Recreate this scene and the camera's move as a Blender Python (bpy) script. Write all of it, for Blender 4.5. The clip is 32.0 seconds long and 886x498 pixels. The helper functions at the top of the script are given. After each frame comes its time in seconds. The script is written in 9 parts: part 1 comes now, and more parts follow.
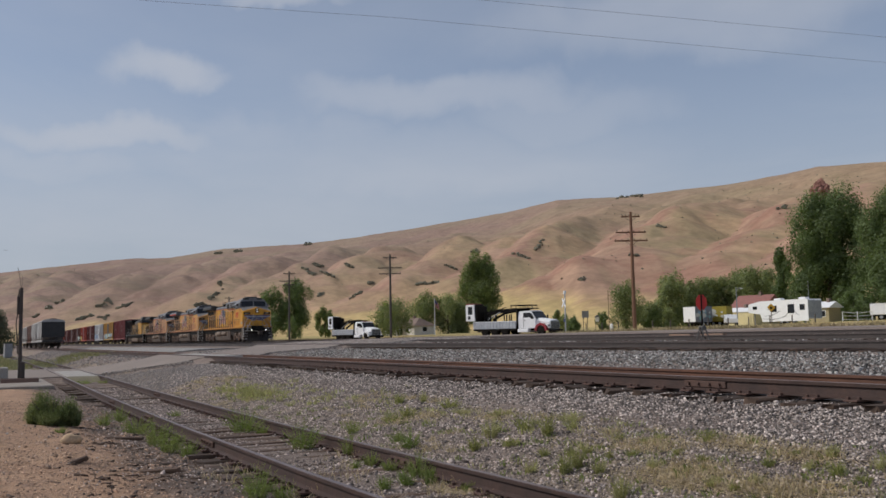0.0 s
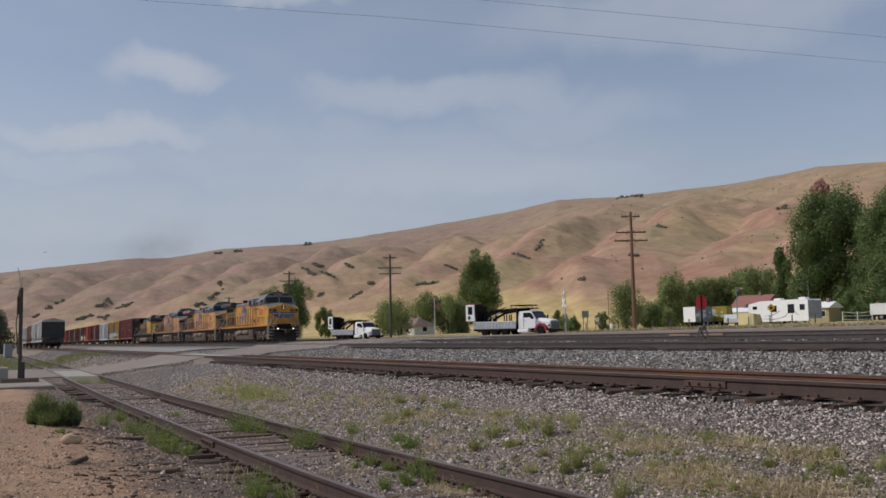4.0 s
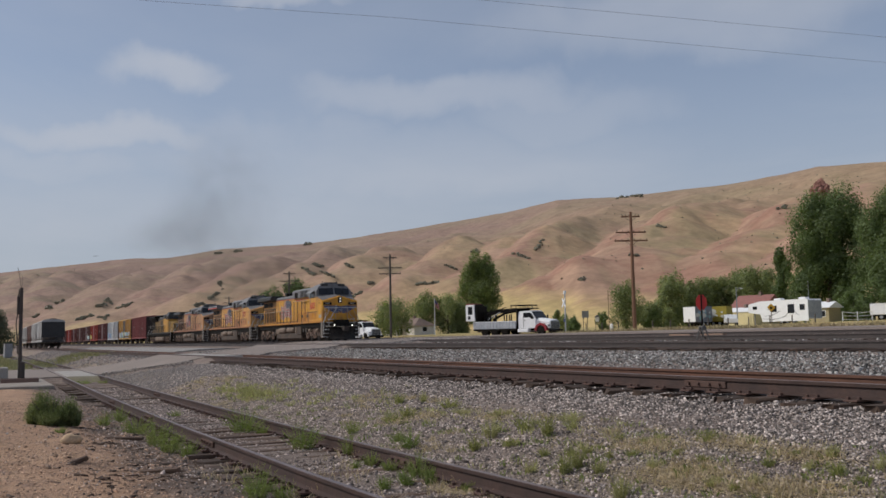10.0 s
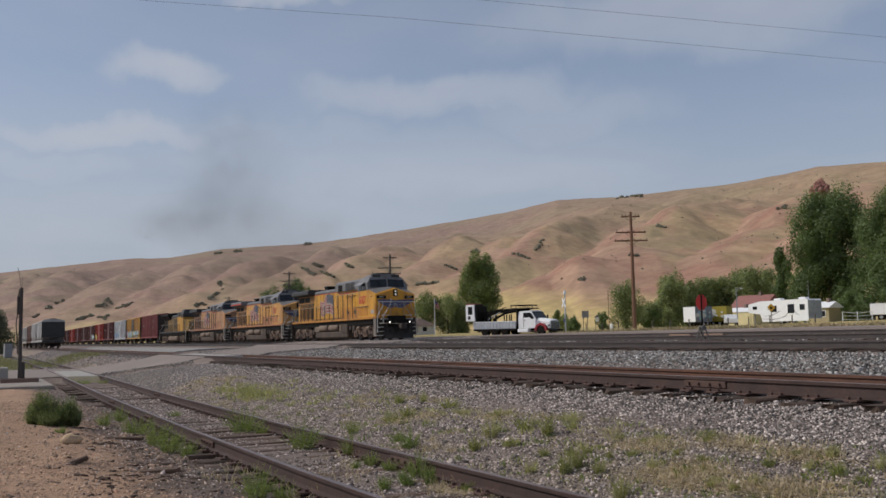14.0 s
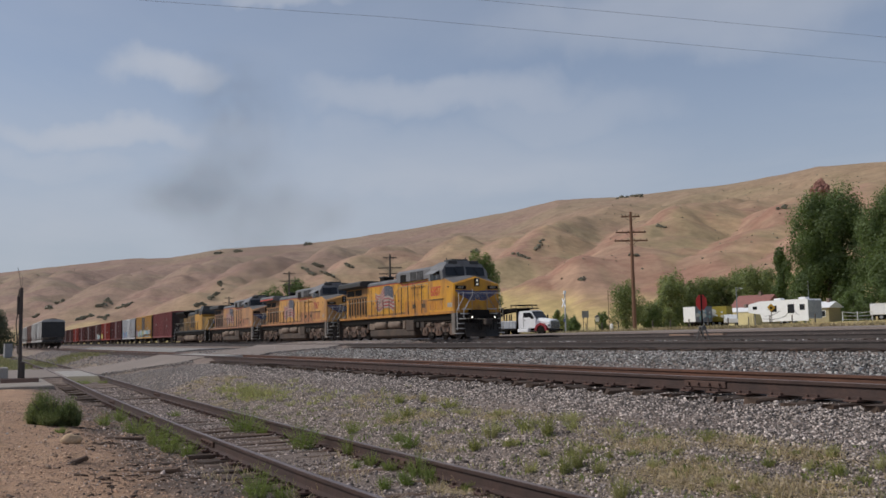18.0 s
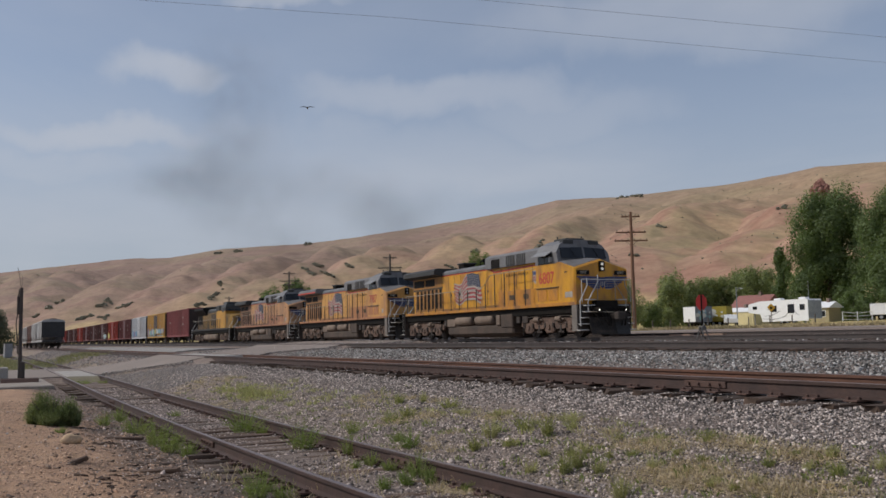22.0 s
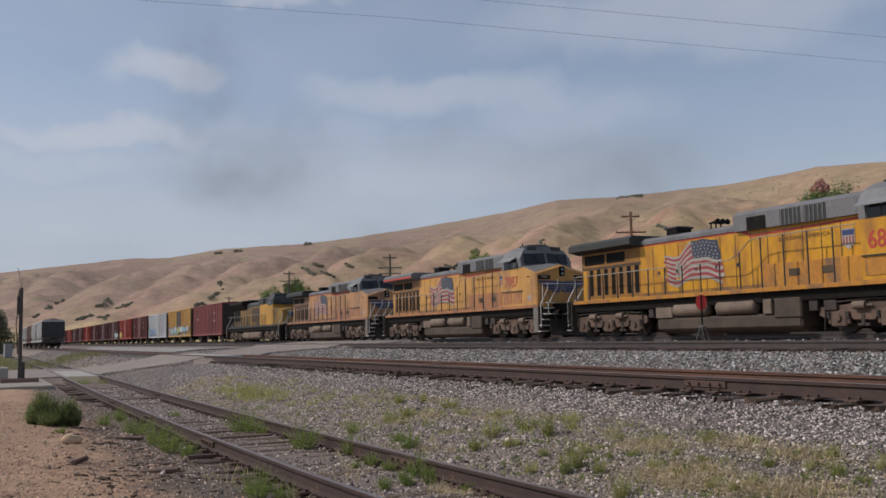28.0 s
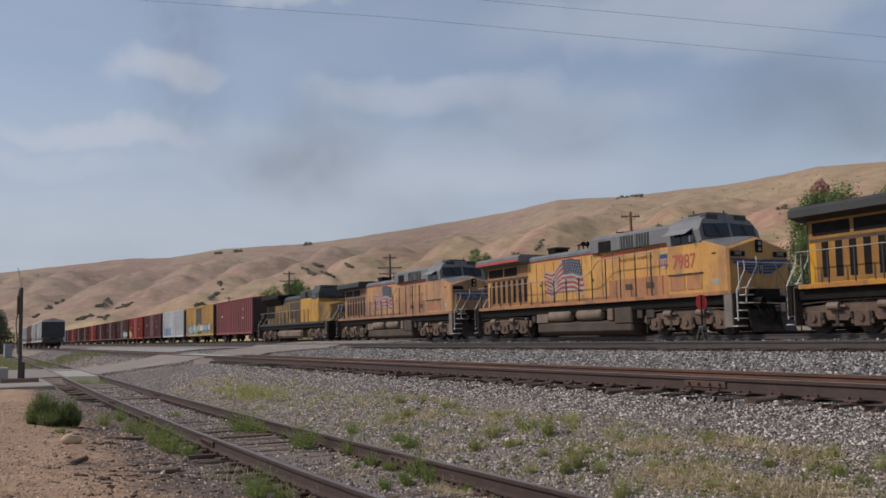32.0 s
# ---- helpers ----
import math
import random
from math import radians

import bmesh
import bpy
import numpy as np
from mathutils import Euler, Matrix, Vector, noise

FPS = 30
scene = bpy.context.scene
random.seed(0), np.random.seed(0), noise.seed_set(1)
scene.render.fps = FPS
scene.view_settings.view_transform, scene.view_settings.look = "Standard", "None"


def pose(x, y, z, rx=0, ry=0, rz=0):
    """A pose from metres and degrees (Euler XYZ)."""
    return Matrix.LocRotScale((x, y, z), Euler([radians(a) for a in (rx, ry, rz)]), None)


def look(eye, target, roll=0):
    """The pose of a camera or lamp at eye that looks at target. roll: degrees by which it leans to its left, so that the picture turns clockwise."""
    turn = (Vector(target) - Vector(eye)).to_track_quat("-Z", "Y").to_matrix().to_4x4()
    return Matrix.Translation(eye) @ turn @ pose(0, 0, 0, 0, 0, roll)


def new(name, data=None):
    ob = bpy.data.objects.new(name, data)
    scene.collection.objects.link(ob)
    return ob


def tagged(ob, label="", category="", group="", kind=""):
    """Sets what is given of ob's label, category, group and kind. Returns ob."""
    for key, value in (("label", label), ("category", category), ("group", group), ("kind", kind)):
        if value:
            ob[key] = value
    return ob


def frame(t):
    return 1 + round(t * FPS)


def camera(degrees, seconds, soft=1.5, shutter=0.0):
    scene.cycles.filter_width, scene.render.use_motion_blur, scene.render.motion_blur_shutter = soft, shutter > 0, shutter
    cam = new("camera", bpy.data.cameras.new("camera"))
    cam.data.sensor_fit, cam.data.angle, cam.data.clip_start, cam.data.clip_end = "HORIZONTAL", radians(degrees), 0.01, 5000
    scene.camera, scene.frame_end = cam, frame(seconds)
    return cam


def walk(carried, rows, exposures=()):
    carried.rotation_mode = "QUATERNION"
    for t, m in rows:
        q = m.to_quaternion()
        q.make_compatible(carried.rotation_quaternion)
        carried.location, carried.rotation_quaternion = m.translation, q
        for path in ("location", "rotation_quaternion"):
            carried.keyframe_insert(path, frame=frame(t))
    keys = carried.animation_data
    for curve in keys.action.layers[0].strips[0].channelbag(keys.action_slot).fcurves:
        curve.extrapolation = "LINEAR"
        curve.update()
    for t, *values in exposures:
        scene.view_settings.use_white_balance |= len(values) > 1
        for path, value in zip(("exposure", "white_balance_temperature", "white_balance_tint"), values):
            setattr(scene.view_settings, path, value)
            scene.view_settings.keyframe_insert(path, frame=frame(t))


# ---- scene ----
# The tracks run along X (the train travels towards +X), Y points away from the camera, Z is up.
EYE = (0.0, 0.0, 1.70)
cam = camera(51.1, 32.0, soft=1.6)
STAND = look(EYE, (-8.908, 4.446, 2.641), roll=-1.146)
EXPOSURE = -0.28
scene.view_settings.exposure = EXPOSURE
walk(cam, [(0.0, STAND), (32.0, STAND)], exposures=[(0.0, EXPOSURE), (23.0, EXPOSURE), (28.0, EXPOSURE + 0.10), (32.0, EXPOSURE + 0.10)])

# ---- world and sun ----
SUN_DIR = Vector((-0.36, -0.66, 0.68)).normalized()      # towards the sun


def build_world():
    w = bpy.data.worlds.new("world")
    scene.world = w
    w.use_nodes = True
    nt = w.node_tree
    nt.nodes.clear()
    N, L = nt.nodes.new, nt.links.new
    sky = N("ShaderNodeTexSky")
    sky.sky_type, sky.sun_disc = "NISHITA", False
    sky.sun_elevation = math.asin(SUN_DIR.z)
    sky.sun_rotation = math.atan2(SUN_DIR.x, SUN_DIR.y)
    sky.altitude, sky.air_density, sky.dust_density, sky.ozone_density = 1800, 1.0, 2.6, 1.0
    tc = N("ShaderNodeTexCoord")
    # thin cloud sheets, stretched level, seen as on a high plane
    sep = N("ShaderNodeSeparateXYZ")
    L(tc.outputs["Generated"], sep.inputs[0])
    zz = N("ShaderNodeMath"); zz.operation = "MAXIMUM"; zz.inputs[1].default_value = 0.0
    L(sep.outputs["Z"], zz.inputs[0])
    za = N("ShaderNodeMath"); za.operation = "ADD"; za.inputs[1].default_value = 0.12
    L(zz.outputs[0], za.inputs[0])
    dv = N("ShaderNodeVectorMath"); dv.operation = "DIVIDE"
    cmb = N("ShaderNodeCombineXYZ")
    for i in range(3):
        L(za.outputs[0], cmb.inputs[i])
    L(tc.outputs["Generated"], dv.inputs[0]); L(cmb.outputs[0], dv.inputs[1])
    nz = N("ShaderNodeTexNoise"); nz.inputs["Scale"].default_value = 0.9
    nz.inputs["Detail"].default_value = 7; nz.inputs["Roughness"].default_value = 0.55
    nz.inputs["Distortion"].default_value = 0.35
    L(dv.outputs[0], nz.inputs["Vector"])
    rmp = N("ShaderNodeValToRGB")
    rmp.color_ramp.elements[0].position, rmp.color_ramp.elements[1].position = 0.42, 0.66
    L(nz.outputs["Fac"], rmp.inputs[0])
    # single clouds: direction, half width, half height, strength
    total = rmp.outputs["Color"]
    acc = None
    for d, wx, wz, s in CLOUDS:
        d = Vector(d).normalized()
        side = Vector((d.y, -d.x, 0)).normalized()
        up = side.cross(d) * -1
        dots = []
        for ax, half in ((side, wx), (up, wz)):
            n = N("ShaderNodeVectorMath"); n.operation = "DOT_PRODUCT"
            n.inputs[1].default_value = ax / half
            L(wob(nt, tc), n.inputs[0])
            m = N("ShaderNodeMath"); m.operation = "SUBTRACT"; m.inputs[1].default_value = ax.dot(d) / half
            L(n.outputs["Value"], m.inputs[0])
            q = N("ShaderNodeMath"); q.operation = "POWER"; q.inputs[1].default_value = 2
            a = N("ShaderNodeMath"); a.operation = "ABSOLUTE"
            L(m.outputs[0], a.inputs[0]); L(a.outputs[0], q.inputs[0])
            dots.append(q)
        sm = N("ShaderNodeMath"); sm.operation = "ADD"
        L(dots[0].outputs[0], sm.inputs[0]); L(dots[1].outputs[0], sm.inputs[1])
        mr = N("ShaderNodeMapRange"); mr.interpolation_type = "SMOOTHSTEP"
        mr.inputs["From Min"].default_value, mr.inputs["From Max"].default_value = 1.3, 0.0
        mr.inputs["To Min"].default_value, mr.inputs["To Max"].default_value = 0, s
        L(sm.outputs[0], mr.inputs["Value"])
        if acc is None:
            acc = mr.outputs[0]
        else:
            mx = N("ShaderNodeMath"); mx.operation = "MAXIMUM"
            L(acc, mx.inputs[0]); L(mr.outputs[0], mx.inputs[1])
            acc = mx.outputs[0]
    ml = N("ShaderNodeMath"); ml.operation = "MULTIPLY"; ml.inputs[1].default_value = 0.16
    L(total, ml.inputs[0])
    ad = N("ShaderNodeMath"); ad.operation = "ADD"; ad.use_clamp = True
    base = N("ShaderNodeMath"); base.operation = "ADD"; base.inputs[1].default_value = THIN_VEIL
    L(ml.outputs[0], base.inputs[0])
    L(base.outputs[0], ad.inputs[0]); L(acc, ad.inputs[1])
    mix = N("ShaderNodeMix"); mix.data_type = "RGBA"
    L(ad.outputs[0], mix.inputs["Factor"])
    # grey-lilac haze low over the hills
    low = N("ShaderNodeMapRange"); low.interpolation_type = "SMOOTHSTEP"
    for k, v in zip(("From Min", "From Max", "To Min", "To Max"), (0.30, 0.06, 0.0, 0.75)):
        low.inputs[k].default_value = v
    L(sep.outputs["Z"], low.inputs["Value"])
    hz = N("ShaderNodeMix"); hz.data_type = "RGBA"
    L(low.outputs[0], hz.inputs["Factor"]); L(sky.outputs[0], hz.inputs["A"])
    hz.inputs["B"].default_value = HAZE_COLOUR
    L(hz.outputs["Result"], mix.inputs["A"])
    mix.inputs["B"].default_value = CLOUD_COLOUR
    bg = N("ShaderNodeBackground"); bg.inputs["Strength"].default_value = SKY_STRENGTH
    L(mix.outputs["Result"], bg.inputs["Color"])
    out = N("ShaderNodeOutputWorld")
    L(bg.outputs[0], out.inputs[0])


def wob(nt, tc):
    """The view direction, shaken by noise so that cloud edges are ragged."""
    if "wobble" in nt.nodes:
        return nt.nodes["wobble"].outputs[0]
    n = nt.nodes.new("ShaderNodeTexNoise")
    n.inputs["Scale"].default_value, n.inputs["Detail"].default_value = 11.0, 8
    nt.links.new(tc.outputs["Generated"], n.inputs["Vector"])
    s = nt.nodes.new("ShaderNodeVectorMath"); s.operation = "MULTIPLY_ADD"
    s.inputs[1].default_value, s.inputs[2].default_value = (0.13, 0.13, 0.085), (-0.065, -0.065, -0.0425)
    nt.links.new(n.outputs["Color"], s.inputs[0])
    a = nt.nodes.new("ShaderNodeVectorMath"); a.operation = "ADD"; a.name = "wobble"
    nt.links.new(tc.outputs["Generated"], a.inputs[0]); nt.links.new(s.outputs[0], a.inputs[1])
    return a.outputs[0]


SKY_STRENGTH = 0.12
THIN_VEIL = 0.27
HAZE_COLOUR = (3.30, 3.64, 4.30, 1)
CLOUD_COLOUR = (4.95, 5.22, 5.85, 1)
CLOUDS = [((-0.950, 0.158, 0.270), 0.076, 0.022, 0.42), ((-0.944, 0.199, 0.263), 0.049, 0.013, 0.28),
          ((-0.899, 0.270, 0.345), 0.073, 0.012, 0.34), ((-0.971, 0.115, 0.211), 0.116, 0.018, 0.34),
          ((-0.983, 0.058, 0.173), 0.091, 0.021, 0.20), ((-0.952, 0.225, 0.208), 0.091, 0.027, 0.16),
          ((-0.859, 0.443, 0.255), 0.165, 0.028, 0.30), ((-0.800, 0.554, 0.230), 0.122, 0.037, 0.20),
          ((-0.900, 0.394, 0.186), 0.317, 0.046, 0.20), ((-0.699, 0.639, 0.320), 0.220, 0.043, 0.24),
          ((-0.981, 0.145, 0.131), 0.256, 0.049, 0.16)]
build_world()
sun_data = bpy.data.lights.new("sun", "SUN")
sun_data.energy, sun_data.angle, sun_data.color = 3.0, radians(1.5), (1.0, 0.94, 0.86)
sun = new("sun", sun_data)
sun.matrix_world = look((0, 0, 60), Vector((0, 0, 60)) - SUN_DIR)

# ---- small builders ----


def bm_new():
    return bmesh.new()


def box(bm, x0, x1, y0, y1, z0, z1, bev=0.0, seg=1):
    vs = [bm.verts.new(p) for p in ((x0, y0, z0), (x1, y0, z0), (x1, y1, z0), (x0, y1, z0),
                                    (x0, y0, z1), (x1, y0, z1), (x1, y1, z1), (x0, y1, z1))]
    fs = [bm.faces.new([vs[i] for i in f]) for f in
          ((0, 3, 2, 1), (4, 5, 6, 7), (0, 1, 5, 4), (1, 2, 6, 5), (2, 3, 7, 6), (3, 0, 4, 7))]
    if bev > 0:
        es = {e for f in fs for e in f.edges}
        bmesh.ops.bevel(bm, geom=list(es), offset=bev, segments=seg, affect="EDGES", profile=0.5)
    return bm


def loft(bm, rings, caps=True):
    """Rings of equal counts of points joined into a skin."""
    rv = [[bm.verts.new(p) for p in r] for r in rings]
    n = len(rv[0])
    for a, b in zip(rv, rv[1:]):
        for i in range(n):
            bm.faces.new((a[i], a[(i + 1) % n], b[(i + 1) % n], b[i]))
    if caps:
        bm.faces.new(rv[0][::-1]); bm.faces.new(rv[-1])
    bmesh.ops.recalc_face_normals(bm, faces=bm.faces)
    return bm


def prism(bm, pts, axis, a, b):
    """A closed outline pushed from a to b along an axis (0 x, 1 y, 2 z)."""
    def put(p, h):
        q = list(p); q.insert(axis, h); return q
    return loft(bm, [[put(p, a) for p in pts], [put(p, b) for p in pts]])


def tube(bm, pts, r, n=6, caps=True):
    """A round bar along a line of points."""
    pts = [Vector(p) for p in pts]
    rings = []
    for i, p in enumerate(pts):
        d = (pts[min(i + 1, len(pts) - 1)] - pts[max(i - 1, 0)]).normalized()
        u = d.orthogonal().normalized() if abs(d.z) > 0.9 else d.cross(Vector((0, 0, 1))).normalized()
        v = d.cross(u)
        rr = r[i] if isinstance(r, (list, tuple)) else r
        rings.append([p + (u * math.cos(2 * math.pi * k / n) + v * math.sin(2 * math.pi * k / n)) * rr for k in range(n)])
    return loft(bm, rings, caps)


def cyl(bm, p, q, r, n=16):
    return tube(bm, [p, q], r, n)


def mesh_of(name, bm, material, smooth=False):
    me = bpy.data.meshes.new(name)
    bm.to_mesh(me); bm.free()
    me.materials.append(material)
    if smooth:
        me.polygons.foreach_set("use_smooth", [True] * len(me.polygons))
    return me


def part(name, bm, material, parent, label="", smooth=False, m=None):
    """Links a bmesh (or a ready mesh) as one mesh object under a thing or a part."""
    me = bm if isinstance(bm, bpy.types.Mesh) else mesh_of(name, bm, material, smooth)
    ob = new(name, me)
    ob.parent = parent
    if m is not None:
        ob.matrix_basis = m
    return tagged(ob, label)


def thing(name, m, label, category, group="", kind=""):
    ob = new(name)
    ob.empty_display_size = 0.3
    ob.matrix_basis = m
    return tagged(ob, label, category, group, kind)


def solo(name, bm, material, label, category, group="", kind="", m=None, smooth=False):
    me = bm if isinstance(bm, bpy.types.Mesh) else mesh_of(name, bm, material, smooth)
    ob = new(name, me)
    if m is not None:
        ob.matrix_basis = m
    return tagged(ob, label, category, group, kind)


def raw(name, verts, faces, material, smooth=False):
    me = bpy.data.meshes.new(name)
    verts = np.asarray(verts, dtype=np.float32)
    faces = np.asarray(faces, dtype=np.int32)
    k = faces.shape[1]
    me.vertices.add(len(verts)); me.vertices.foreach_set("co", verts.ravel())
    me.loops.add(faces.size); me.loops.foreach_set("vertex_index", faces.ravel())
    me.polygons.add(len(faces))
    me.polygons.foreach_set("loop_start", np.arange(0, faces.size, k, dtype=np.int32))
    me.polygons.foreach_set("loop_total", np.full(len(faces), k, dtype=np.int32))
    if smooth:
        me.polygons.foreach_set("use_smooth", np.ones(len(faces), dtype=bool))
    me.update(calc_edges=True)
    me.validate()
    me.materials.append(material)
    return me


def vnoise(x, y, seed=0):
    """Smooth value noise, 0 to 1, on arrays."""
    x, y = np.asarray(x, float), np.asarray(y, float)
    xi, yi = np.floor(x), np.floor(y)
    fx, fy = x - xi, y - yi
    fx, fy = fx * fx * (3 - 2 * fx), fy * fy * (3 - 2 * fy)

    def h(a, b):
        s = np.sin(a * 127.1 + b * 311.7 + seed * 74.7) * 43758.5453
        return s - np.floor(s)
    return ((h(xi, yi) * (1 - fx) + h(xi + 1, yi) * fx) * (1 - fy)
            + (h(xi, yi + 1) * (1 - fx) + h(xi + 1, yi + 1) * fx) * fy)


def fbm(x, y, seed=0, octaves=4, gain=0.5):
    out, amp, tot = 0, 1.0, 0
    for k in range(octaves):
        out = out + vnoise(x * 2 ** k, y * 2 ** k, seed + k * 13) * amp
        tot += amp; amp *= gain
    return out / tot


# ---- materials ----


def mat(name, col, col2=None, rough=0.65, metal=0.0, scale=2.0, lo=0.35, hi=0.7, fine=30.0, amount=0.25,
        bump=0.15, rand=0.0, island=0.0, stretch=(1, 1, 1), dirt=None, dirt_scale=1.0, dirt_at=(0.5, 0.75), coat=0.0, world=False, leaf=0.0, skew=1.0):
    """A surface of two colours in patches, a fine grain, wear or dirt, and relief."""
    m = bpy.data.materials.new(name)
    m.use_nodes = True
    nt = m.node_tree
    N, L = nt.nodes.new, nt.links.new
    b = nt.nodes["Principled BSDF"]
    b.inputs["Roughness"].default_value, b.inputs["Metallic"].default_value = rough, metal
    b.inputs["Coat Weight"].default_value = coat
    if world:
        src = N("ShaderNodeNewGeometry").outputs["Position"]
    else:
        src = N("ShaderNodeTexCoord").outputs["Object"]
    mp = N("ShaderNodeMapping"); mp.inputs["Scale"].default_value = stretch
    L(src, mp.inputs["Vector"])

    def noise_(sc, det=4, r=0.55):
        n = N("ShaderNodeTexNoise")
        n.inputs["Scale"].default_value, n.inputs["Detail"].default_value, n.inputs["Roughness"].default_value = sc, det, r
        L(mp.outputs[0], n.inputs["Vector"])
        return n.outputs["Fac"]

    def ranged(v, a, c, d, e):
        r = N("ShaderNodeMapRange")
        for k, val in zip(("From Min", "From Max", "To Min", "To Max"), (a, c, d, e)):
            r.inputs[k].default_value = val
        L(v, r.inputs["Value"])
        return r.outputs[0]

    def mixed(f, a, c, mode="MIX"):
        x = N("ShaderNodeMix"); x.data_type, x.blend_type = "RGBA", mode
        for key, v in (("Factor", f), ("A", a), ("B", c)):
            if isinstance(v, (int, float)):
                x.inputs[key].default_value = v
            elif isinstance(v, tuple):
                x.inputs[key].default_value = (*v[:3], 1)
            else:
                L(v, x.inputs[key])
        return x.outputs["Result"]
    col2 = col2 or tuple(c * 0.75 for c in col)
    c = mixed(ranged(noise_(scale), lo, hi, 0, 1), tuple(col), tuple(col2))
    if dirt:
        c = mixed(ranged(noise_(dirt_scale, 6, 0.65), dirt_at[0], dirt_at[1], 0, 1), c, tuple(dirt))
    g = ranged(noise_(fine, 3), 0.25, 0.75, 1 - amount, 1 + amount)
    if rand:
        o = N("ShaderNodeObjectInfo")
        mu = N("ShaderNodeMath"); mu.operation = "MULTIPLY"
        L(g, mu.inputs[0]); L(ranged(o.outputs["Random"], 0, 1, 1 - rand, 1 + rand), mu.inputs[1]); g = mu.outputs[0]
    if island:
        o = N("ShaderNodeNewGeometry")
        mu = N("ShaderNodeMath"); mu.operation = "MULTIPLY"
        pw = N("ShaderNodeMath"); pw.operation = "POWER"; pw.inputs[1].default_value = skew; L(o.outputs["Random Per Island"], pw.inputs[0])
        L(g, mu.inputs[0]); L(ranged(pw.outputs[0], 0, 1, 1 - island, 1 + island * (skew if skew > 1 else 1)), mu.inputs[1]); g = mu.outputs[0]
    cm = N("ShaderNodeCombineXYZ")
    for i in range(3):
        L(g, cm.inputs[i])
    c = mixed(1.0, c, cm.outputs[0], "MULTIPLY")
    L(c, b.inputs["Base Color"])
    if leaf:
        tr = N("ShaderNodeBsdfTranslucent"); L(mixed(1.0, c, (1.3, 1.4, 0.7), "MULTIPLY"), tr.inputs["Color"])
        ms = N("ShaderNodeMixShader"); ms.inputs[0].default_value = leaf
        L(b.outputs[0], ms.inputs[1]); L(tr.outputs[0], ms.inputs[2])
        L(ms.outputs[0], nt.nodes["Material Output"].inputs["Surface"])
    if bump:
        bp = N("ShaderNodeBump"); bp.inputs["Strength"].default_value = bump; bp.inputs["Distance"].default_value = 0.02
        L(noise_(fine * 0.8, 5), bp.inputs["Height"]); L(bp.outputs[0], b.inputs["Normal"])
    return m


def glow(name, col, strength):
    m = bpy.data.materials.new(name); m.use_nodes = True
    b = m.node_tree.nodes["Principled BSDF"]
    b.inputs["Base Color"].default_value = (*col, 1)
    b.inputs["Emission Color"].default_value = (*col, 1)
    b.inputs["Emission Strength"].default_value = strength
    return m


def plain(name, col, rough=0.5, metal=0.0):
    return mat(name, col, rough=rough, metal=metal, amount=0.12, bump=0.05)


GLASS = mat("dark_glass", (0.012, 0.014, 0.018), (0.02, 0.022, 0.026), rough=0.12, bump=0)
GLASS.node_tree.nodes["Principled BSDF"].inputs["Specular IOR Level"].default_value = 0.4
RAIL = mat("rail_steel", (0.07, 0.039, 0.031), (0.046, 0.028, 0.024), rough=0.7, metal=0.1, scale=3, fine=25, amount=0.2)
RAIL_RUST = mat("rail_steel_rusty", (0.145, 0.066, 0.040), (0.085, 0.044, 0.032), rough=0.75, metal=0.1, scale=3, fine=25, amount=0.3, stretch=(0.25, 1, 1))
RAIL_TOP = mat("rail_head", (0.20, 0.15, 0.135), (0.15, 0.11, 0.10), rough=0.42, metal=0.5, scale=1.2, fine=40, amount=0.15)
RAIL_DARK = mat("rail_steel_dark", (0.075, 0.06, 0.055), (0.055, 0.045, 0.042), rough=0.6, metal=0.2, scale=3, fine=25, amount=0.2)
RUST = mat("rust", (0.105, 0.056, 0.042), (0.075, 0.045, 0.037), rough=0.8, scale=6, fine=50)
TIE = mat("tie_wood", (0.12, 0.074, 0.05), (0.058, 0.038, 0.028), rough=0.9, scale=3, fine=14, amount=0.45, bump=0.6, rand=0.3, stretch=(1, 0.12, 1))
STONE = mat("ballast_stone", (0.342, 0.292, 0.264), (0.244, 0.21, 0.191), rough=0.9, scale=6, fine=40, amount=0.25, island=0.72, skew=2.6)
STONE_FAR = mat("ballast_stone_grey", (0.275, 0.262, 0.248), (0.205, 0.197, 0.186), rough=0.9, scale=6, fine=40, amount=0.25, island=0.78, skew=2.3)
STONE_SMALL = mat("gravel_stone", (0.355, 0.29, 0.256), (0.246, 0.203, 0.182), rough=0.9, scale=3, fine=40, amount=0.25, island=0.65, skew=2.4)
STONE_DULL = mat("gravel_dusty", (0.265, 0.236, 0.22), (0.205, 0.183, 0.172), rough=0.95, scale=3, fine=40, amount=0.2, island=0.4, skew=1.6)
CONCRETE = mat("concrete", (0.40, 0.37, 0.335), (0.31, 0.285, 0.26), rough=0.85, scale=2, fine=30)
ROAD = mat("road_surface", (0.25, 0.203, 0.174), (0.205, 0.168, 0.145), rough=0.9, scale=0.5, fine=20, amount=0.15, dirt=(0.285, 0.23, 0.195), dirt_scale=0.25)
POLE = mat("pole_wood", (0.23, 0.118, 0.07), (0.15, 0.08, 0.052), rough=0.85, scale=4, fine=20, stretch=(1, 1, 0.05))
POLE_GREY = mat("pole_wood_grey", (0.10, 0.085, 0.075), (0.07, 0.06, 0.055), rough=0.85, scale=4, fine=20, stretch=(1, 1, 0.05))
BLACK = mat("black_steel", (0.012, 0.0105, 0.009), (0.02, 0.0165, 0.014), rough=0.6, scale=3, fine=20)
BLACK.node_tree.nodes["Principled BSDF"].inputs["Specular IOR Level"].default_value = 0.08
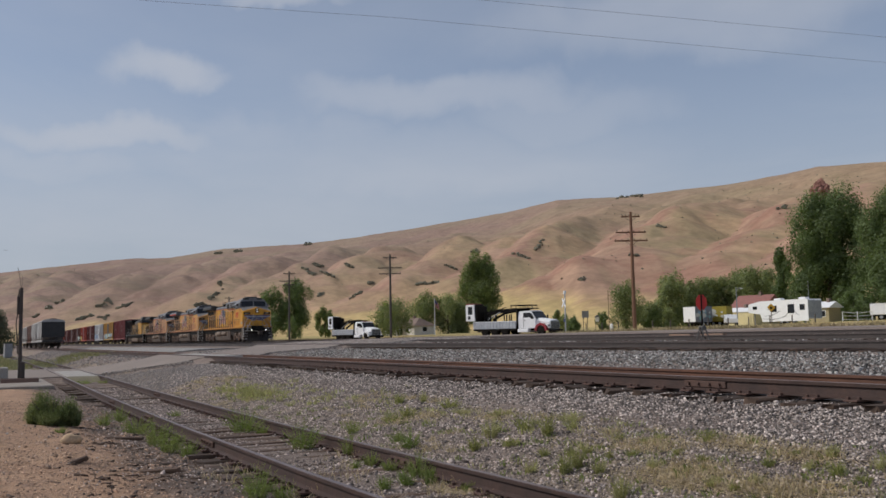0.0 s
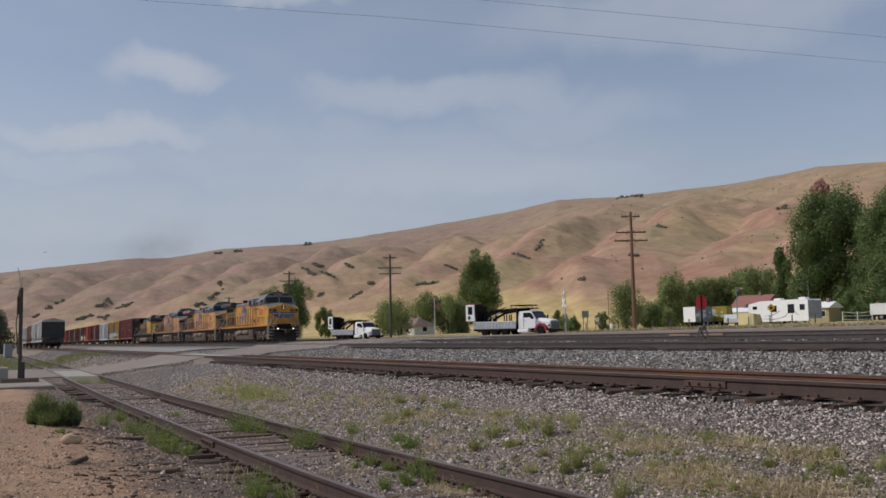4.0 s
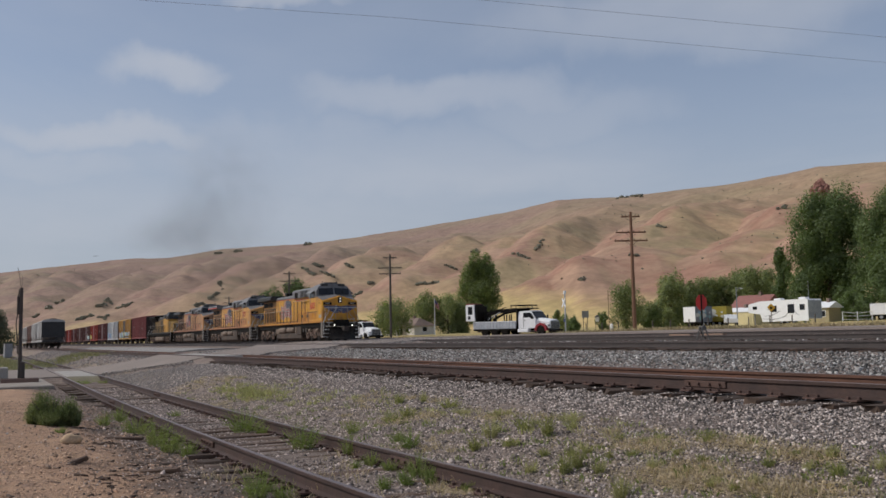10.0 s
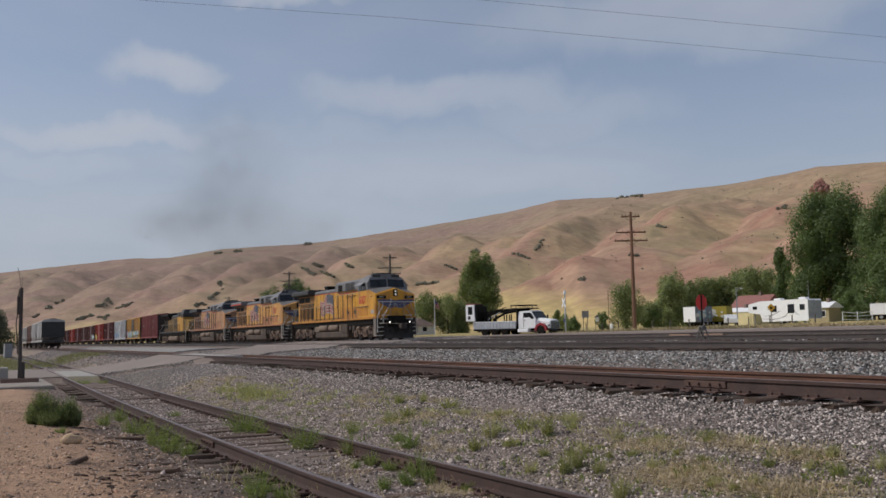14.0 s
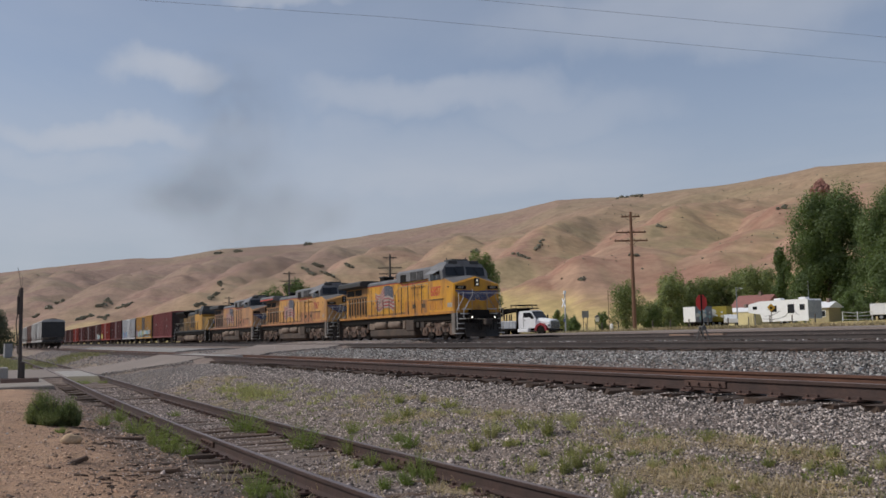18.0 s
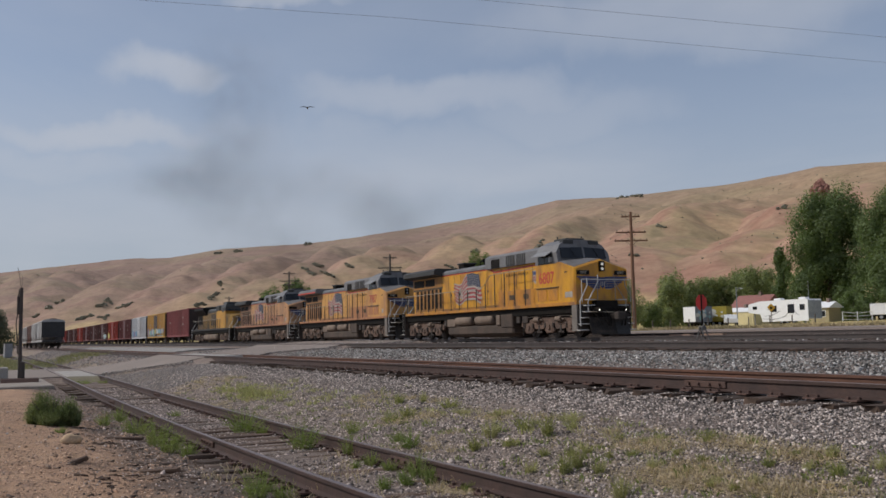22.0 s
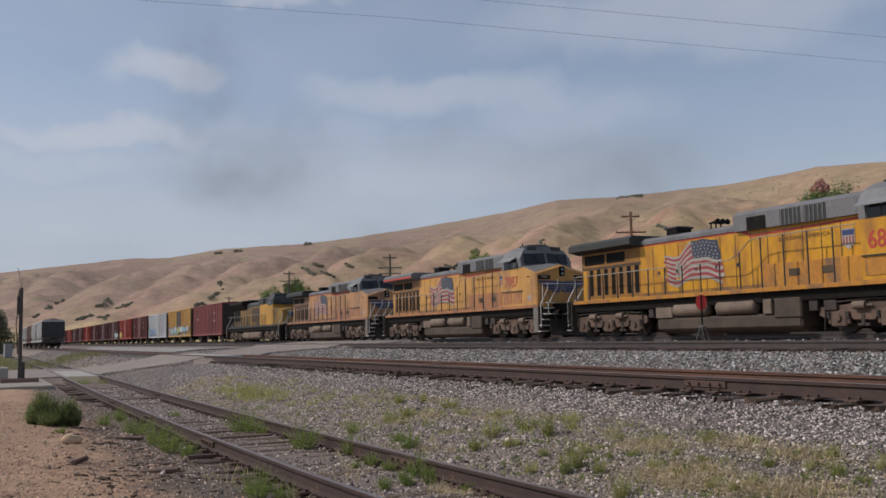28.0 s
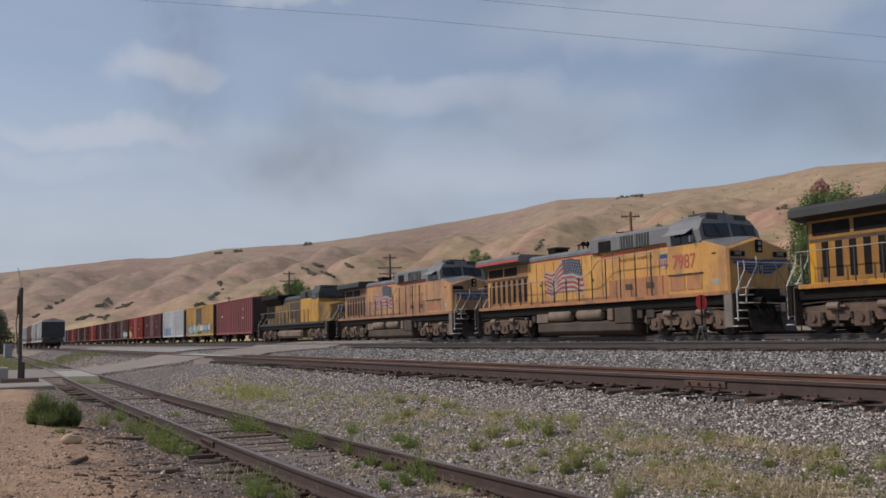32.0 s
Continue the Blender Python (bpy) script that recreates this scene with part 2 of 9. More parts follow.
GREY_STEEL = mat("grey_steel", (0.30, 0.31, 0.32), (0.24, 0.25, 0.26), rough=0.5, metal=0.3)

# ---- ground ----
Y_A, Y_B, Y_C, Y_D, Y_E = 3.80, 9.15, 19.65, 25.70, 31.5          # track centres
Z_A, Z_B, Z_C, Z_D, Z_E = 0.305, 1.117, 1.40, 1.545, 1.66        # tops of the rails
PROFILE_Y = [-4000, -60, -6, 1.0, 2.4, 2.9, 3.2, 4.6, 5.0, 6.3, 7.5, 8.0, 10.3, 11.2, 14.0, 17.4, 18.1, 21.2, 23.9, 27.2, 30, 33.2, 36.5, 40, 50, 58, 70, 4200]
PROFILE_Z = [0.0, 0.0, 0.05, 0.16, 0.085, 0.06, 0.10, 0.104, 0.14, 0.52, 0.80, 0.865, 0.88, 0.76, 0.98, 1.09, 1.14, 1.15, 1.32, 1.32, 1.45, 1.46, 1.66, 1.77, 1.84, 1.96, 2.31, 66.3]


# the crossing road: its height, near edge and far edge across the tracks
ROAD_Y = [-40, 0.5, 2.6, 5.0, 6.4, 7.4, 8.2, 10.2, 11.2, 14, 17.5, 18.5, 21, 24.5, 27, 31, 33, 40, 60]
ROAD_Z = [0.05, 0.2, 0.27, 0.27, 0.62, 0.86, 1.06, 1.06, 0.95, 1.06, 1.2, 1.36, 1.37, 1.52, 1.52, 1.63, 1.64, 1.70, 1.9]
NEAR_Y, NEAR_X = [0, 3.5, 5, 6, 7.2, 8.5, 10.2, 12.4, 15, 20, 27, 40], [-44, -44, -46, -43.5, -39.5, -38, -39, -47, -49.5, -51, -54, -57]
FAR_Y, FAR_X = [0, 5, 6, 7.3, 8.6, 9.7, 12.8, 14.8, 21, 30, 40], [-62, -57, -53, -49.5, -49, -50.5, -57, -62, -73, -78, -84]


def ground_z(x, y):
    x, y = np.asarray(x, float), np.asarray(y, float)
    z = np.interp(y, PROFILE_Y, PROFILE_Z)
    # gravel ramps up to the crossing road
    off = np.maximum(np.maximum(x - np.interp(y, NEAR_Y, NEAR_X), np.interp(y, FAR_Y, FAR_X) - x), 0)
    z = np.where((y > 1.0) & (y < 36), np.maximum(z, np.interp(y, ROAD_Y, ROAD_Z) - 0.03 - 0.09 * off), z)
    far = np.clip((y - 34) / 12, 0, 1)
    z = z - far * 0.012 * np.clip(-x - 66, 0, 32)
    # low bank of dug earth beside the siding
    d = np.hypot((x + 19) / 9.0, (y - 0.2) / 2.2)
    z = z + 0.22 * np.exp(-d * d * 1.4)
    near = np.clip(1 - np.hypot(x, y) / 70, 0, 1)
    z = z + near * 0.05 * (fbm(x * 0.9, y * 0.9, 3, 4) - 0.5) * np.where(y < 7.0, 1.6, 0.5) + near * 0.05 * (fbm(x * 4, y * 4, 8, 3) - 0.5) * (y < 2.3)
    return z


def ground_material():
    m = bpy.data.materials.new("ground_earth")
    m.use_nodes = True
    nt = m.node_tree
    N, L = nt.nodes.new, nt.links.new
    b = nt.nodes["Principled BSDF"]
    b.inputs["Roughness"].default_value = 0.95
    b.inputs["Specular IOR Level"].default_value = 0.15
    geo = N("ShaderNodeNewGeometry")
    sep = N("ShaderNodeSeparateXYZ"); L(geo.outputs["Position"], sep.inputs[0])

    def noise_(sc, det=5, rough=0.6):
        n = N("ShaderNodeTexNoise")
        n.inputs["Scale"].default_value, n.inputs["Detail"].default_value, n.inputs["Roughness"].default_value = sc, det, rough
        L(geo.outputs["Position"], n.inputs["Vector"]); return n.outputs["Fac"]

    def ranged(v, a, c, d=0.0, e=1.0, smooth=False):
        r = N("ShaderNodeMapRange")
        if smooth:
            r.interpolation_type = "SMOOTHSTEP"
        for k, val in zip(("From Min", "From Max", "To Min", "To Max"), (a, c, d, e)):
            r.inputs[k].default_value = val
        L(v, r.inputs["Value"]); return r.outputs[0]

    def math_(op, a, c):
        n = N("ShaderNodeMath"); n.operation = op
        for i, v in enumerate((a, c)):
            if isinstance(v, (int, float)):
                n.inputs[i].default_value = v
            else:
                L(v, n.inputs[i])
        return n.outputs[0]

    def mixed(f, a, c, mode="MIX"):
        x = N("ShaderNodeMix"); x.data_type, x.blend_type = "RGBA", mode
        for key, v in (("Factor", f), ("A", a), ("B", c)):
            if isinstance(v, (int, float)):
                x.inputs[key].default_value = v
            elif isinstance(v, tuple):
                x.inputs[key].default_value = (*v[:3], 1)
            else:
                L(v, x.inputs[key])
        return x.outputs["Result"]
    yw = math_("ADD", sep.outputs["Y"], math_("MULTIPLY", math_("SUBTRACT", noise_(0.5), 0.5), 2.4))
    gravel = mixed(ranged(noise_(1.3), 0.35, 0.7), (0.298, 0.236, 0.202), (0.21, 0.169, 0.147))
    gravel = mixed(ranged(noise_(28, 3), 0.62, 0.8), gravel, (0.33, 0.31, 0.29))
    earth = mixed(ranged(noise_(0.9), 0.35, 0.7), (0.53, 0.345, 0.225), (0.425, 0.27, 0.183))
    earth = mixed(ranged(noise_(3.2, 6, 0.7), 0.52, 0.68), earth, (0.31, 0.205, 0.15))
    earth = mixed(ranged(noise_(34, 4), 0.58, 0.74), earth, (0.42, 0.30, 0.21))
    earth = mixed(ranged(noise_(14, 5, 0.75), 0.56, 0.66, 0, 0.6), earth, (0.23, 0.15, 0.11))
    c = mixed(ranged(yw, 1.5, 2.1, 1, 0, True), gravel, earth)
    # rotten wood and cinders trodden in beside the old ties
    mulch = math_("MULTIPLY", ranged(yw, 1.2, 1.9, 0, 1, True), ranged(yw, 2.9, 3.6, 1, 0, True))
    c = mixed(math_("MULTIPLY", mulch, ranged(noise_(1.8, 6, 0.7), 0.36, 0.58, 0.2, 0.9)), c, (0.145, 0.106, 0.085))
    straw = mixed(ranged(noise_(3.0), 0.3, 0.7), (0.36, 0.285, 0.185), (0.25, 0.205, 0.145))
    band = math_("MULTIPLY", ranged(yw, 4.6, 5.2, 0, 1, True), ranged(yw, 6.0, 6.9, 1, 0, True))
    c = mixed(math_("MULTIPLY", math_("MULTIPLY", band, ranged(noise_(0.55), 0.42, 0.62)), 0.7), c, straw)
    field = mixed(ranged(noise_(0.06), 0.35, 0.65), (0.50, 0.37, 0.17), (0.40, 0.33, 0.145))
    field = mixed(ranged(noise_(0.6), 0.5, 0.75), field, (0.26, 0.27, 0.10))
    c = mixed(ranged(sep.outputs["Y"], 50.5, 53.0, 0, 1, True), c, field)
    back = mixed(ranged(noise_(0.2), 0.35, 0.7), (0.30, 0.24, 0.17), (0.24, 0.23, 0.12))
    c = mixed(ranged(sep.outputs["Y"], -6, -14, 0, 1, True), c, back)
    g = ranged(noise_(60, 2), 0.25, 0.75, 0.7, 1.3)
    cm = N("ShaderNodeCombineXYZ")
    for i in range(3):
        L(g, cm.inputs[i])
    L(mixed(1.0, c, cm.outputs[0], "MULTIPLY"), b.inputs["Base Color"])
    bp = N("ShaderNodeBump"); bp.inputs["Strength"].default_value = 1.0; bp.inputs["Distance"].default_value = 0.05
    L(noise_(22, 6, 0.7), bp.inputs["Height"]); L(bp.outputs[0], b.inputs["Normal"])
    return m


def axis_lines(stops):
    out = []
    for a, b, n in stops:
        out.extend(np.linspace(a, b, n, endpoint=False))
    out.append(stops[-1][1])
    return np.array(out)


def grid_faces(nx, ny):
    i = np.arange(nx - 1)[:, None] * ny + np.arange(ny - 1)[None, :]
    i = i.ravel()
    return np.stack([i, i + ny, i + ny + 1, i + 1], axis=1)


def build_ground():
    xs = axis_lines([(-4300, -600, 20), (-600, -150, 30), (-150, -45, 70), (-45, -2, 260), (-2, 12, 30), (12, 200, 24), (200, 3000, 10)])
    ys = axis_lines([(-3000, -200, 10), (-200, -6, 20), (-6, 0, 30), (0, 11, 110), (11, 40, 60), (40, 130, 40), (130, 600, 20), (600, 4000, 12)])
    X, Y = np.meshgrid(xs, ys, indexing="ij")
    v = np.stack([X, Y, ground_z(X, Y)], axis=-1).reshape(-1, 3)
    solo("ground", raw("ground", v, grid_faces(len(xs), len(ys)), ground_material(), True), None,
         "bare gravel and brown earth railway yard with dry grass", "ground", kind="structure")


# ---- hills ----
RIDGE_AZ = [-12, 0.9, 4.1, 7.5, 10.0, 13.1, 18.0, 21.5, 25.4, 30.7, 33.6, 37.3, 41.0, 43.9, 47.1, 49.0, 52.4, 60, 75]
RIDGE_EL = [0.062, 0.0712, 0.0786, 0.0861, 0.0875, 0.0972, 0.1026, 0.1101, 0.1202, 0.1341, 0.1453, 0.1457, 0.1501, 0.1528, 0.1598, 0.1646, 0.1639, 0.16, 0.12]


ARC_AZ = np.linspace(-12, 75, 400)
R_AZ, R_FAR = [-12, 0, 20, 35, 52, 75], [3600, 3300, 2400, 1750, 1350, 1300]
ARC_U = np.concatenate([[0], np.cumsum(np.radians(np.diff(ARC_AZ)) * np.interp(ARC_AZ[1:], R_AZ, R_FAR))]) * 0.8
# spurs: bearing and rise at the top, at a bend and at the foot; height and half width in metres
SPURS = [((17.9, 0.092), (15.6, 0.069), (11.7, 0.034), 34, 170), ((14.0, 0.090), (11.0, 0.059), (8.0, 0.029), 30, 180),
         ((10.0, 0.079), (7.7, 0.050), (4.5, 0.023), 34, 190), ((7.3, 0.080), (4.1, 0.055), (2.1, 0.025), 34, 200),
         ((4.1, 0.072), (2.3, 0.056), (0.7, 0.028), 34, 200), ((1.5, 0.067), (0.1, 0.050), (-1.3, 0.031), 34, 200),
         ((22.4, 0.106), (19.7, 0.083), (14.6, 0.040), 32, 150), ((26.2, 0.104), (21.8, 0.067), (18.2, 0.036), 36, 150),
         ((24.3, 0.108), (23.2, 0.096), (20.1, 0.072), 16, 90), ((30.1, 0.103), (26.7, 0.072), (23.2, 0.038), 34, 130),
         ((34.1, 0.119), (30.6, 0.087), (27.0, 0.046), 26, 120), ((37.2, 0.135), (33.6, 0.101), (30.0, 0.060), 32, 120),
         ((40.2, 0.130), (37.8, 0.104), (35.4, 0.067), 20, 100), ((44.5, 0.128), (41.3, 0.100), (36.2, 0.049), 40, 130),
         ((47.9, 0.133), (46.9, 0.099), (43.7, 0.056), 30, 110), ((42.6, 0.148), (40.9, 0.135), (39.2, 0.121), 14, 80),
         ((52.4, 0.144), (50.9, 0.106), (48.3, 0.058), 34, 130), ((33.7, 0.092), (31.6, 0.062), (30.5, 0.042), 12, 70),
         ((16.0, 0.088), (14.3, 0.076), (13.1, 0.064), 14, 100)]


def hill_base(az, s):
    r1 = np.interp(az, R_AZ, R_FAR)
    r0 = np.interp(az, [-12, 0, 12, 20, 35, 52, 75], [1300, 1000, 640, 470, 330, 290, 290])
    crest = np.interp(az, RIDGE_AZ, RIDGE_EL) * r1
    base = crest * np.where(s < 1, np.power(np.clip(s, 0, 1), 1.25), 1 - (np.clip(s, 1, 2) - 1) ** 1.2 * 0.9)
    return r0, r1, r0 + s * (r1 - r0), crest, base


def spur_point(az, el):
    s = np.linspace(0.03, 0.99, 200)
    _, _, r, _, b = hill_base(np.full(200, az), s)
    k = int(np.argmin(np.abs(b / r - el)))
    return -r[k] * math.cos(radians(az)), r[k] * math.sin(radians(az))


SPUR_LINES = [[spur_point(*p) for p in (a, b, c)] + [h, w * 0.62] for a, b, c, h, w in SPURS]


def hill_z(az, s):
    """Height of the range at a bearing (degrees) and a share s of the way from foot to crest."""
    r0, r1, r, crest, base = hill_base(az, s)
    u = np.interp(az, ARC_AZ, ARC_U)
    x, y = -r * np.cos(np.radians(az)), r * np.sin(np.radians(az))
    wx, wy = x + 46 * (fbm(x / 300, y / 300, 3, 3) - 0.5), y + 46 * (fbm(x / 300, y / 300, 4, 3) - 0.5)
    spur = np.zeros_like(base) - 0.35
    for a, b, c, h, w in SPUR_LINES:
        for (ax, ay), (bx, by), ea, eb in ((a, b, 0.35, 1.0), (b, c, 1.0, 0.8)):
            dx, dy = bx - ax, by - ay
            t = np.clip(((wx - ax) * dx + (wy - ay) * dy) / (dx * dx + dy * dy), 0, 1)
            d = np.hypot(wx - ax - t * dx, wy - ay - t * dy) / w
            k = h / 40 * (ea + (eb - ea) * t) * np.exp(-np.power(d * d + 0.04, 0.66) * 1.35)
            spur = np.maximum(spur, k - 0.35)
    q = u + 0.45 * (r - r0) + 110 * (fbm(u / 420, r / 420, 5, 3) - 0.5)
    n1 = np.clip(np.abs(2 * fbm(q / 190, r / 520, 21, 3) - 1) * 2.2, 0, 1.1)
    n2 = np.clip(np.abs(2 * fbm(wx / 95, wy / 95, 33, 4) - 1) * 2.2, 0, 1.1)
    n3 = np.abs(2 * fbm(wx / 34, wy / 34, 51, 3) - 1)
    env = np.power(np.clip(np.sin(np.pi * np.clip(s, 0, 1)), 0, 1), 0.7)
    z = base + env * (np.interp(az, [0, 15, 40], [80, 70, 50]) * spur + crest * (0.03 * (n1 - 0.6) + 0.03 * (n2 - 0.55) + 0.004 * (n3 - 0.3)))
    z = z + (fbm(u / 40, r / 40, 9, 4) - 0.5) * 4 * np.clip(s * 3, 0, 1) + 8 * np.clip(s * 12, 0, 1)
    lid = np.interp(az, RIDGE_AZ, RIDGE_EL) * r * (1 - 0.045 * np.clip(1 - s, 0, 1) ** 0.6)
    over = np.clip(z - lid + 6, 0, None)
    z = np.where(s < 1, z - over * over / (over + 14), z)
    z = z - np.where(s >= 0.999, 8, 0)
    return r, np.where(s < 0.02, -6.0, z)


def hill_material():
    """Red-brown soil and tan or olive grass tones mixed by slope facing, with haze painted in far off."""
    m = bpy.data.materials.new("dry_hillside"); m.use_nodes = True
    nt = m.node_tree
    N, L = nt.nodes.new, nt.links.new
    b = nt.nodes["Principled BSDF"]
    b.inputs["Roughness"].default_value, b.inputs["Specular IOR Level"].default_value = 0.95, 0.1
    geo = N("ShaderNodeNewGeometry")
    sep = N("ShaderNodeSeparateXYZ"); L(geo.outputs["Position"], sep.inputs[0])

    def noise_(sc, det=5, r=0.6):
        n = N("ShaderNodeTexNoise")
        n.inputs["Scale"].default_value, n.inputs["Detail"].default_value, n.inputs["Roughness"].default_value = sc, det, r
        L(geo.outputs["Position"], n.inputs["Vector"]); return n.outputs["Fac"]

    def ranged(v, a, c, d=0.0, e=1.0):
        r = N("ShaderNodeMapRange"); r.interpolation_type = "SMOOTHSTEP"
        for k, val in zip(("From Min", "From Max", "To Min", "To Max"), (a, c, d, e)):
            r.inputs[k].default_value = val
        L(v, r.inputs["Value"]); return r.outputs[0]

    def add(v, w, k):
        n = N("ShaderNodeMath"); n.operation = "MULTIPLY_ADD"; n.inputs[1].default_value = k
        L(w, n.inputs[0]); L(v, n.inputs[2]); return n.outputs[0]

    def mixed(f, a, c):
        x = N("ShaderNodeMix"); x.data_type = "RGBA"
        L(f, x.inputs["Factor"])
        for key, v in (("A", a), ("B", c)):
            if isinstance(v, tuple):
                x.inputs[key].default_value = (*v, 1)
            else:
                L(v, x.inputs[key])
        return x.outputs["Result"]
    # tone follows slope facing: redder and darker towards the sun, which counters the shading
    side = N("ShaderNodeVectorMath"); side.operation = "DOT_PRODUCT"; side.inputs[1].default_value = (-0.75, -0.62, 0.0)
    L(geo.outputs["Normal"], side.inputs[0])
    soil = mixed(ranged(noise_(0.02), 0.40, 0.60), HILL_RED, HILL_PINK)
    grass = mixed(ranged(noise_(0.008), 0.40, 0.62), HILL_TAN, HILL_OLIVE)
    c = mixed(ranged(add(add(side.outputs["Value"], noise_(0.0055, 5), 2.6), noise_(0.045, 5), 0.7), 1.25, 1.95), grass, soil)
    # worn stony scars and tufts
    c = mixed(ranged(noise_(0.05, 6, 0.7), 0.58, 0.72, 0.0, 0.55), c, HILL_STONE)
    c = mixed(ranged(add(sep.outputs["Z"], noise_(0.012), 46.0), 54, 40), c, HILL_STRAW)
    # thin olive grass towards the crest
    c = mixed(ranged(add(sep.outputs["Z"], noise_(0.006), 60.0), 130, 185, 0.0, 0.6), c, HILL_OLIVE)
    # distance haze painted into the colour: mauve-brown mixed in towards far -X
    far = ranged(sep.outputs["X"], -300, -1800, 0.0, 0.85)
    c = mixed(far, c, mixed(ranged(noise_(0.004), 0.4, 0.62), HILL_HAZE, HILL_HAZE_OLIVE))
    for sc, lo_, hi_ in ((0.03, 0.89, 1.11), (0.13, 0.88, 1.12)):
        vm = N("ShaderNodeVectorMath"); vm.operation = "SCALE"
        L(c, vm.inputs[0]); L(ranged(noise_(sc, 6, 0.7), 0.34, 0.66, lo_, hi_), vm.inputs["Scale"])
        c = vm.outputs[0]
    L(c, b.inputs["Base Color"])
    return m


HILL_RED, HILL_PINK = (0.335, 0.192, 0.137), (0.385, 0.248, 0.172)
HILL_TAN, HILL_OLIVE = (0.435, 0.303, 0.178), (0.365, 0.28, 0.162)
HILL_STONE, HILL_STRAW = (0.38, 0.275, 0.175), (0.53, 0.395, 0.185)
HILL_HAZE, HILL_HAZE_OLIVE = (0.285, 0.196, 0.166), (0.290, 0.222, 0.166)


def build_hills():
    az = np.arange(-12, 75.01, 0.16)
    s = np.concatenate([np.linspace(0, 1, 120), np.linspace(1.04, 1.6, 10)])
    A, S = np.meshgrid(az, s, indexing="ij")
    r, z = hill_z(A, S)
    v = np.stack([-r * np.cos(np.radians(A)), r * np.sin(np.radians(A)), z], axis=-1).reshape(-1, 3)
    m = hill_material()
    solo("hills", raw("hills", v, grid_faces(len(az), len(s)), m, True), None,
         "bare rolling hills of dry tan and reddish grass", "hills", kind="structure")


build_ground()
build_hills()

# ---- tracks ----
# half a rail section: across, up from the foot
RAIL_FOOT = [(0.07, 0.0), (0.07, 0.012), (0.013, 0.03), (0.010, 0.118), (0.034, 0.128), (0.036, 0.165)]


def rail_mesh(pts, material):
    """A steel rail along points at its foot."""
    sec = RAIL_FOOT + [(-a, b) for a, b in RAIL_FOOT[::-1]]
    rings = []
    for i, p in enumerate(pts):
        d = (Vector(pts[min(i + 1, len(pts) - 1)]) - Vector(pts[max(i - 1, 0)]))
        side = Vector((-d.y, d.x, 0)).normalized()
        rings.append([Vector(p) + side * a + Vector((0, 0, b)) for a, b in sec])
    bm = loft(bm_new(), rings)
    return mesh_of("rail", bm, material)


def head_strip(pts, w, h):
    bm = bm_new()
    rings = []
    for i, p in enumerate(pts):
        d = (Vector(pts[min(i + 1, len(pts) - 1)]) - Vector(pts[max(i - 1, 0)]))
        side = Vector((-d.y, d.x, 0)).normalized()
        rings.append([Vector(p) + side * a + Vector((0, 0, b)) for a, b in ((w, h - 0.008), (w * 0.7, h + 0.003), (-w * 0.7, h + 0.003), (-w, h - 0.008))])
    return loft(bm, rings)


def tie_mesh(k, w=0.21, l=2.5, h=0.17):
    """A weathered timber with worn, uneven ends."""
    rnd = random.Random(k)
    bm = box(bm_new(), -w / 2, w / 2, -l / 2, l / 2, -h, 0, 0.02)
    for v in bm.verts:
        e = 1.0 if abs(v.co.y) > l / 2 - 0.1 else 0.0
        v.co += Vector((rnd.uniform(-.016, .016), rnd.uniform(-.075, .075) * e, rnd.uniform(-.008, .008) - rnd.uniform(0, 0.022) * e))
    return mesh_of("tie", bm, TIE)


TIES = None
TIE_X = {}          # where each track has its ties


def build_track(name, label, x0, x1, y, z, steel, tie_from, tie_to, step=0.52, bend=None, joints=(), seed=1, steel_far=None):
    """Two rails on wooden ties; bend gives the sideways shift at x."""
    global TIES
    if TIES is None:
        TIES = [tie_mesh(k) for k in range(8)]
    rnd = random.Random(seed)
    bend = bend or (lambda x: 0.0)
    root = thing(name, pose(0, 0, 0), label, "railway track", kind="structure")
    n = 60
    for off in (-0.753, 0.753):
        pts = [(x0 + (x1 - x0) * i / n, y + off + bend(x0 + (x1 - x0) * i / n), z - 0.168) for i in range(n + 1)]
        r = part("rail", rail_mesh(pts, steel_far if steel_far and off > 0 else steel), None, root)
        part("running_surface", head_strip(pts, 0.036, 0.166), RAIL_TOP, r, "worn rail head")
    for jx, side in joints:
        off = -0.753 if side < 0 else 0.753
        jy = y + off + bend(jx)
        bm = bm_new()
        for s in (-1, 1):
            box(bm, jx - 0.38, jx + 0.38, jy + s * 0.022 - 0.012, jy + s * 0.022 + 0.012, z - 0.135, z - 0.05, 0.006)
            for k in (-0.28, -0.1, 0.1, 0.28):
                cyl(bm, (jx + k, jy + s * 0.03, z - 0.09), (jx + k, jy + s * 0.065, z - 0.09), 0.02, 8)
        part("joint_bar", bm, RUST, root, "bolted rusty joint bar")
    x = tie_from
    while x < tie_to:
        TIE_X.setdefault(name, []).append(x)
        a = rnd.gauss(0, 1.2)
        part("tie", TIES[rnd.randrange(8)], None, root, m=pose(x, y + bend(x) + rnd.uniform(-.04, .04), z - 0.178 + (rnd.uniform(-.012, .006) - (rnd.choice((0.0, 0.03, 0.05)) if x < -20 else 0.0) if y < 5 else rnd.uniform(-.022, .004)), rnd.gauss(0, .5), rnd.gauss(0, .8), a + (rnd.gauss(0, 2.2) if y < 5 else 0)))
        if y < 12 and x > -26:
            for off in (-0.753, 0.753):
                part("tie_plate", PLATE, None, root, m=pose(x, y + off + bend(x), z - 0.168, 0, 0, a))
        x += step + rnd.uniform(-.04, .04)
    return root


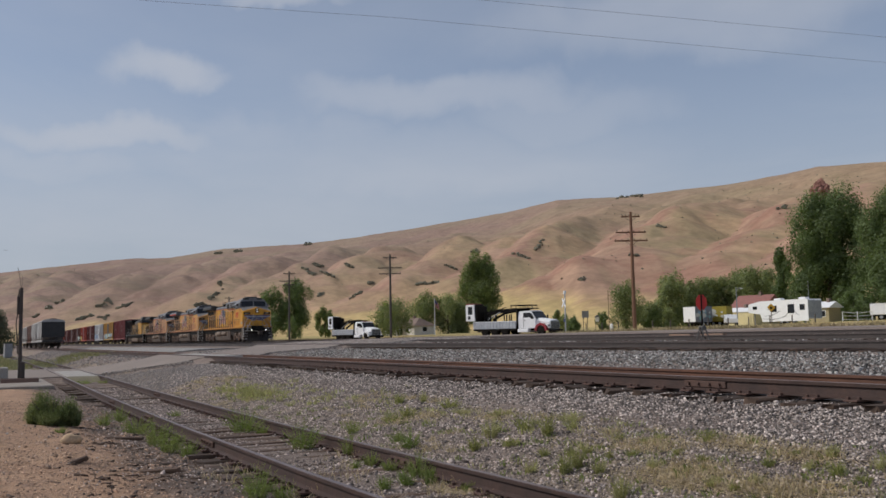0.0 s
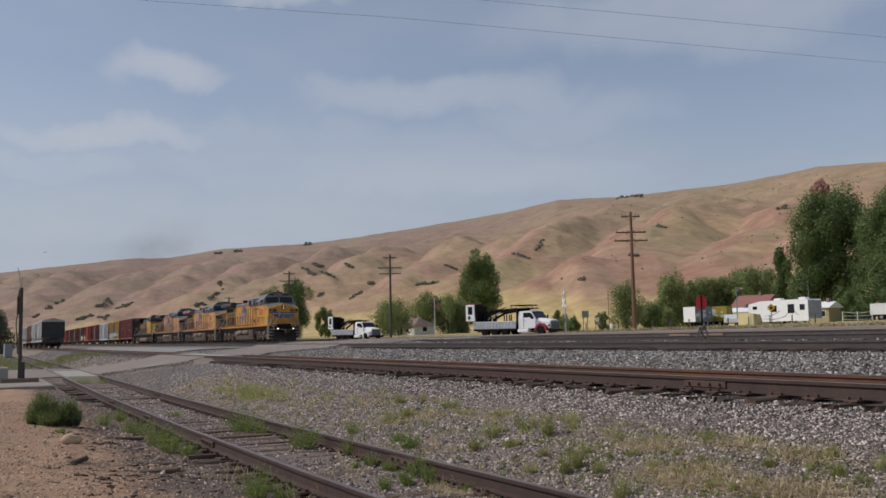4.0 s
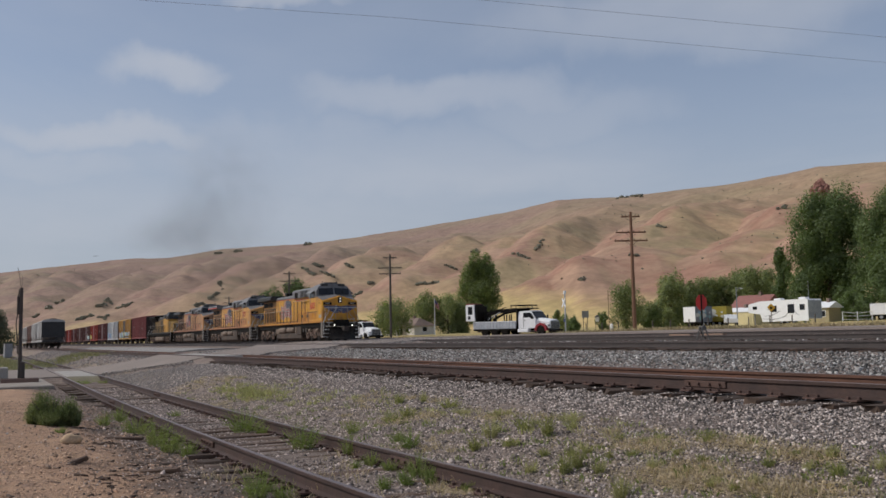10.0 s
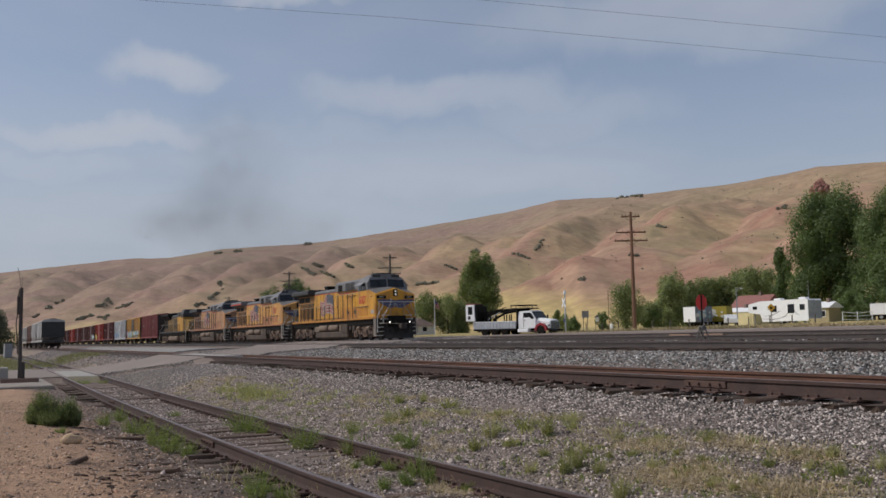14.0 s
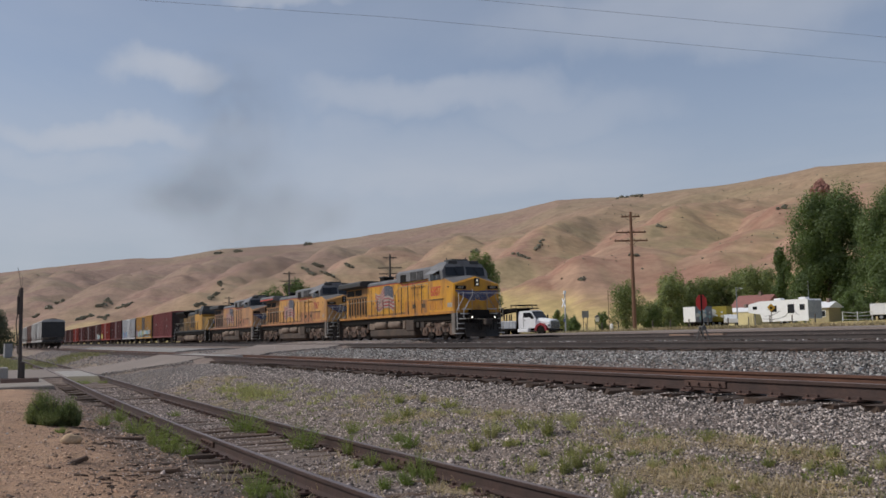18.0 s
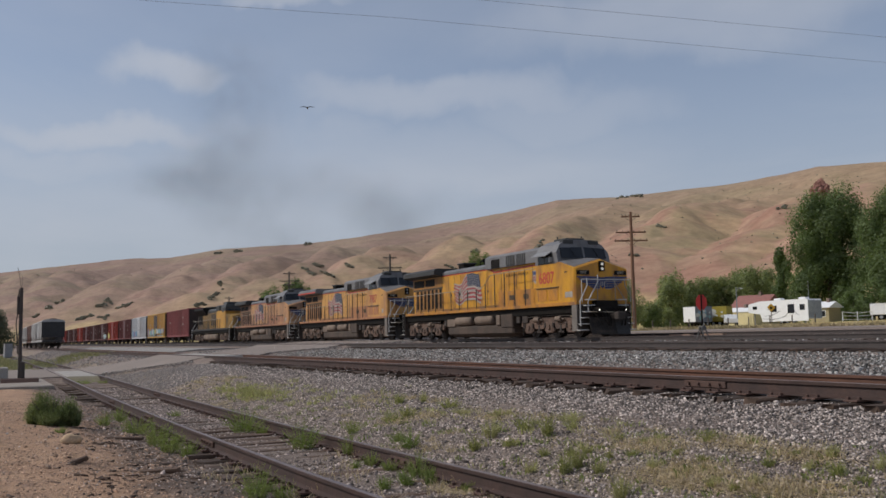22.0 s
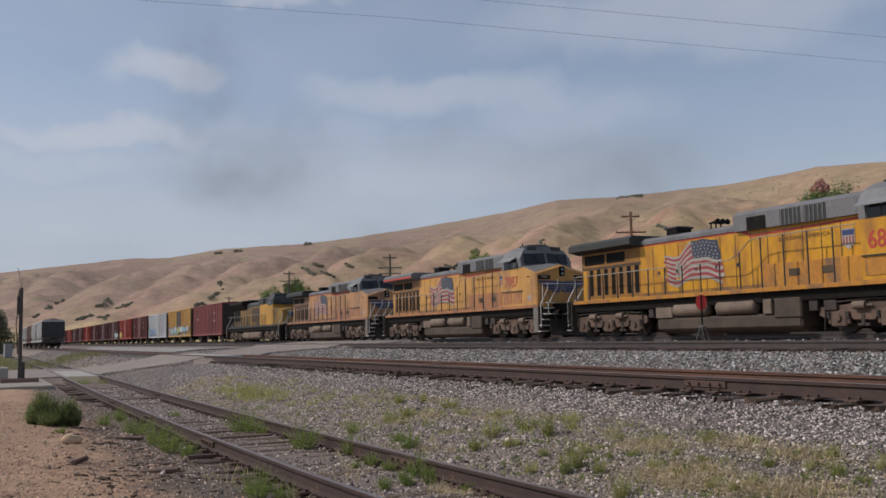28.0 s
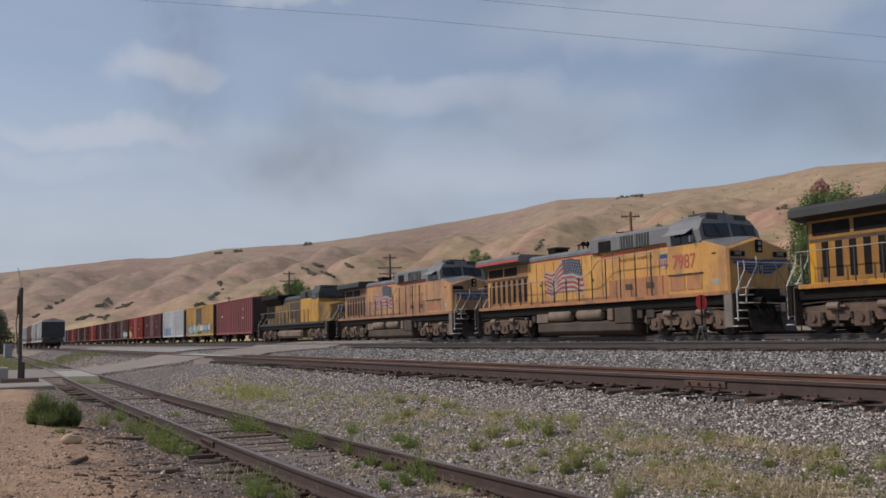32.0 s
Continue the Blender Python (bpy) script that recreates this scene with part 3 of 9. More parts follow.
def plate_mesh():
    """A steel plate under the rail, with a spike head at each side of the foot."""
    bm = box(bm_new(), -0.09, 0.09, -0.17, 0.17, -0.022, -0.001, 0.003)
    for u, v in ((-0.05, 0.085), (0.05, -0.085), (-0.05, -0.13)):
        box(bm, u - 0.014, u + 0.014, v - 0.02, v + 0.02, -0.005, 0.028, 0.004)
    return mesh_of("tie_plate", bm, RUST)


PLATE = plate_mesh()


def bend_a(x):
    return 0.36 * min(1.0, max(0.0, (-x - 28) / 30)) + 0.012 * max(0.0, x + 9) ** 2 + 0.10 * min(1.0, max(0.0, (x + 15) / 7))


build_track("track_siding", "rusty old siding track on weathered wooden ties", -140, 30, Y_A, Z_A, RAIL, -42, 6, 0.55, bend_a,
            [(-10.4, 1), (-18.3, 1), (-27.5, 1), (-14.0, -1), (-19.3, -1), (-25.0, -1)], 3)
build_track("track_second", "brown steel track on raised grey ballast", -420, 40, Y_B, Z_B, RAIL, -36, 3, 0.52, None, [(-9.3, -1), (-20.3, 1)], 5, RAIL_RUST)
build_track("track_third", "dark steel track on raised grey ballast", -420, 60, Y_C, Z_C, RAIL_DARK, -62, -2, 0.52, None, [], 7)
build_track("track_main", "dark steel main line under the train", -420, 60, Y_D, Z_D, RAIL_DARK, -62, -6, 0.52, None, [], 9)
build_track("track_outer", "dark steel track beside the highway", -420, 80, Y_E, Z_E, RAIL_DARK, -62, -12, 0.52, None, [], 11)


def strip(name, pts_near, pts_far, dz, material, label, category, thick=0.25):
    """A paved slab between two edges, laid on the ground."""
    rings = []
    for (ax, ay), (bx, by) in zip(pts_near, pts_far):
        ring = []
        for k in range(9):
            t = k / 8
            x, y = ax + (bx - ax) * t, ay + (by - ay) * t
            ring.append((x, y, float(road_z(x, y)) + dz))
        ring += [(p[0], p[1], p[2] - thick) for p in ring[::-1]]
        rings.append(ring)
    return solo(name, loft(bm_new(), rings), material, label, category, kind="structure")


def road_z(x, y):
    return np.interp(y, ROAD_Y, ROAD_Z)


ys_road = [-40, -12, 0, 1.5, 2.6, 5.0, 6.4, 7.4, 8.2, 10.2, 11.2, 14, 17.5, 18.5, 21, 24.5, 27, 31, 33, 40]
ROAD_OB = strip("crossing_road", [(float(np.interp(y, NEAR_Y, NEAR_X)), y) for y in ys_road],
                [(float(np.interp(y, FAR_Y, FAR_X)), y) for y in ys_road], 0.012, ROAD,
                "pale grey worn road across the tracks", "road")
xs_road = [-420, -250, -160, -110, -80, -60, -40, -20, 0, 40, 120]


def highway():
    rings = []
    for x in xs_road:
        ring = [(x, y, float(ground_z(x, y)) + 0.03) for y in (38.0, 40, 42, 44, 46, 48.5)]
        ring += [(p[0], p[1], p[2] - 0.25) for p in ring[::-1]]
        rings.append(ring)
    solo("highway", loft(bm_new(), rings), ROAD, "grey two-lane highway beside the railway", "road", kind="structure")


highway()


def ballast_strip():
    """A low bed of fresh pale stone between the second and third tracks, beyond the road."""
    rings = []
    for k in range(20):
        x = -150 + k * 4.2
        ring = [(x, y, float(ground_z(x, y)) + dz) for y, dz in ((11.8, 0.02), (13.0, 0.10), (15.0, 0.13), (16.6, 0.09), (17.6, 0.02))]
        ring += [(p[0], p[1], p[2] - 0.3) for p in ring[::-1]]
        rings.append(ring)
    solo("ballast_strip", loft(bm_new(), rings), mat("fresh_ballast", (0.30, 0.283, 0.262), (0.22, 0.207, 0.193), rough=0.95, scale=0.4, fine=9, amount=0.4, bump=0.6, world=True),
         "pale crushed-stone bed between two tracks", "ballast", kind="structure")


ballast_strip()

# ---- the train ----
YEL = mat("loco_yellow", (0.62, 0.302, 0.006), (0.54, 0.238, 0.008), rough=0.42, scale=0.9, fine=12, amount=0.12, dirt=(0.27, 0.105, 0.026), dirt_scale=1.5, dirt_at=(0.46, 0.70), coat=0.1, stretch=(1, 1, 0.45))
YEL_FADED = mat("loco_yellow_faded", (0.60, 0.315, 0.078), (0.50, 0.245, 0.066), rough=0.5, scale=0.8, fine=12, amount=0.14, dirt=(0.29, 0.145, 0.08), dirt_scale=1.1, dirt_at=(0.47, 0.72), stretch=(1, 1, 0.4))
YEL_SALMON = mat("loco_yellow_chalky", (0.54, 0.29, 0.115), (0.43, 0.215, 0.10), rough=0.6, scale=0.8, fine=12, amount=0.15, dirt=(0.21, 0.125, 0.092), dirt_scale=0.9, dirt_at=(0.42, 0.68), stretch=(1, 1, 0.35))
LGREY = mat("loco_grey", (0.185, 0.18, 0.182), (0.14, 0.137, 0.14), rough=0.55, scale=1.0, fine=14, amount=0.14, dirt=(0.075, 0.066, 0.06), dirt_scale=1.2, dirt_at=(0.48, 0.74), stretch=(1, 1, 0.5))
AWNING = mat("awning_grey", (0.25, 0.25, 0.252), (0.20, 0.20, 0.202), rough=0.55, scale=2.0, fine=14)
LDARK = mat("loco_soot", (0.026, 0.027, 0.027), (0.045, 0.042, 0.039), rough=0.6, scale=1.0, fine=14)
LRED = mat("loco_red", (0.50, 0.055, 0.03), (0.40, 0.05, 0.035), rough=0.5)
LRED_OLD = mat("faded_red", (0.40, 0.085, 0.05), (0.33, 0.09, 0.055), rough=0.6)
FRAME = mat("truck_frame_dust", (0.148, 0.092, 0.066), (0.07, 0.046, 0.036), rough=0.85, scale=2.0, fine=20, amount=0.3)
UNDER = mat("undergear_dust", (0.065, 0.049, 0.04), (0.032, 0.026, 0.023), rough=0.85, scale=2.0, fine=20, amount=0.3)
TANK = mat("tank_dust", (0.215, 0.157, 0.116), (0.12, 0.088, 0.067), rough=0.75, scale=1.2, fine=18, amount=0.2)
WHEEL = mat("wheel_steel", (0.05, 0.037, 0.03), (0.03, 0.024, 0.021), rough=0.6, metal=0.3)
# darker brown for the low tank parts
TANK_LOW = mat("tank_dark_brown", (0.088, 0.06, 0.044), (0.046, 0.034, 0.027), rough=0.8, scale=1.2, fine=18, amount=0.25)
WHITE = mat("white_paint", (0.84, 0.845, 0.85), (0.78, 0.785, 0.79), rough=0.55, fine=20, amount=0.1)
STEP_WHITE = mat("step_white", (0.60, 0.585, 0.56), (0.46, 0.445, 0.42), rough=0.6, fine=20, amount=0.15)
RAILPAINT = mat("handrail_paint", (0.34, 0.30, 0.24), (0.22, 0.19, 0.155), rough=0.6)
WING_LINE = mat("emblem_line", (0.42, 0.40, 0.36), (0.34, 0.32, 0.29), rough=0.6)
BLUE = mat("blue_paint", (0.035, 0.05, 0.15), (0.045, 0.058, 0.13), rough=0.5)
FLAG_RED = mat("flag_red", (0.33, 0.045, 0.05), (0.25, 0.042, 0.045), rough=0.55)
FLAG_WHITE = mat("flag_white", (0.40, 0.355, 0.31), (0.27, 0.235, 0.205), rough=0.55)
FLAG_BLUE = mat("flag_blue", (0.032, 0.04, 0.07), (0.055, 0.06, 0.085), rough=0.55)
SOOT = mat("sooty_paint", (0.10, 0.058, 0.022), (0.035, 0.028, 0.022), rough=0.7, scale=1.2, fine=14, amount=0.2)
STEPWELL = mat("dusty_grey_paint", (0.20, 0.175, 0.15), (0.135, 0.115, 0.10), rough=0.7, scale=1.5, fine=18, amount=0.2)
_d = lambda n, a, b: mat(n, a, b, rough=0.6, scale=1.1, fine=14, amount=0.18, dirt=(0.15, 0.085, 0.055), dirt_scale=1.6, dirt_at=(0.46, 0.7), stretch=(1, 1, 0.4))
DIRTY = {"loco_yellow": _d("loco_yellow_dusty", (0.52, 0.225, 0.016), (0.42, 0.165, 0.025)),
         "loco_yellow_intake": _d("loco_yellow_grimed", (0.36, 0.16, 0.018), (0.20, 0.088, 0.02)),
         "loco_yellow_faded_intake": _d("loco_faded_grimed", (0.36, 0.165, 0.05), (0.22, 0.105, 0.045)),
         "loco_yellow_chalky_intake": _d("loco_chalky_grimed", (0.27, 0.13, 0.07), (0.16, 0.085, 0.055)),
         "loco_yellow_faded": _d("loco_yellow_rusty", (0.46, 0.20, 0.075), (0.34, 0.145, 0.07)),
         "loco_yellow_chalky": _d("loco_chalky_rusty", (0.42, 0.185, 0.09), (0.27, 0.13, 0.08))}
SLOGAN = mat("faded_lettering", (0.16, 0.085, 0.02), (0.10, 0.06, 0.02), rough=0.6)
PLOUGH = mat("plough_steel", (0.035, 0.031, 0.029), (0.022, 0.02, 0.019), rough=0.55, scale=2.5, fine=16, dirt=(0.06, 0.046, 0.038), dirt_scale=2.0)
PLOUGH.node_tree.nodes["Principled BSDF"].inputs["Specular IOR Level"].default_value = 0.12
LAMP = glow("ditch_lamp", (1.0, 0.95, 0.85), 2.0)
LAMP_DIM = glow("head_lamp", (1.0, 0.93, 0.8), 0.25)


def text_mesh(s, size, material, squeeze=1.0, fat=0.012):
    cu = bpy.data.curves.new("lettering", "FONT")
    cu.body, cu.size, cu.extrude, cu.align_x, cu.align_y = s, size, 0.004, "CENTER", "CENTER"
    cu.offset = fat
    tmp = bpy.data.objects.new("lettering", cu)
    scene.collection.objects.link(tmp)
    bpy.context.view_layer.update()
    me = bpy.data.meshes.new_from_object(tmp.evaluated_get(bpy.context.evaluated_depsgraph_get()))
    bpy.data.objects.remove(tmp)
    me.materials.clear(); me.materials.append(material)
    for v in me.vertices:
        v.co = Vector((v.co.x * squeeze, -v.co.z, v.co.y))     # stands upright, faces -Y
    return me


WHEEL_ME = None


def wheelset_mesh(r):
    bm = bm_new()
    cyl(bm, (0, -0.9, 0), (0, 0.9, 0), 0.085, 10)
    for s in (-1, 1):
        y = s * 0.753
        tube(bm, [(0, y - s * 0.075, 0), (0, y - s * 0.055, 0), (0, y - s * 0.05, 0), (0, y + s * 0.06, 0)], [r + 0.025, r + 0.025, r, r - 0.005], 28)
        for k in range(5):
            a = k * 2 * math.pi / 5
            cyl(bm, (math.cos(a) * r * 0.55, y + s * 0.06, math.sin(a) * r * 0.55), (math.cos(a) * r * 0.55, y + s * 0.072, math.sin(a) * r * 0.55), 0.07, 8)
    return mesh_of("wheelset", bm, WHEEL)


def loco_truck(parent, x, wheels):
    """Three-axle truck: side frames with axle boxes, springs and brake gear; wheelsets that turn."""
    t = part("truck", box(bm_new(), x - 2.2, x + 2.2, -0.6, 0.6, 0.62, 0.9, 0.03), UNDER, parent)
    for s in (-1, 1):
        y = s * 1.12
        prof = [(x - 2.62, 0.60), (x - 2.45, 0.52), (x - 2.22, 0.68), (x - 1.48, 0.68), (x - 1.32, 0.44), (x - 0.55, 0.42), (x - 0.37, 0.68), (x + 0.37, 0.68), (x + 0.55, 0.42),
                (x + 1.32, 0.44), (x + 1.48, 0.68), (x + 2.22, 0.68), (x + 2.45, 0.52), (x + 2.62, 0.60), (x + 2.6, 0.86), (x + 1.5, 0.93), (x + 0.7, 1.0), (x - 0.7, 1.0), (x - 1.5, 0.93), (x - 2.6, 0.86)]
        part("side_frame", prism(bm_new(), prof, 1, y - 0.07, y + 0.07), FRAME, t)
        for ax in (-1.85, 0, 1.85):
            c = x + ax
            bm = box(bm_new(), c - 0.3, c + 0.3, min(y + s * 0.02, y + s * 0.12), max(y + s * 0.02, y + s * 0.12), 0.22, 0.74, 0.03)
            box(bm, c - 0.42, c - 0.3, min(y, y + s * 0.1), max(y, y + s * 0.1), 0.3, 0.5, 0.02)
            box(bm, c + 0.3, c + 0.42, min(y, y + s * 0.1), max(y, y + s * 0.1), 0.3, 0.5, 0.02)
            b = part("axle_box", bm, FRAME, t)
            part("axle_cap", cyl(bm_new(), (c, y + s * 0.11, 0.5), (c, y + s * 0.18, 0.5), 0.115, 12), FRAME, t)
            for k in (-1, 1):
                part("spring", tube(bm_new(), [(c + k * 0.37, y + s * 0.1, 0.5 + q * 0.04) for q in range(6)], [0.075, 0.055] * 3, 8), UNDER, t)
        for ax in (-0.95, 0.95):
            bm = bm_new()
            cyl(bm, (x + ax - 0.26, y + s * 0.15, 0.88), (x + ax + 0.2, y + s * 0.15, 0.88), 0.13, 12)
            cyl(bm, (x + ax + 0.2, y + s * 0.15, 0.88), (x + ax + 0.42, y + s * 0.15, 0.86), 0.04, 6)
            part("brake_cylinder", bm, TANK, t)
            bm = box(bm_new(), x + ax - 0.07, x + ax + 0.07, min(y, y + s * 0.1), max(y, y + s * 0.1), 0.24, 0.62, 0.02)
            box(bm, x + ax - 0.22, x + ax + 0.22, min(y, y + s * 0.08), max(y, y + s * 0.08), 0.22, 0.32, 0.02)
            part("brake_hanger", bm, UNDER, t)
        bm = tube(bm_new(), [(x - 2.3, y + s * 0.13, 0.98), (x - 0.8, y + s * 0.14, 1.06), (x + 0.8, y + s * 0.14, 1.06), (x + 2.3, y + s * 0.13, 0.98)], 0.025, 5)
        for k in (-2.35, 2.35):
            tube(bm, [(x + k, y + s * 0.1, 0.95), (x + k, y + s * 0.12, 0.5), (x + k * 1.04, y + s * 0.05, 0.12)], 0.025, 5)
        part("sand_pipe", bm, UNDER, t)
    # dark boxes added to block the daylight seen under the truck
    for ax in (-1.1, 0.75, -2.35, 2.35):
        part("traction_motor", box(bm_new(), x + ax - 0.34, x + ax + 0.34, -0.58, 0.58, 0.13, 0.66, 0.08), WHEEL, t)
    for ax in (-1.85, 0, 1.85):
        w = part("wheelset", WHEEL_ME, None, parent, m=pose(x + ax, 0, 0.533))
        wheels.append((w, x + ax))


def flag_parts(parent, x0, x1, z0, z1, y):
    """A waving flag painted on the hood: rippled stripes, a dark canton towards the front, a ragged worn fly."""
    rows, cols = 13, 36
    rnd = random.Random(int(abs(x0) * 100))

    def at(u, v, dy=0.0):
        wave = 0.13 * math.sin(u * 9.0 + 2.6) * (0.45 + 0.55 * (1 - v)) + 0.05 * math.sin(u * 17 + 1.0)
        high = 0.70 + 0.30 * min(1.0, max(0.0, (u - 0.32) / 0.2))
        return (x0 + (x1 - x0) * (u * (1 - 0.14 * v) + 0.03 * v), y + dy, z0 + 0.12 + (z1 - z0 - 0.12) * v * high + wave * (1 - 0.35 * v))
    bms = {0: bm_new(), 1: bm_new(), 2: bm_new()}
    for c in range(cols):
        ua, ub = c / cols, (c + 1) / cols
        for r in range(rows):
            kind = 2 if (c >= 19 and r >= 7) else (r + 1) % 2
            if (c < 3 and rnd.random() < 0.45) or (8 <= c <= 11 and 3 <= r <= 9 and rnd.random() < 0.75) or (c > 33 and r < 2):
                continue
            q = bms[kind]
            q.faces.new([q.verts.new(at(*p)) for p in ((ua, r / rows), (ub, r / rows), (ub, (r + 1) / rows), (ua, (r + 1) / rows))])
    for k, m_ in ((0, FLAG_RED), (1, FLAG_WHITE), (2, FLAG_BLUE)):
        bmesh.ops.remove_doubles(bms[k], verts=bms[k].verts, dist=0.002)
        part(("red_stripes", "white_stripes", "canton")[k], bms[k], m_, parent)
    bm = bm_new()
    for i in range(7):
        for j in range(5):
            cx, _, cz = at(0.56 + i * 0.062 + (j % 2) * 0.02, 0.585 + j * 0.085)
            box(bm, cx - 0.026, cx + 0.026, y - 0.004, y - 0.001, cz - 0.026, cz + 0.026)
    part("stars", bm, FLAG_WHITE, parent)


def shield_part(parent, x, z, y, s=0.5):
    b = part("shield", prism(bm_new(), [(x - s / 2, z + s * 0.6), (x + s / 2, z + s * 0.6), (x + s / 2, z - s * 0.4), (x, z - s * 0.75), (x - s / 2, z - s * 0.4)], 1, y - 0.006, y), FLAG_WHITE, parent)
    part("shield_top", box(bm_new(), x - s * 0.45, x + s * 0.45, y - 0.012, y - 0.007, z + s * 0.15, z + s * 0.5), BLUE, b)
    bm = bm_new()
    for k in range(4):
        xx = x - s * 0.36 + k * s * 0.24
        box(bm, xx - 0.025, xx + 0.025, y - 0.012, y - 0.007, z - s * 0.4, z + s * 0.08)
    part("shield_bars", bm, FLAG_RED, b)


def side_rail(parent, x0, x1, z_of, y, post_step, deck=1.6):
    """Walkway handrail with dark posts."""
    n = max(2, int((x1 - x0) / 0.5))
    pts = [(x0 + (x1 - x0) * i / n, y, z_of(x0 + (x1 - x0) * i / n)) for i in range(n + 1)]
    part("handrail", tube(bm_new(), pts, 0.02, 5), RAILPAINT, parent)
    x = x0 + 0.3
    while x < x1:
        part("post", box(bm_new(), x - 0.022, x + 0.022, y - 0.022, y + 0.022, deck, z_of(x), 0.006), LDARK, parent)
        x += post_step


def end_steps(parent, x, s_end):
    """Corner ladders that lean inwards as they rise, and bent grab rails, at one end; s_end is +1 at the front."""
    for s in (-1, 1):
        t = part("corner_steps", box(bm_new(), x - s_end * 0.06 - 0.03, x - s_end * 0.06 + 0.03, min(s * 0.62, s * 1.5), max(s * 0.62, s * 1.5), 0.28, 1.5, 0.008), UNDER, parent)
        for z in (0.3, 0.58, 0.86, 1.14, 1.42, 1.68):
            y0 = 0.62 + (1.68 - z) * 0.34
            part("step", box(bm_new(), min(x, x + s_end * 0.26), max(x, x + s_end * 0.26), min(s * y0, s * (y0 + 0.48)), max(s * y0, s * (y0 + 0.48)), z, z + 0.04, 0.006), STEP_WHITE, t, "white step edge")
        for yy, za, yi, zi in ((1.5, 0.5, 1.06, 2.36), (1.06, 1.15, 0.46, 2.52)):
            xx = x + s_end * 0.22
            # far-side rails in a duller tone, since they look dark from the camera
            part("grab_rail", tube(bm_new(), [(xx, s * yy, za), (xx, s * yy, 1.62), (xx - s_end * 0.02, s * yi, zi), (xx - s_end * 0.04, s * yi, zi + 0.32)], 0.024, 6), STEP_WHITE if s < 0 else RAILPAINT, t, "white grab rail" if s < 0 else "")


def ge_loco(m, number, paint, label, wing, shade, flag=True, lights=False):
    """A six-axle wide-cab diesel road engine, front towards +X, rail top at zero."""
    wheels = []
    L0 = thing("diesel_locomotive", m, label, "locomotive", "engines of the train")
    P = lambda n, bm, mt, lab="", sm=False: part(n, bm, mt, L0, lab, sm)
    P("underframe", box(bm_new(), -10.3, 8.85, -1.35, 1.35, 1.1, 1.5, 0.03), BLACK)
    for s in (-1, 1):
        P("sill", box(bm_new(), -9.9, 9.0, s * 1.5 - 0.04, s * 1.5 + 0.04, 1.47, 1.62, 0.01), DIRTY[paint.name], "grimy yellow side sill")
        P("walkway", box(bm_new(), -10.2, 8.9, min(s * 0.9, s * 1.47), max(s * 0.9, s * 1.47), 1.52, 1.58), LDARK)
    # long hood
    P("engine_hood", box(bm_new(), -9.9, 5.6, -0.96, 0.96, 1.55, 3.78, 0.03), paint)
    prof = [(-0.97, 3.76), (-0.97, 3.92), (-0.78, 4.06), (0.78, 4.06), (0.97, 3.92), (0.97, 3.76)]
    P("hood_roof", prism(bm_new(), prof, 0, -9.9, 0.0), LGREY)
    prof = [(-1.12, 3.74), (-1.12, 4.32), (-0.9, 4.47), (0.9, 4.47), (1.12, 4.32), (1.12, 3.74)]
    P("equipment_cabinet", prism(bm_new(), prof, 0, -0.12, 5.62), LGREY)
    for s in (-1, 1):
        y = s * 0.965
        P("red_stripe", prism(bm_new(), [(-9.9, 3.72), (0.1, 3.72), (0.55, 3.50), (5.6, 3.60), (5.6, 3.68), (0.6, 3.58), (0.25, 3.79), (-9.9, 3.79)], 1, y - 0.005 if s < 0 else y, y if s < 0 else y + 0.005), LRED)
        bm = bm_new()
        x = -4.9
        while x < 5.4:
            box(bm, x - 0.012, x + 0.012, min(y, y + s * 0.006), max(y, y + s * 0.006), 1.7, 3.66)
            x += 0.78
        P("door_seams", bm, LDARK)
        P("grime_band", box(bm_new(), -5.7, 1.2, min(y, y + s * 0.004), max(y, y + s * 0.004), 1.57, 1.78), DIRTY[paint.name + "_intake"])
        for k in range(5):
            P("door_latch", box(bm_new(), -4.6 + k * 1.1, -4.5 + k * 1.1, min(y, y + s * 0.02), max(y, y + s * 0.02), 2.5, 2.62), LDARK)
        # raised middle panel with small vents, grilles under the cab
        yy = s * 1.1
        P("side_box", box(bm_new(), 1.2, 5.6, min(y, yy), max(y, yy), 1.58, 2.45, 0.02), DIRTY[paint.name])
        for xx in (2.6, 4.0):
            P("vent", box(bm_new(), xx - 0.24, xx + 0.24, min(yy, yy + s * 0.012), max(yy, yy + s * 0.012), 1.97, 2.22, 0.005), SOOT)
        y2 = s * 1.125
        for xa, xb in ((0.55, 1.45),):
            P("cabinet_vent", box(bm_new(), xa, xb, min(y2, y2 + s * 0.01), max(y2, y2 + s * 0.01), 3.72, 4.2), BLACK)
        for xa in (2.1, 3.15):
            P("louvre_frame", box(bm_new(), xa, xa + 0.9, min(y2, y2 + s * 0.008), max(y2, y2 + s * 0.008), 3.72, 4.28), LDARK)
            for k in range(5):
                P("louvre", box(bm_new(), xa + 0.06 + k * 0.18, xa + 0.10 + k * 0.18, min(y2, y2 + s * 0.03), max(y2, y2 + s * 0.03), 3.74, 4.26), LGREY)
        # radiator intake slots
        P("intake_panel", box(bm_new(), -9.6, -5.75, min(y, y + s * 0.004), max(y, y + s * 0.004), 1.7, 3.12), DIRTY[paint.name + "_intake"])
        for k in range(7):
            xx = -9.35 + k * 0.54
            P("intake_slot", box(bm_new(), xx, xx + 0.27, min(y, y + s * 0.012), max(y, y + s * 0.012), 1.84, 3.0), BLACK)
        # grimed paint; its dark tone also stands for shade under the wing
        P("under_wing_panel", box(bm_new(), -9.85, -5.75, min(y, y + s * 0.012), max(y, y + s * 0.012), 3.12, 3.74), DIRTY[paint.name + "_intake"])
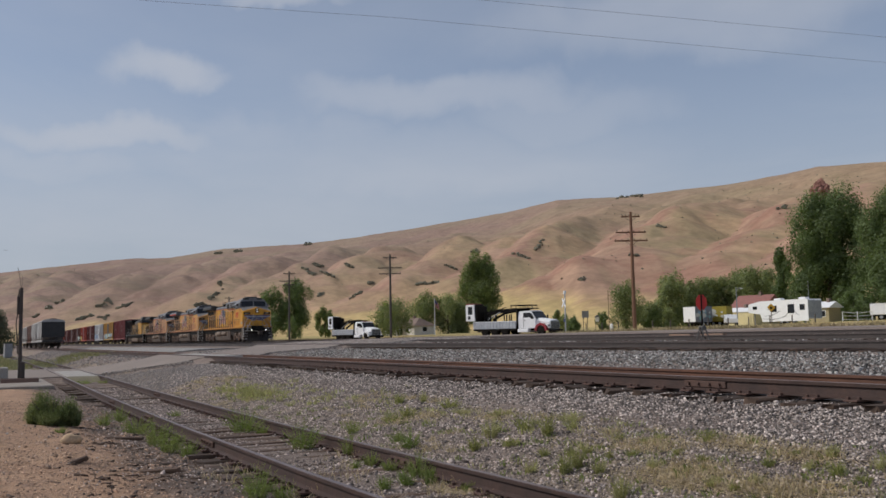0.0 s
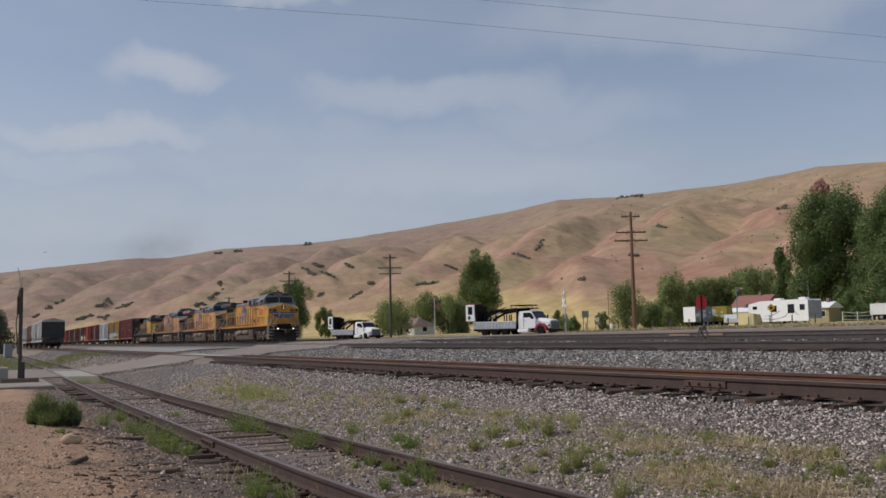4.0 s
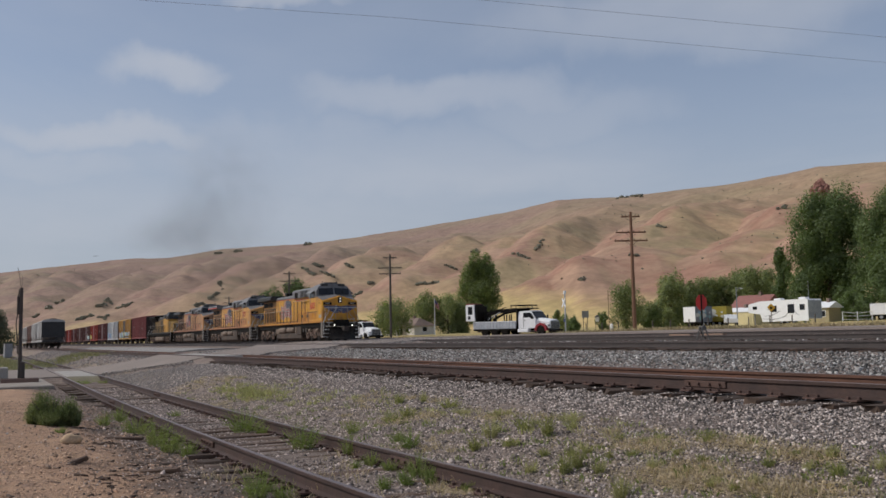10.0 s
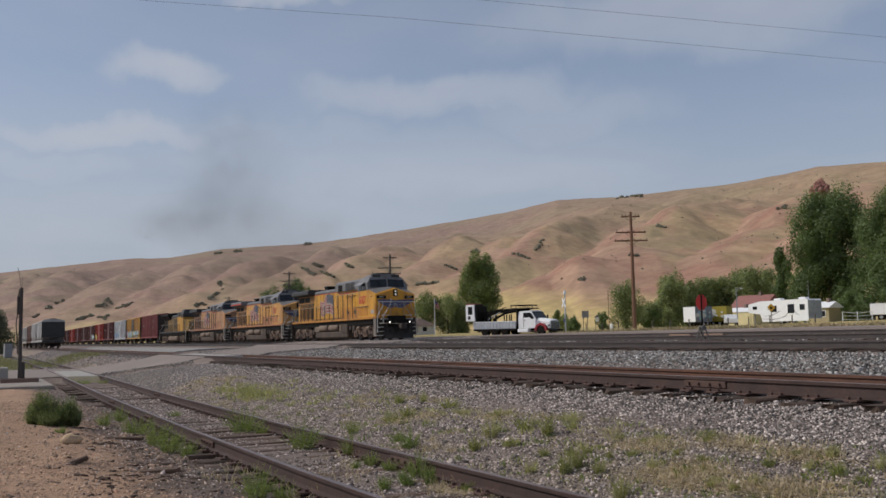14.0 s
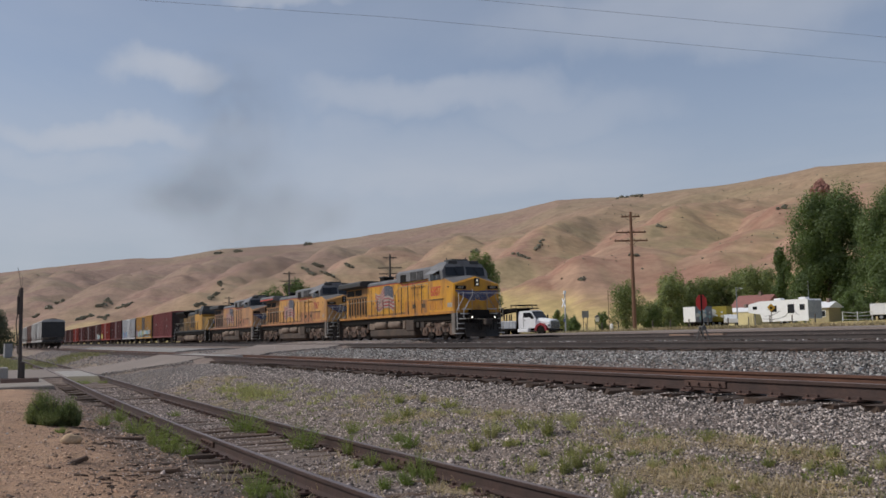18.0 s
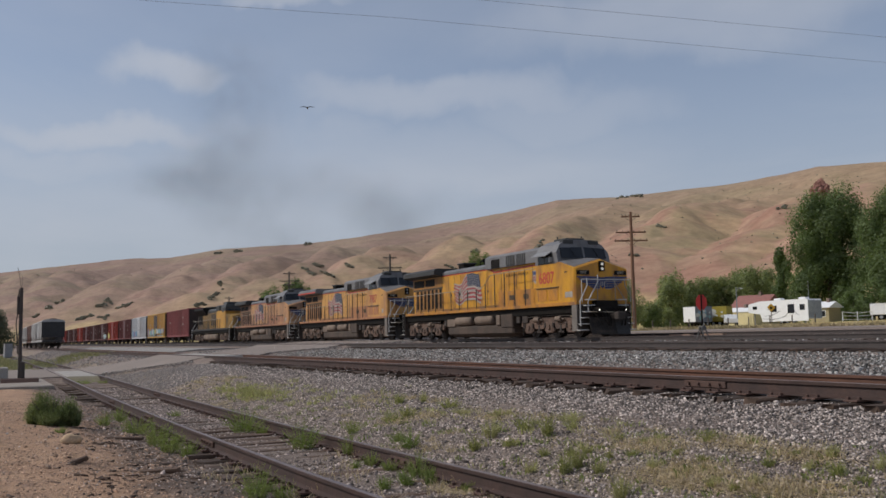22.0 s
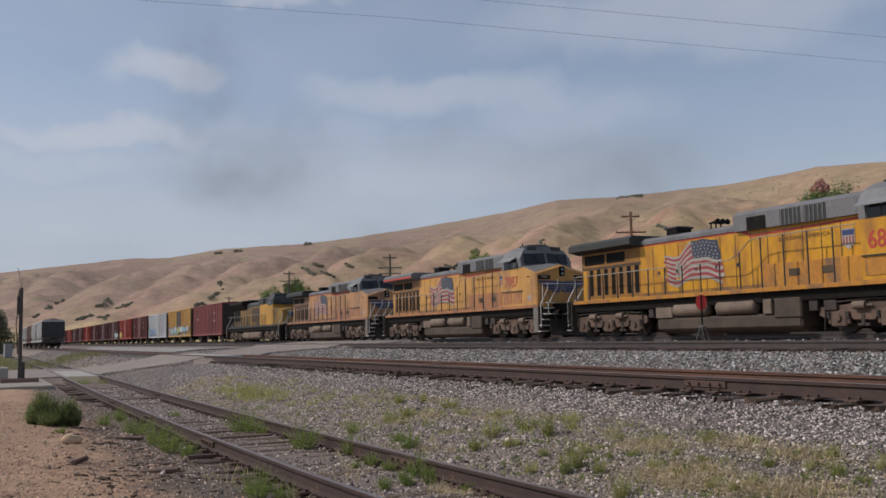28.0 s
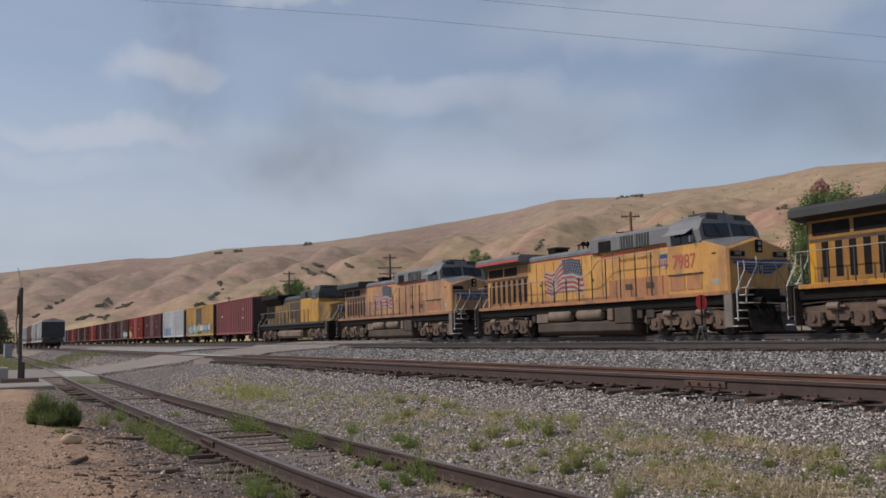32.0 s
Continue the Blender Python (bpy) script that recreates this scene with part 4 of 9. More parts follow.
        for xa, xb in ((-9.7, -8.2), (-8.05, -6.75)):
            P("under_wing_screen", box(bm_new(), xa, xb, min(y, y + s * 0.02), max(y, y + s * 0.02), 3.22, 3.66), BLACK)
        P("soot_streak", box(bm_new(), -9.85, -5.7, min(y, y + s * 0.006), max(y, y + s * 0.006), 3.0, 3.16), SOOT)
    P("hood_end", box(bm_new(), -9.96, -9.9, -0.95, 0.95, 1.6, 3.7, 0.01), SOOT)
    # radiator wings
    prof = [(-1.52, 3.86), (-1.52, 4.1), (-1.35, 4.22), (1.35, 4.22), (1.52, 4.1), (1.52, 3.86), (0.96, 3.74), (-0.96, 3.74)]
    P("radiator", prism(bm_new(), prof, 0, -10.2, -5.7), wing)
    if wing is LGREY:
        for s in (-1, 1):
            P("radiator_band", box(bm_new(), -10.15, -5.75, min(s * 1.525, s * 1.53), max(s * 1.525, s * 1.53), 3.87, 3.98), LRED)
    P("exhaust", box(bm_new(), -4.72, -4.0, -0.4, 0.4, 4.03, 4.42, 0.06), BLACK)
    P("exhaust_rim", box(bm_new(), -4.78, -3.94, -0.45, 0.45, 4.36, 4.45, 0.03), LDARK)
    bm = bm_new()
    for k, yy in enumerate((-0.25, 0, 0.25)):
        tube(bm, [(-2.3, yy, 4.36), (-1.95, yy, 4.38), (-1.8, yy, 4.39)], [0.03, 0.06, 0.12], 8)
        cyl(bm, (-2.2, yy, 4.05), (-2.2, yy, 4.36), 0.03, 6)
    box(bm, -2.3, -2.1, -0.35, 0.35, 4.05, 4.14)
    P("horn", bm, BLACK)
    # cab
    P("cab_lower", box(bm_new(), 5.6, 7.5, -1.5, 1.5, 1.55, 3.52, 0.03), paint)
    def cab_ring(x, k=0.0):
        return [(x, -1.5, 3.5), (x - k * 0.14, -1.5, 4.02), (x - k * 0.25, -1.22, 4.42), (x - k * 0.31, -0.7, 4.66), (x - k * 0.31, 0.7, 4.66), (x - k * 0.25, 1.22, 4.42), (x - k * 0.14, 1.5, 4.02), (x, 1.5, 3.5)]
    P("cab_upper", loft(bm_new(), [cab_ring(5.6), cab_ring(6.8), cab_ring(7.60, 1.0)]), LGREY)
    P("roof_box", box(bm_new(), 5.8, 6.9, -0.55, 0.55, 4.62, 4.78, 0.04), LDARK)
    for s in (-1, 1):
        P("number_board", box(bm_new(), 7.02, 7.36, s * 0.72 - 0.3, s * 0.72 + 0.3, 4.42, 4.64, 0.03), LDARK)
        P("antenna", tube(bm_new(), [(6.4 + s * 0.3, s * 0.5, 4.6), (6.4 + s * 0.3, s * 0.5, 4.9)], 0.03, 6), LDARK)
        y = s * 1.505
        P("window_frame", box(bm_new(), 5.85, 7.1, min(y, y + s * 0.01), max(y, y + s * 0.01), 3.5, 4.02), LDARK)
        P("window_pane", box(bm_new(), 5.92, 6.42, min(y, y + s * 0.02), max(y, y + s * 0.02), 3.54, 3.97), GLASS)
        P("window_pane", box(bm_new(), 6.5, 7.04, min(y, y + s * 0.02), max(y, y + s * 0.02), 3.54, 3.97), GLASS)
        P("sunshade", loft(bm_new(), [[(xx, s * 1.5, 4.1), (xx, s * 1.5, 4.06), (xx, s * 1.85, 3.86), (xx, s * 1.85, 3.9)] for xx in (5.75, 7.1)]), AWNING, "pale grey awning over the cab window")
        P("mirror", box(bm_new(), 7.14, 7.18, min(s * 1.52, s * 1.72), max(s * 1.52, s * 1.72), 3.55, 3.8), GREY_STEEL)
        yb = s * 1.505
        for xa in (5.75, 6.7):
            P("cab_grille", box(bm_new(), xa, xa + 0.82, min(yb, yb + s * 0.012), max(yb, yb + s * 0.012), 1.75, 2.28, 0.01), DIRTY[paint.name])
        P("cab_ledge", box(bm_new(), 5.65, 7.6, min(yb, yb + s * 0.05), max(yb, yb + s * 0.05), 2.34, 2.38), LDARK)
    for a, b in ((-1.28, -0.06), (0.06, 1.28)):
        zt = lambda yy: 4.29 - 0.14 * max(0.0, abs(yy) - 0.9)
        P("windshield", loft(bm_new(), [[(7.595, a, 3.74), (7.55, a, 3.74), (7.39, a, zt(a)), (7.445, a, zt(a))], [(7.595, b, 3.74), (7.55, b, 3.74), (7.39, b, zt(b)), (7.445, b, zt(b))]]), GLASS)
    P("windshield_post", loft(bm_new(), [[(7.61, -0.05, 3.73), (7.61, 0.05, 3.73), (7.45, 0.05, 4.31), (7.45, -0.05, 4.31)], [(7.56, -0.05, 3.73), (7.56, 0.05, 3.73), (7.40, 0.05, 4.31), (7.40, -0.05, 4.31)]]), LGREY)
    for yy in (-0.75, 0.6):
        P("wiper", tube(bm_new(), [(7.50, yy, 4.22), (7.57, yy + 0.12, 3.98), (7.62, yy + 0.2, 3.8)], 0.012, 4), BLACK)
    # nose with a ridged top
    def nose_ring(x, zs, zp, w=1.5, zb=1.5):
        return [(x, -w, zb), (x, -w, zs), (x, 0, zp), (x, w, zs), (x, w, zb)]
    P("nose", loft(bm_new(), [nose_ring(7.46, 3.56, 3.73), nose_ring(7.6, 3.54, 3.72), nose_ring(8.82, 3.18, 3.60), nose_ring(8.92, 3.12, 3.53, 1.44)]), paint)
    P("nose_deck", loft(bm_new(), [[(7.55, -1.44, 3.585), (7.55, 0, 3.765), (7.55, 1.44, 3.585), (7.55, 1.44, 3.45), (7.55, -1.44, 3.45)], [(8.75, -1.42, 3.235), (8.75, 0, 3.645), (8.75, 1.42, 3.235), (8.75, 1.42, 3.15), (8.75, -1.42, 3.15)]]), LGREY)
    hb = P("headlight_box", box(bm_new(), 8.9, 8.98, -0.16, 0.16, 3.02, 3.5, 0.02), BLACK)
    for z in (3.14, 3.36):
        part("lens", cyl(bm_new(), (8.98, 0, z), (9.0, 0, z), 0.07, 12), LAMP_DIM if lights else GREY_STEEL, hb)
    for s in (-1, 1):
        P("number_plate", box(bm_new(), 8.91, 8.95, s * 1.05 - 0.34, s * 1.05 + 0.34, 2.86, 3.06), BLACK)
        if number:
            part("board_number", text_mesh(number, 0.19, RAILPAINT, 1.0, 0.003), None, L0, m=pose(8.955, s * 1.05, 2.96, 0, 0, 90))
        # spread wing: feathers that shorten downwards, with pale lines between them
        for k, (outer, tip) in enumerate(((1.42, 0.03), (1.32, 0.05), (1.14, 0.06), (0.92, 0.06), (0.68, 0.05))):
            zz, inner = 2.70 - k * 0.115, 0.14
            ring = lambda x: [(x, s * inner, zz - 0.02), (x, s * (outer - 0.16), zz), (x, s * outer, zz + tip), (x, s * (outer - 0.02), zz + 0.09), (x, s * inner, zz + 0.072)]
            f = P("wing_feather", loft(bm_new(), [ring(8.953), ring(8.962)]), BLUE, "blue feather of a wing emblem")
            part("feather_line", box(bm_new(), 8.954, 8.961, min(s * inner, s * (outer - 0.18)), max(s * inner, s * (outer - 0.18)), zz - 0.042, zz - 0.022), WING_LINE, f, "pale feather line")
    P("nose_door", box(bm_new(), 8.92, 8.95, -0.3, 0.3, 1.7, 2.75, 0.01), paint)
    badge = P("nose_badge", loft(bm_new(), [[(x, -0.17, 2.74), (x, -0.17, 2.42), (x, 0, 2.2), (x, 0.17, 2.42), (x, 0.17, 2.74)] for x in (8.962, 8.972)]), BLUE, "blue shield badge")
    for yy in (-0.1, 0.0, 0.1):
        part("badge_stripe", box(bm_new(), 8.972, 8.975, yy - 0.02, yy + 0.02, 2.34, 2.56), WING_LINE, badge)
    P("sand_cap", box(bm_new(), 8.1, 8.3, -1.52, -1.49, 3.0, 3.06), LDARK)
    P("nose_sticker", box(bm_new(), 8.1, 8.1 + (0.6 if lights else 0.3), -1.508, -1.502, 1.84, 2.1), FLAG_WHITE, "white notice sticker")
    # ends
    P("front_plate", box(bm_new(), 8.93, 9.28, -0.62, 0.62, 1.22, 1.66, 0.03), BLACK)
    for s in (-1, 1):
        P("stepwell_side", box(bm_new(), 8.62, 9.03, s * 1.5 - 0.03, s * 1.5 + 0.03, 0.28, 1.5, 0.01), STEPWELL)
    plough = []
    for k in range(9):
        yy = -1.06 + 2.12 * k / 8
        f = 9.98 - 0.44 * abs(yy) / 1.06
        plough.append([(f - 0.16, yy, 0.92 - 0.10 * (1 - abs(yy) / 1.06)), (f - 0.14, yy, 0.62), (f - 0.05, yy, 0.3), (f + 0.05, yy, 0.11), (f - 0.02, yy, 0.11), (f - 0.14, yy, 0.32), (f - 0.22, yy, 0.62), (f - 0.24, yy, 0.90)])
    P("pilot", loft(bm_new(), plough), PLOUGH, "black snow plough pilot")
    P("pilot_beam", box(bm_new(), 8.95, 9.35, -0.6, 0.6, 0.45, 1.35, 0.03), BLACK)
    for yy in (-0.5, -0.32, 0.34, 0.52):
        P("brake_hose", tube(bm_new(), [(9.2, yy, 1.3), (9.75, yy, 1.12), (9.95, yy, 0.8), (9.9, yy * 0.9, 0.5)], 0.032, 6), BLACK)
    P("uncoupling_lever", tube(bm_new(), [(9.25, -1.3, 1.12), (9.6, -1.1, 1.14), (9.95, 0, 1.1), (9.6, 1.1, 1.14), (9.25, 1.3, 1.12)], 0.018, 5), RAILPAINT)
    P("rear_plate", box(bm_new(), -10.5, -10.2, -1.52, 1.52, 0.6, 1.62, 0.02), BLACK)
    for e in (1, -1):
        tip = 10.35 if e > 0 else 11.45
        bm = box(bm_new(), min(e * 9.6, e * (tip - 0.2)), max(e * 9.6, e * (tip - 0.2)), -0.12, 0.12, 0.82, 1.05, 0.02)
        box(bm, min(e * (tip - 0.35), e * tip), max(e * (tip - 0.35), e * tip), -0.2, 0.2, 0.76, 1.12, 0.04)
        P("coupler", bm, UNDER)
        for yy in (-0.95, -0.6, 0.6, 0.95):
            P("air_hose", tube(bm_new(), [(e * 9.3, yy, 1.2), (e * 9.7, yy, 1.02), (e * 9.85, yy * 0.9, 0.72), (e * 9.95, yy * 0.8, 0.55)], 0.03, 5), BLACK)
        end_steps(L0, 9.05 if e > 0 else -10.2, e)
        xe = 9.24 if e > 0 else -9.9
        P("end_handrail", tube(bm_new(), [(xe, -1.36, 1.6), (xe, -1.36, 2.62), (xe, 1.36, 2.62), (xe, 1.36, 1.6)], 0.02, 5), STEP_WHITE if e > 0 else RAILPAINT)
        for yy in (-0.5, 0.5):
            P("rail_post", tube(bm_new(), [(xe, yy, 1.6), (xe, yy, 2.62)], 0.018, 5), RAILPAINT)
    for s in (-1, 1):
        hood = [[(xx, s * 0.74 + math.cos(a) * rr, 1.22 + math.sin(a) * rr) for a in [k * math.pi / 7 for k in range(14)]] for xx, rr in ((9.2, 0.02), (9.2, 0.12), (9.8, 0.125), (9.8, 0.108), (9.625, 0.10), (9.62, 0.02))]
        d = P("ditch_light", loft(bm_new(), hood), BLACK)
        part("lens", cyl(bm_new(), (9.62, s * 0.74, 1.22), (9.64, s * 0.74, 1.22), 0.062, 14), LAMP if lights else GREY_STEEL, d, "lit lamp" if lights else "")
        zr = lambda x: 2.70 if x < 0.2 else (2.7 + (x - 0.2) * 0.75 if x < 1.1 else 3.38)
        side_rail(L0, -10.0, 5.5, zr, s * 1.5, 1.02)
        # tank, reservoirs
        bm = box(bm_new(), -4.4, 3.0, min(s * 0.2, s * 1.32), max(s * 0.2, s * 1.32), 0.2, 0.72, 0.09)
        P("fuel_tank", bm, TANK_LOW, "dusty fuel tank")
        # lower tank bottom, added to close the bright gap beneath
        P("tank_belly", prism(bm_new(), [(s * 0.02, 0.24), (s * 0.02, 0.08), (s * 0.85, 0.08), (s * 1.2, 0.24)], 0, -4.3, 2.9), TANK_LOW)
        P("tank_end_box", box(bm_new(), -4.4, -3.4, min(s * 0.5, s * 1.36), max(s * 0.5, s * 1.36), 0.7, 1.15, 0.03), TANK)
        P("battery_box", box(bm_new(), 1.35, 1.75, min(s * 0.5, s * 1.38), max(s * 0.5, s * 1.38), 0.7, 1.22, 0.03), TANK)
        P("tank_front_box", box(bm_new(), 1.85, 3.05, min(s * 0.3, s * 1.38), max(s * 0.3, s * 1.38), 0.55, 1.25, 0.05), TANK_LOW)
        for xa, xb in ((-3.35, -1.4), (-0.98, 0.97)):
            P("air_reservoir", tube(bm_new(), [(xa, s * 1.22, 1.0), (xa + 0.1, s * 1.22, 1.0), (xb - 0.1, s * 1.22, 1.0), (xb, s * 1.22, 1.0)], [0.16, 0.25, 0.25, 0.16], 20), TANK, "", True)
        bm = bm_new()
        for xx, ww in ((3.3, 0.35), (3.9, 0.5), (-4.9, 0.3), (-1.02, 0.12)):
            box(bm, xx, xx + ww, min(s * 0.8, s * 1.3), max(s * 0.8, s * 1.3), 0.75, 1.15, 0.02)
        tube(bm, [(-9.5, s * 1.2, 1.2), (-4.5, s * 1.25, 1.25), (3, s * 1.25, 1.25), (8.5, s * 1.2, 1.2)], 0.03, 5)
        P("piping", bm, UNDER)
    global WHEEL_ME
    if WHEEL_ME is None:
        WHEEL_ME = wheelset_mesh(0.533)
    for x in (6.25, -7.75):
        loco_truck(L0, x, wheels)
    # lettering on both flanks
    for s, turn in ((-1, 0), (1, 180)):
        if number:
            part("road_number", text_mesh(number, 0.78, LRED if lights else LRED_OLD, 0.86), None, L0, "red road number", m=pose(6.55, s * 1.505, 2.82, 0, 0, turn))
    if flag:
        f = P("flag_panel", box(bm_new(), -3.9, -1.3, -0.966, -0.961, 2.3, 2.9), FLAG_WHITE, "large waving flag emblem")
        flag_parts(f, -4.3, -0.75, 1.98, 3.66, -0.972)
    shield_part(L0, 4.75, 3.05, -0.972, 0.5)
    if number:
        part("slogan", text_mesh("BUILDING AMERICA", 0.19, SLOGAN, 1.3, 0.0), None, L0, "small dark lettering", m=pose(2.95, -0.968, 3.27))
    return L0, wheels


def emd_loco(m, label):
    """The fourth engine: grimy, with flared radiators at the rear and a straight roofline."""
    wheels = []
    L0 = thing("diesel_locomotive", m, label, "locomotive", "engines of the train")
    P = lambda n, bm, mt, lab="", sm=False: part(n, bm, mt, L0, lab, sm)
    yel = YEL_GRIMY
    P("underframe", box(bm_new(), -10.3, 9.6, -1.4, 1.4, 1.1, 1.55, 0.03), BLACK)
    P("engine_hood", box(bm_new(), -9.2, 2.2, -0.95, 0.95, 1.55, 3.55, 0.03), yel)
    P("hood_roof", prism(bm_new(), [(-0.96, 3.5), (-0.96, 3.75), (-0.7, 4.0), (0.7, 4.0), (0.96, 3.75), (0.96, 3.5)], 0, -9.2, 6.0), LDARK)
    P("equipment_cabinet", box(bm_new(), 2.0, 5.9, -1.2, 1.2, 1.55, 3.6, 0.03), YEL_SOILED)
    P("cabinet_top", box(bm_new(), 1.6, 5.9, -1.15, 1.15, 3.58, 4.25, 0.08), LDARK)
    P("radiator", loft(bm_new(), [[(x, -0.96, 3.3), (x, -1.5, 3.95), (x, -1.45, 4.2), (x, 1.45, 4.2), (x, 1.5, 3.95), (x, 0.96, 3.3)] for x in (-9.3, -3.8)]), BLACK, "sooty flared radiator")
    for k in range(3):
        P("roof_fan", cyl(bm_new(), (-8.4 + k * 1.7, 0, 4.18), (-8.4 + k * 1.7, 0, 4.38), 0.62, 16), LDARK)
    P("cab", box(bm_new(), 5.9, 7.6, -1.5, 1.5, 1.55, 3.5, 0.04), YEL_SOILED)
    P("nose_badge", box(bm_new(), 9.0, 9.02, -0.45, 0.35, 2.3, 2.7, 0.005), BLUE, "blue badge on the nose")
    P("rear_panel", box(bm_new(), -9.24, -9.2, -0.9, 0.9, 1.7, 3.2, 0.005), YEL_SOILED)
    P("cab_upper", loft(bm_new(), [[(x, -1.5, 3.48), (x, -1.5, 3.9), (x - t, -1.2, 4.5), (x - t, 1.2, 4.5), (x, 1.5, 3.9), (x, 1.5, 3.48)] for x, t in ((5.9, 0), (7.0, 0), (7.75, 0.4))]), LDARK)
    P("nose", loft(bm_new(), [[(7.4, -1.5, 1.55), (7.4, -1.5, 3.2), (7.4, 0, 3.3), (7.4, 1.5, 3.2), (7.4, 1.5, 1.55)], [(9.0, -1.0, 1.55), (9.0, -1.0, 2.9), (9.0, 0, 3.05), (9.0, 1.0, 2.9), (9.0, 1.0, 1.55)]]), yel)
    for s in (-1, 1):
        y = s * 1.51
        P("window_pane", box(bm_new(), 6.1, 7.2, min(y, y + s * 0.02), max(y, y + s * 0.02), 3.4, 3.85), GLASS)
        P("cabinet_vent", box(bm_new(), 3.2, 3.9, min(s * 1.16, s * 1.17), max(s * 1.16, s * 1.17), 3.62, 4.15), BLACK)
        P("sill", box(bm_new(), -9.9, 9.0, s * 1.5 - 0.04, s * 1.5 + 0.04, 1.42, 1.6, 0.01), LDARK)
        y = s * 0.955
        P("intake_screen", box(bm_new(), -8.9, -6.5, min(y, y + s * 0.02), max(y, y + s * 0.02), 2.2, 3.3), BLACK)
        P("soot_panel", box(bm_new(), -1.8, 1.9, min(y, y + s * 0.012), max(y, y + s * 0.012), 2.0, 3.4), SOOT, "faded grey emblem panel")
        bm = bm_new()
        for k in range(11):
            xx = -6.2 + k * 0.75
            box(bm, xx - 0.012, xx + 0.012, min(y, y + s * 0.016), max(y, y + s * 0.016), 1.7, 3.4)
        P("door_seams", bm, LDARK)
        side_rail(L0, -9.6, 5.8, lambda x: 2.65, s * 1.5, 1.1)
        P("fuel_tank", box(bm_new(), -4.3, 2.6, min(s * 0.2, s * 1.38), max(s * 0.2, s * 1.38), 0.3, 1.0, 0.18), TANK, "dusty fuel tank")
        P("air_reservoir", tube(bm_new(), [(-4.0, s * 1.15, 1.22), (-0.5, s * 1.15, 1.22)], 0.18, 12), TANK, "", True)
        P("windshield", loft(bm_new(), [[(7.8, s * 0.1, 3.5), (7.78, s * 0.1, 3.5), (7.42, s * 0.1, 4.4), (7.44, s * 0.1, 4.4)], [(7.8, s * 1.3, 3.5), (7.78, s * 1.3, 3.5), (7.48, s * 1.1, 4.3), (7.5, s * 1.1, 4.3)]]), GLASS)
    P("exhaust", box(bm_new(), -0.6, 0.5, -0.4, 0.4, 4.0, 4.28, 0.05), BLACK)
    P("pilot", box(bm_new(), 9.3, 9.75, -1.45, 1.45, 0.15, 1.4, 0.06), BLACK)
    P("rear_plate", box(bm_new(), -10.5, -10.2, -1.5, 1.5, 0.6, 1.6, 0.02), BLACK)
    for e in (1, -1):
        P("coupler", box(bm_new(), min(e * 9.6, e * 10.95), max(e * 9.6, e * 10.95), -0.15, 0.15, 0.8, 1.08, 0.03), UNDER)
        end_steps(L0, 9.2 if e > 0 else -10.2, e)
    for x in (6.25, -7.4):
        loco_truck(L0, x, wheels)
    return L0, wheels


YEL_SOILED = mat("loco_yellow_soiled", (0.52, 0.27, 0.035), (0.40, 0.20, 0.04), rough=0.6, scale=0.8, fine=12, amount=0.18, dirt=(0.12, 0.075, 0.045), dirt_scale=0.9, dirt_at=(0.52, 0.72), stretch=(1, 1, 0.4))
YEL_GRIMY = mat("loco_yellow_grimy", (0.34, 0.19, 0.035), (0.17, 0.10, 0.038), rough=0.6, scale=0.7, fine=12, amount=0.15, dirt=(0.045, 0.035, 0.029), dirt_scale=0.6, dirt_at=(0.42, 0.62), stretch=(1, 1, 0.4))


def car_truck(parent, x):
    t = part("truck", box(bm_new(), x - 0.25, x + 0.25, -1.0, 1.0, 0.45, 0.75, 0.03), UNDER, parent)
    for s in (-1, 1):
        part("side_frame", prism(bm_new(), [(x - 1.15, 0.42), (x - 0.4, 0.22), (x + 0.4, 0.22), (x + 1.15, 0.42), (x + 1.1, 0.6), (x + 0.4, 0.78), (x - 0.4, 0.78), (x - 1.1, 0.6)], 1, s * 1.0 - 0.06, s * 1.0 + 0.06), UNDER, t)
    for ax in (-0.88, 0.88):
        CAR_WHEELS.append((part("wheelset", CAR_WHEEL, None, parent, m=pose(x + ax, 0, 0.457)), x + ax))


CAR_WHEEL = None
CAR_WHEELS = []


def car_paint(name, c, c2, dirt, at=(0.5, 0.8)):
    return mat(name, c, c2, rough=0.65, scale=0.5, fine=10, amount=0.15, dirt=dirt, dirt_scale=0.6, dirt_at=at, stretch=(1, 1, 0.35))


# boxcar ends coloured dark for soot and for the shade on them
CAR_END = mat("car_end_soot_shade", (0.05, 0.034, 0.03), (0.032, 0.025, 0.023), rough=0.8, scale=1.5, fine=14)
DOOR_DARK = mat("dark_door", (0.055, 0.038, 0.03), (0.08, 0.055, 0.04), rough=0.7)


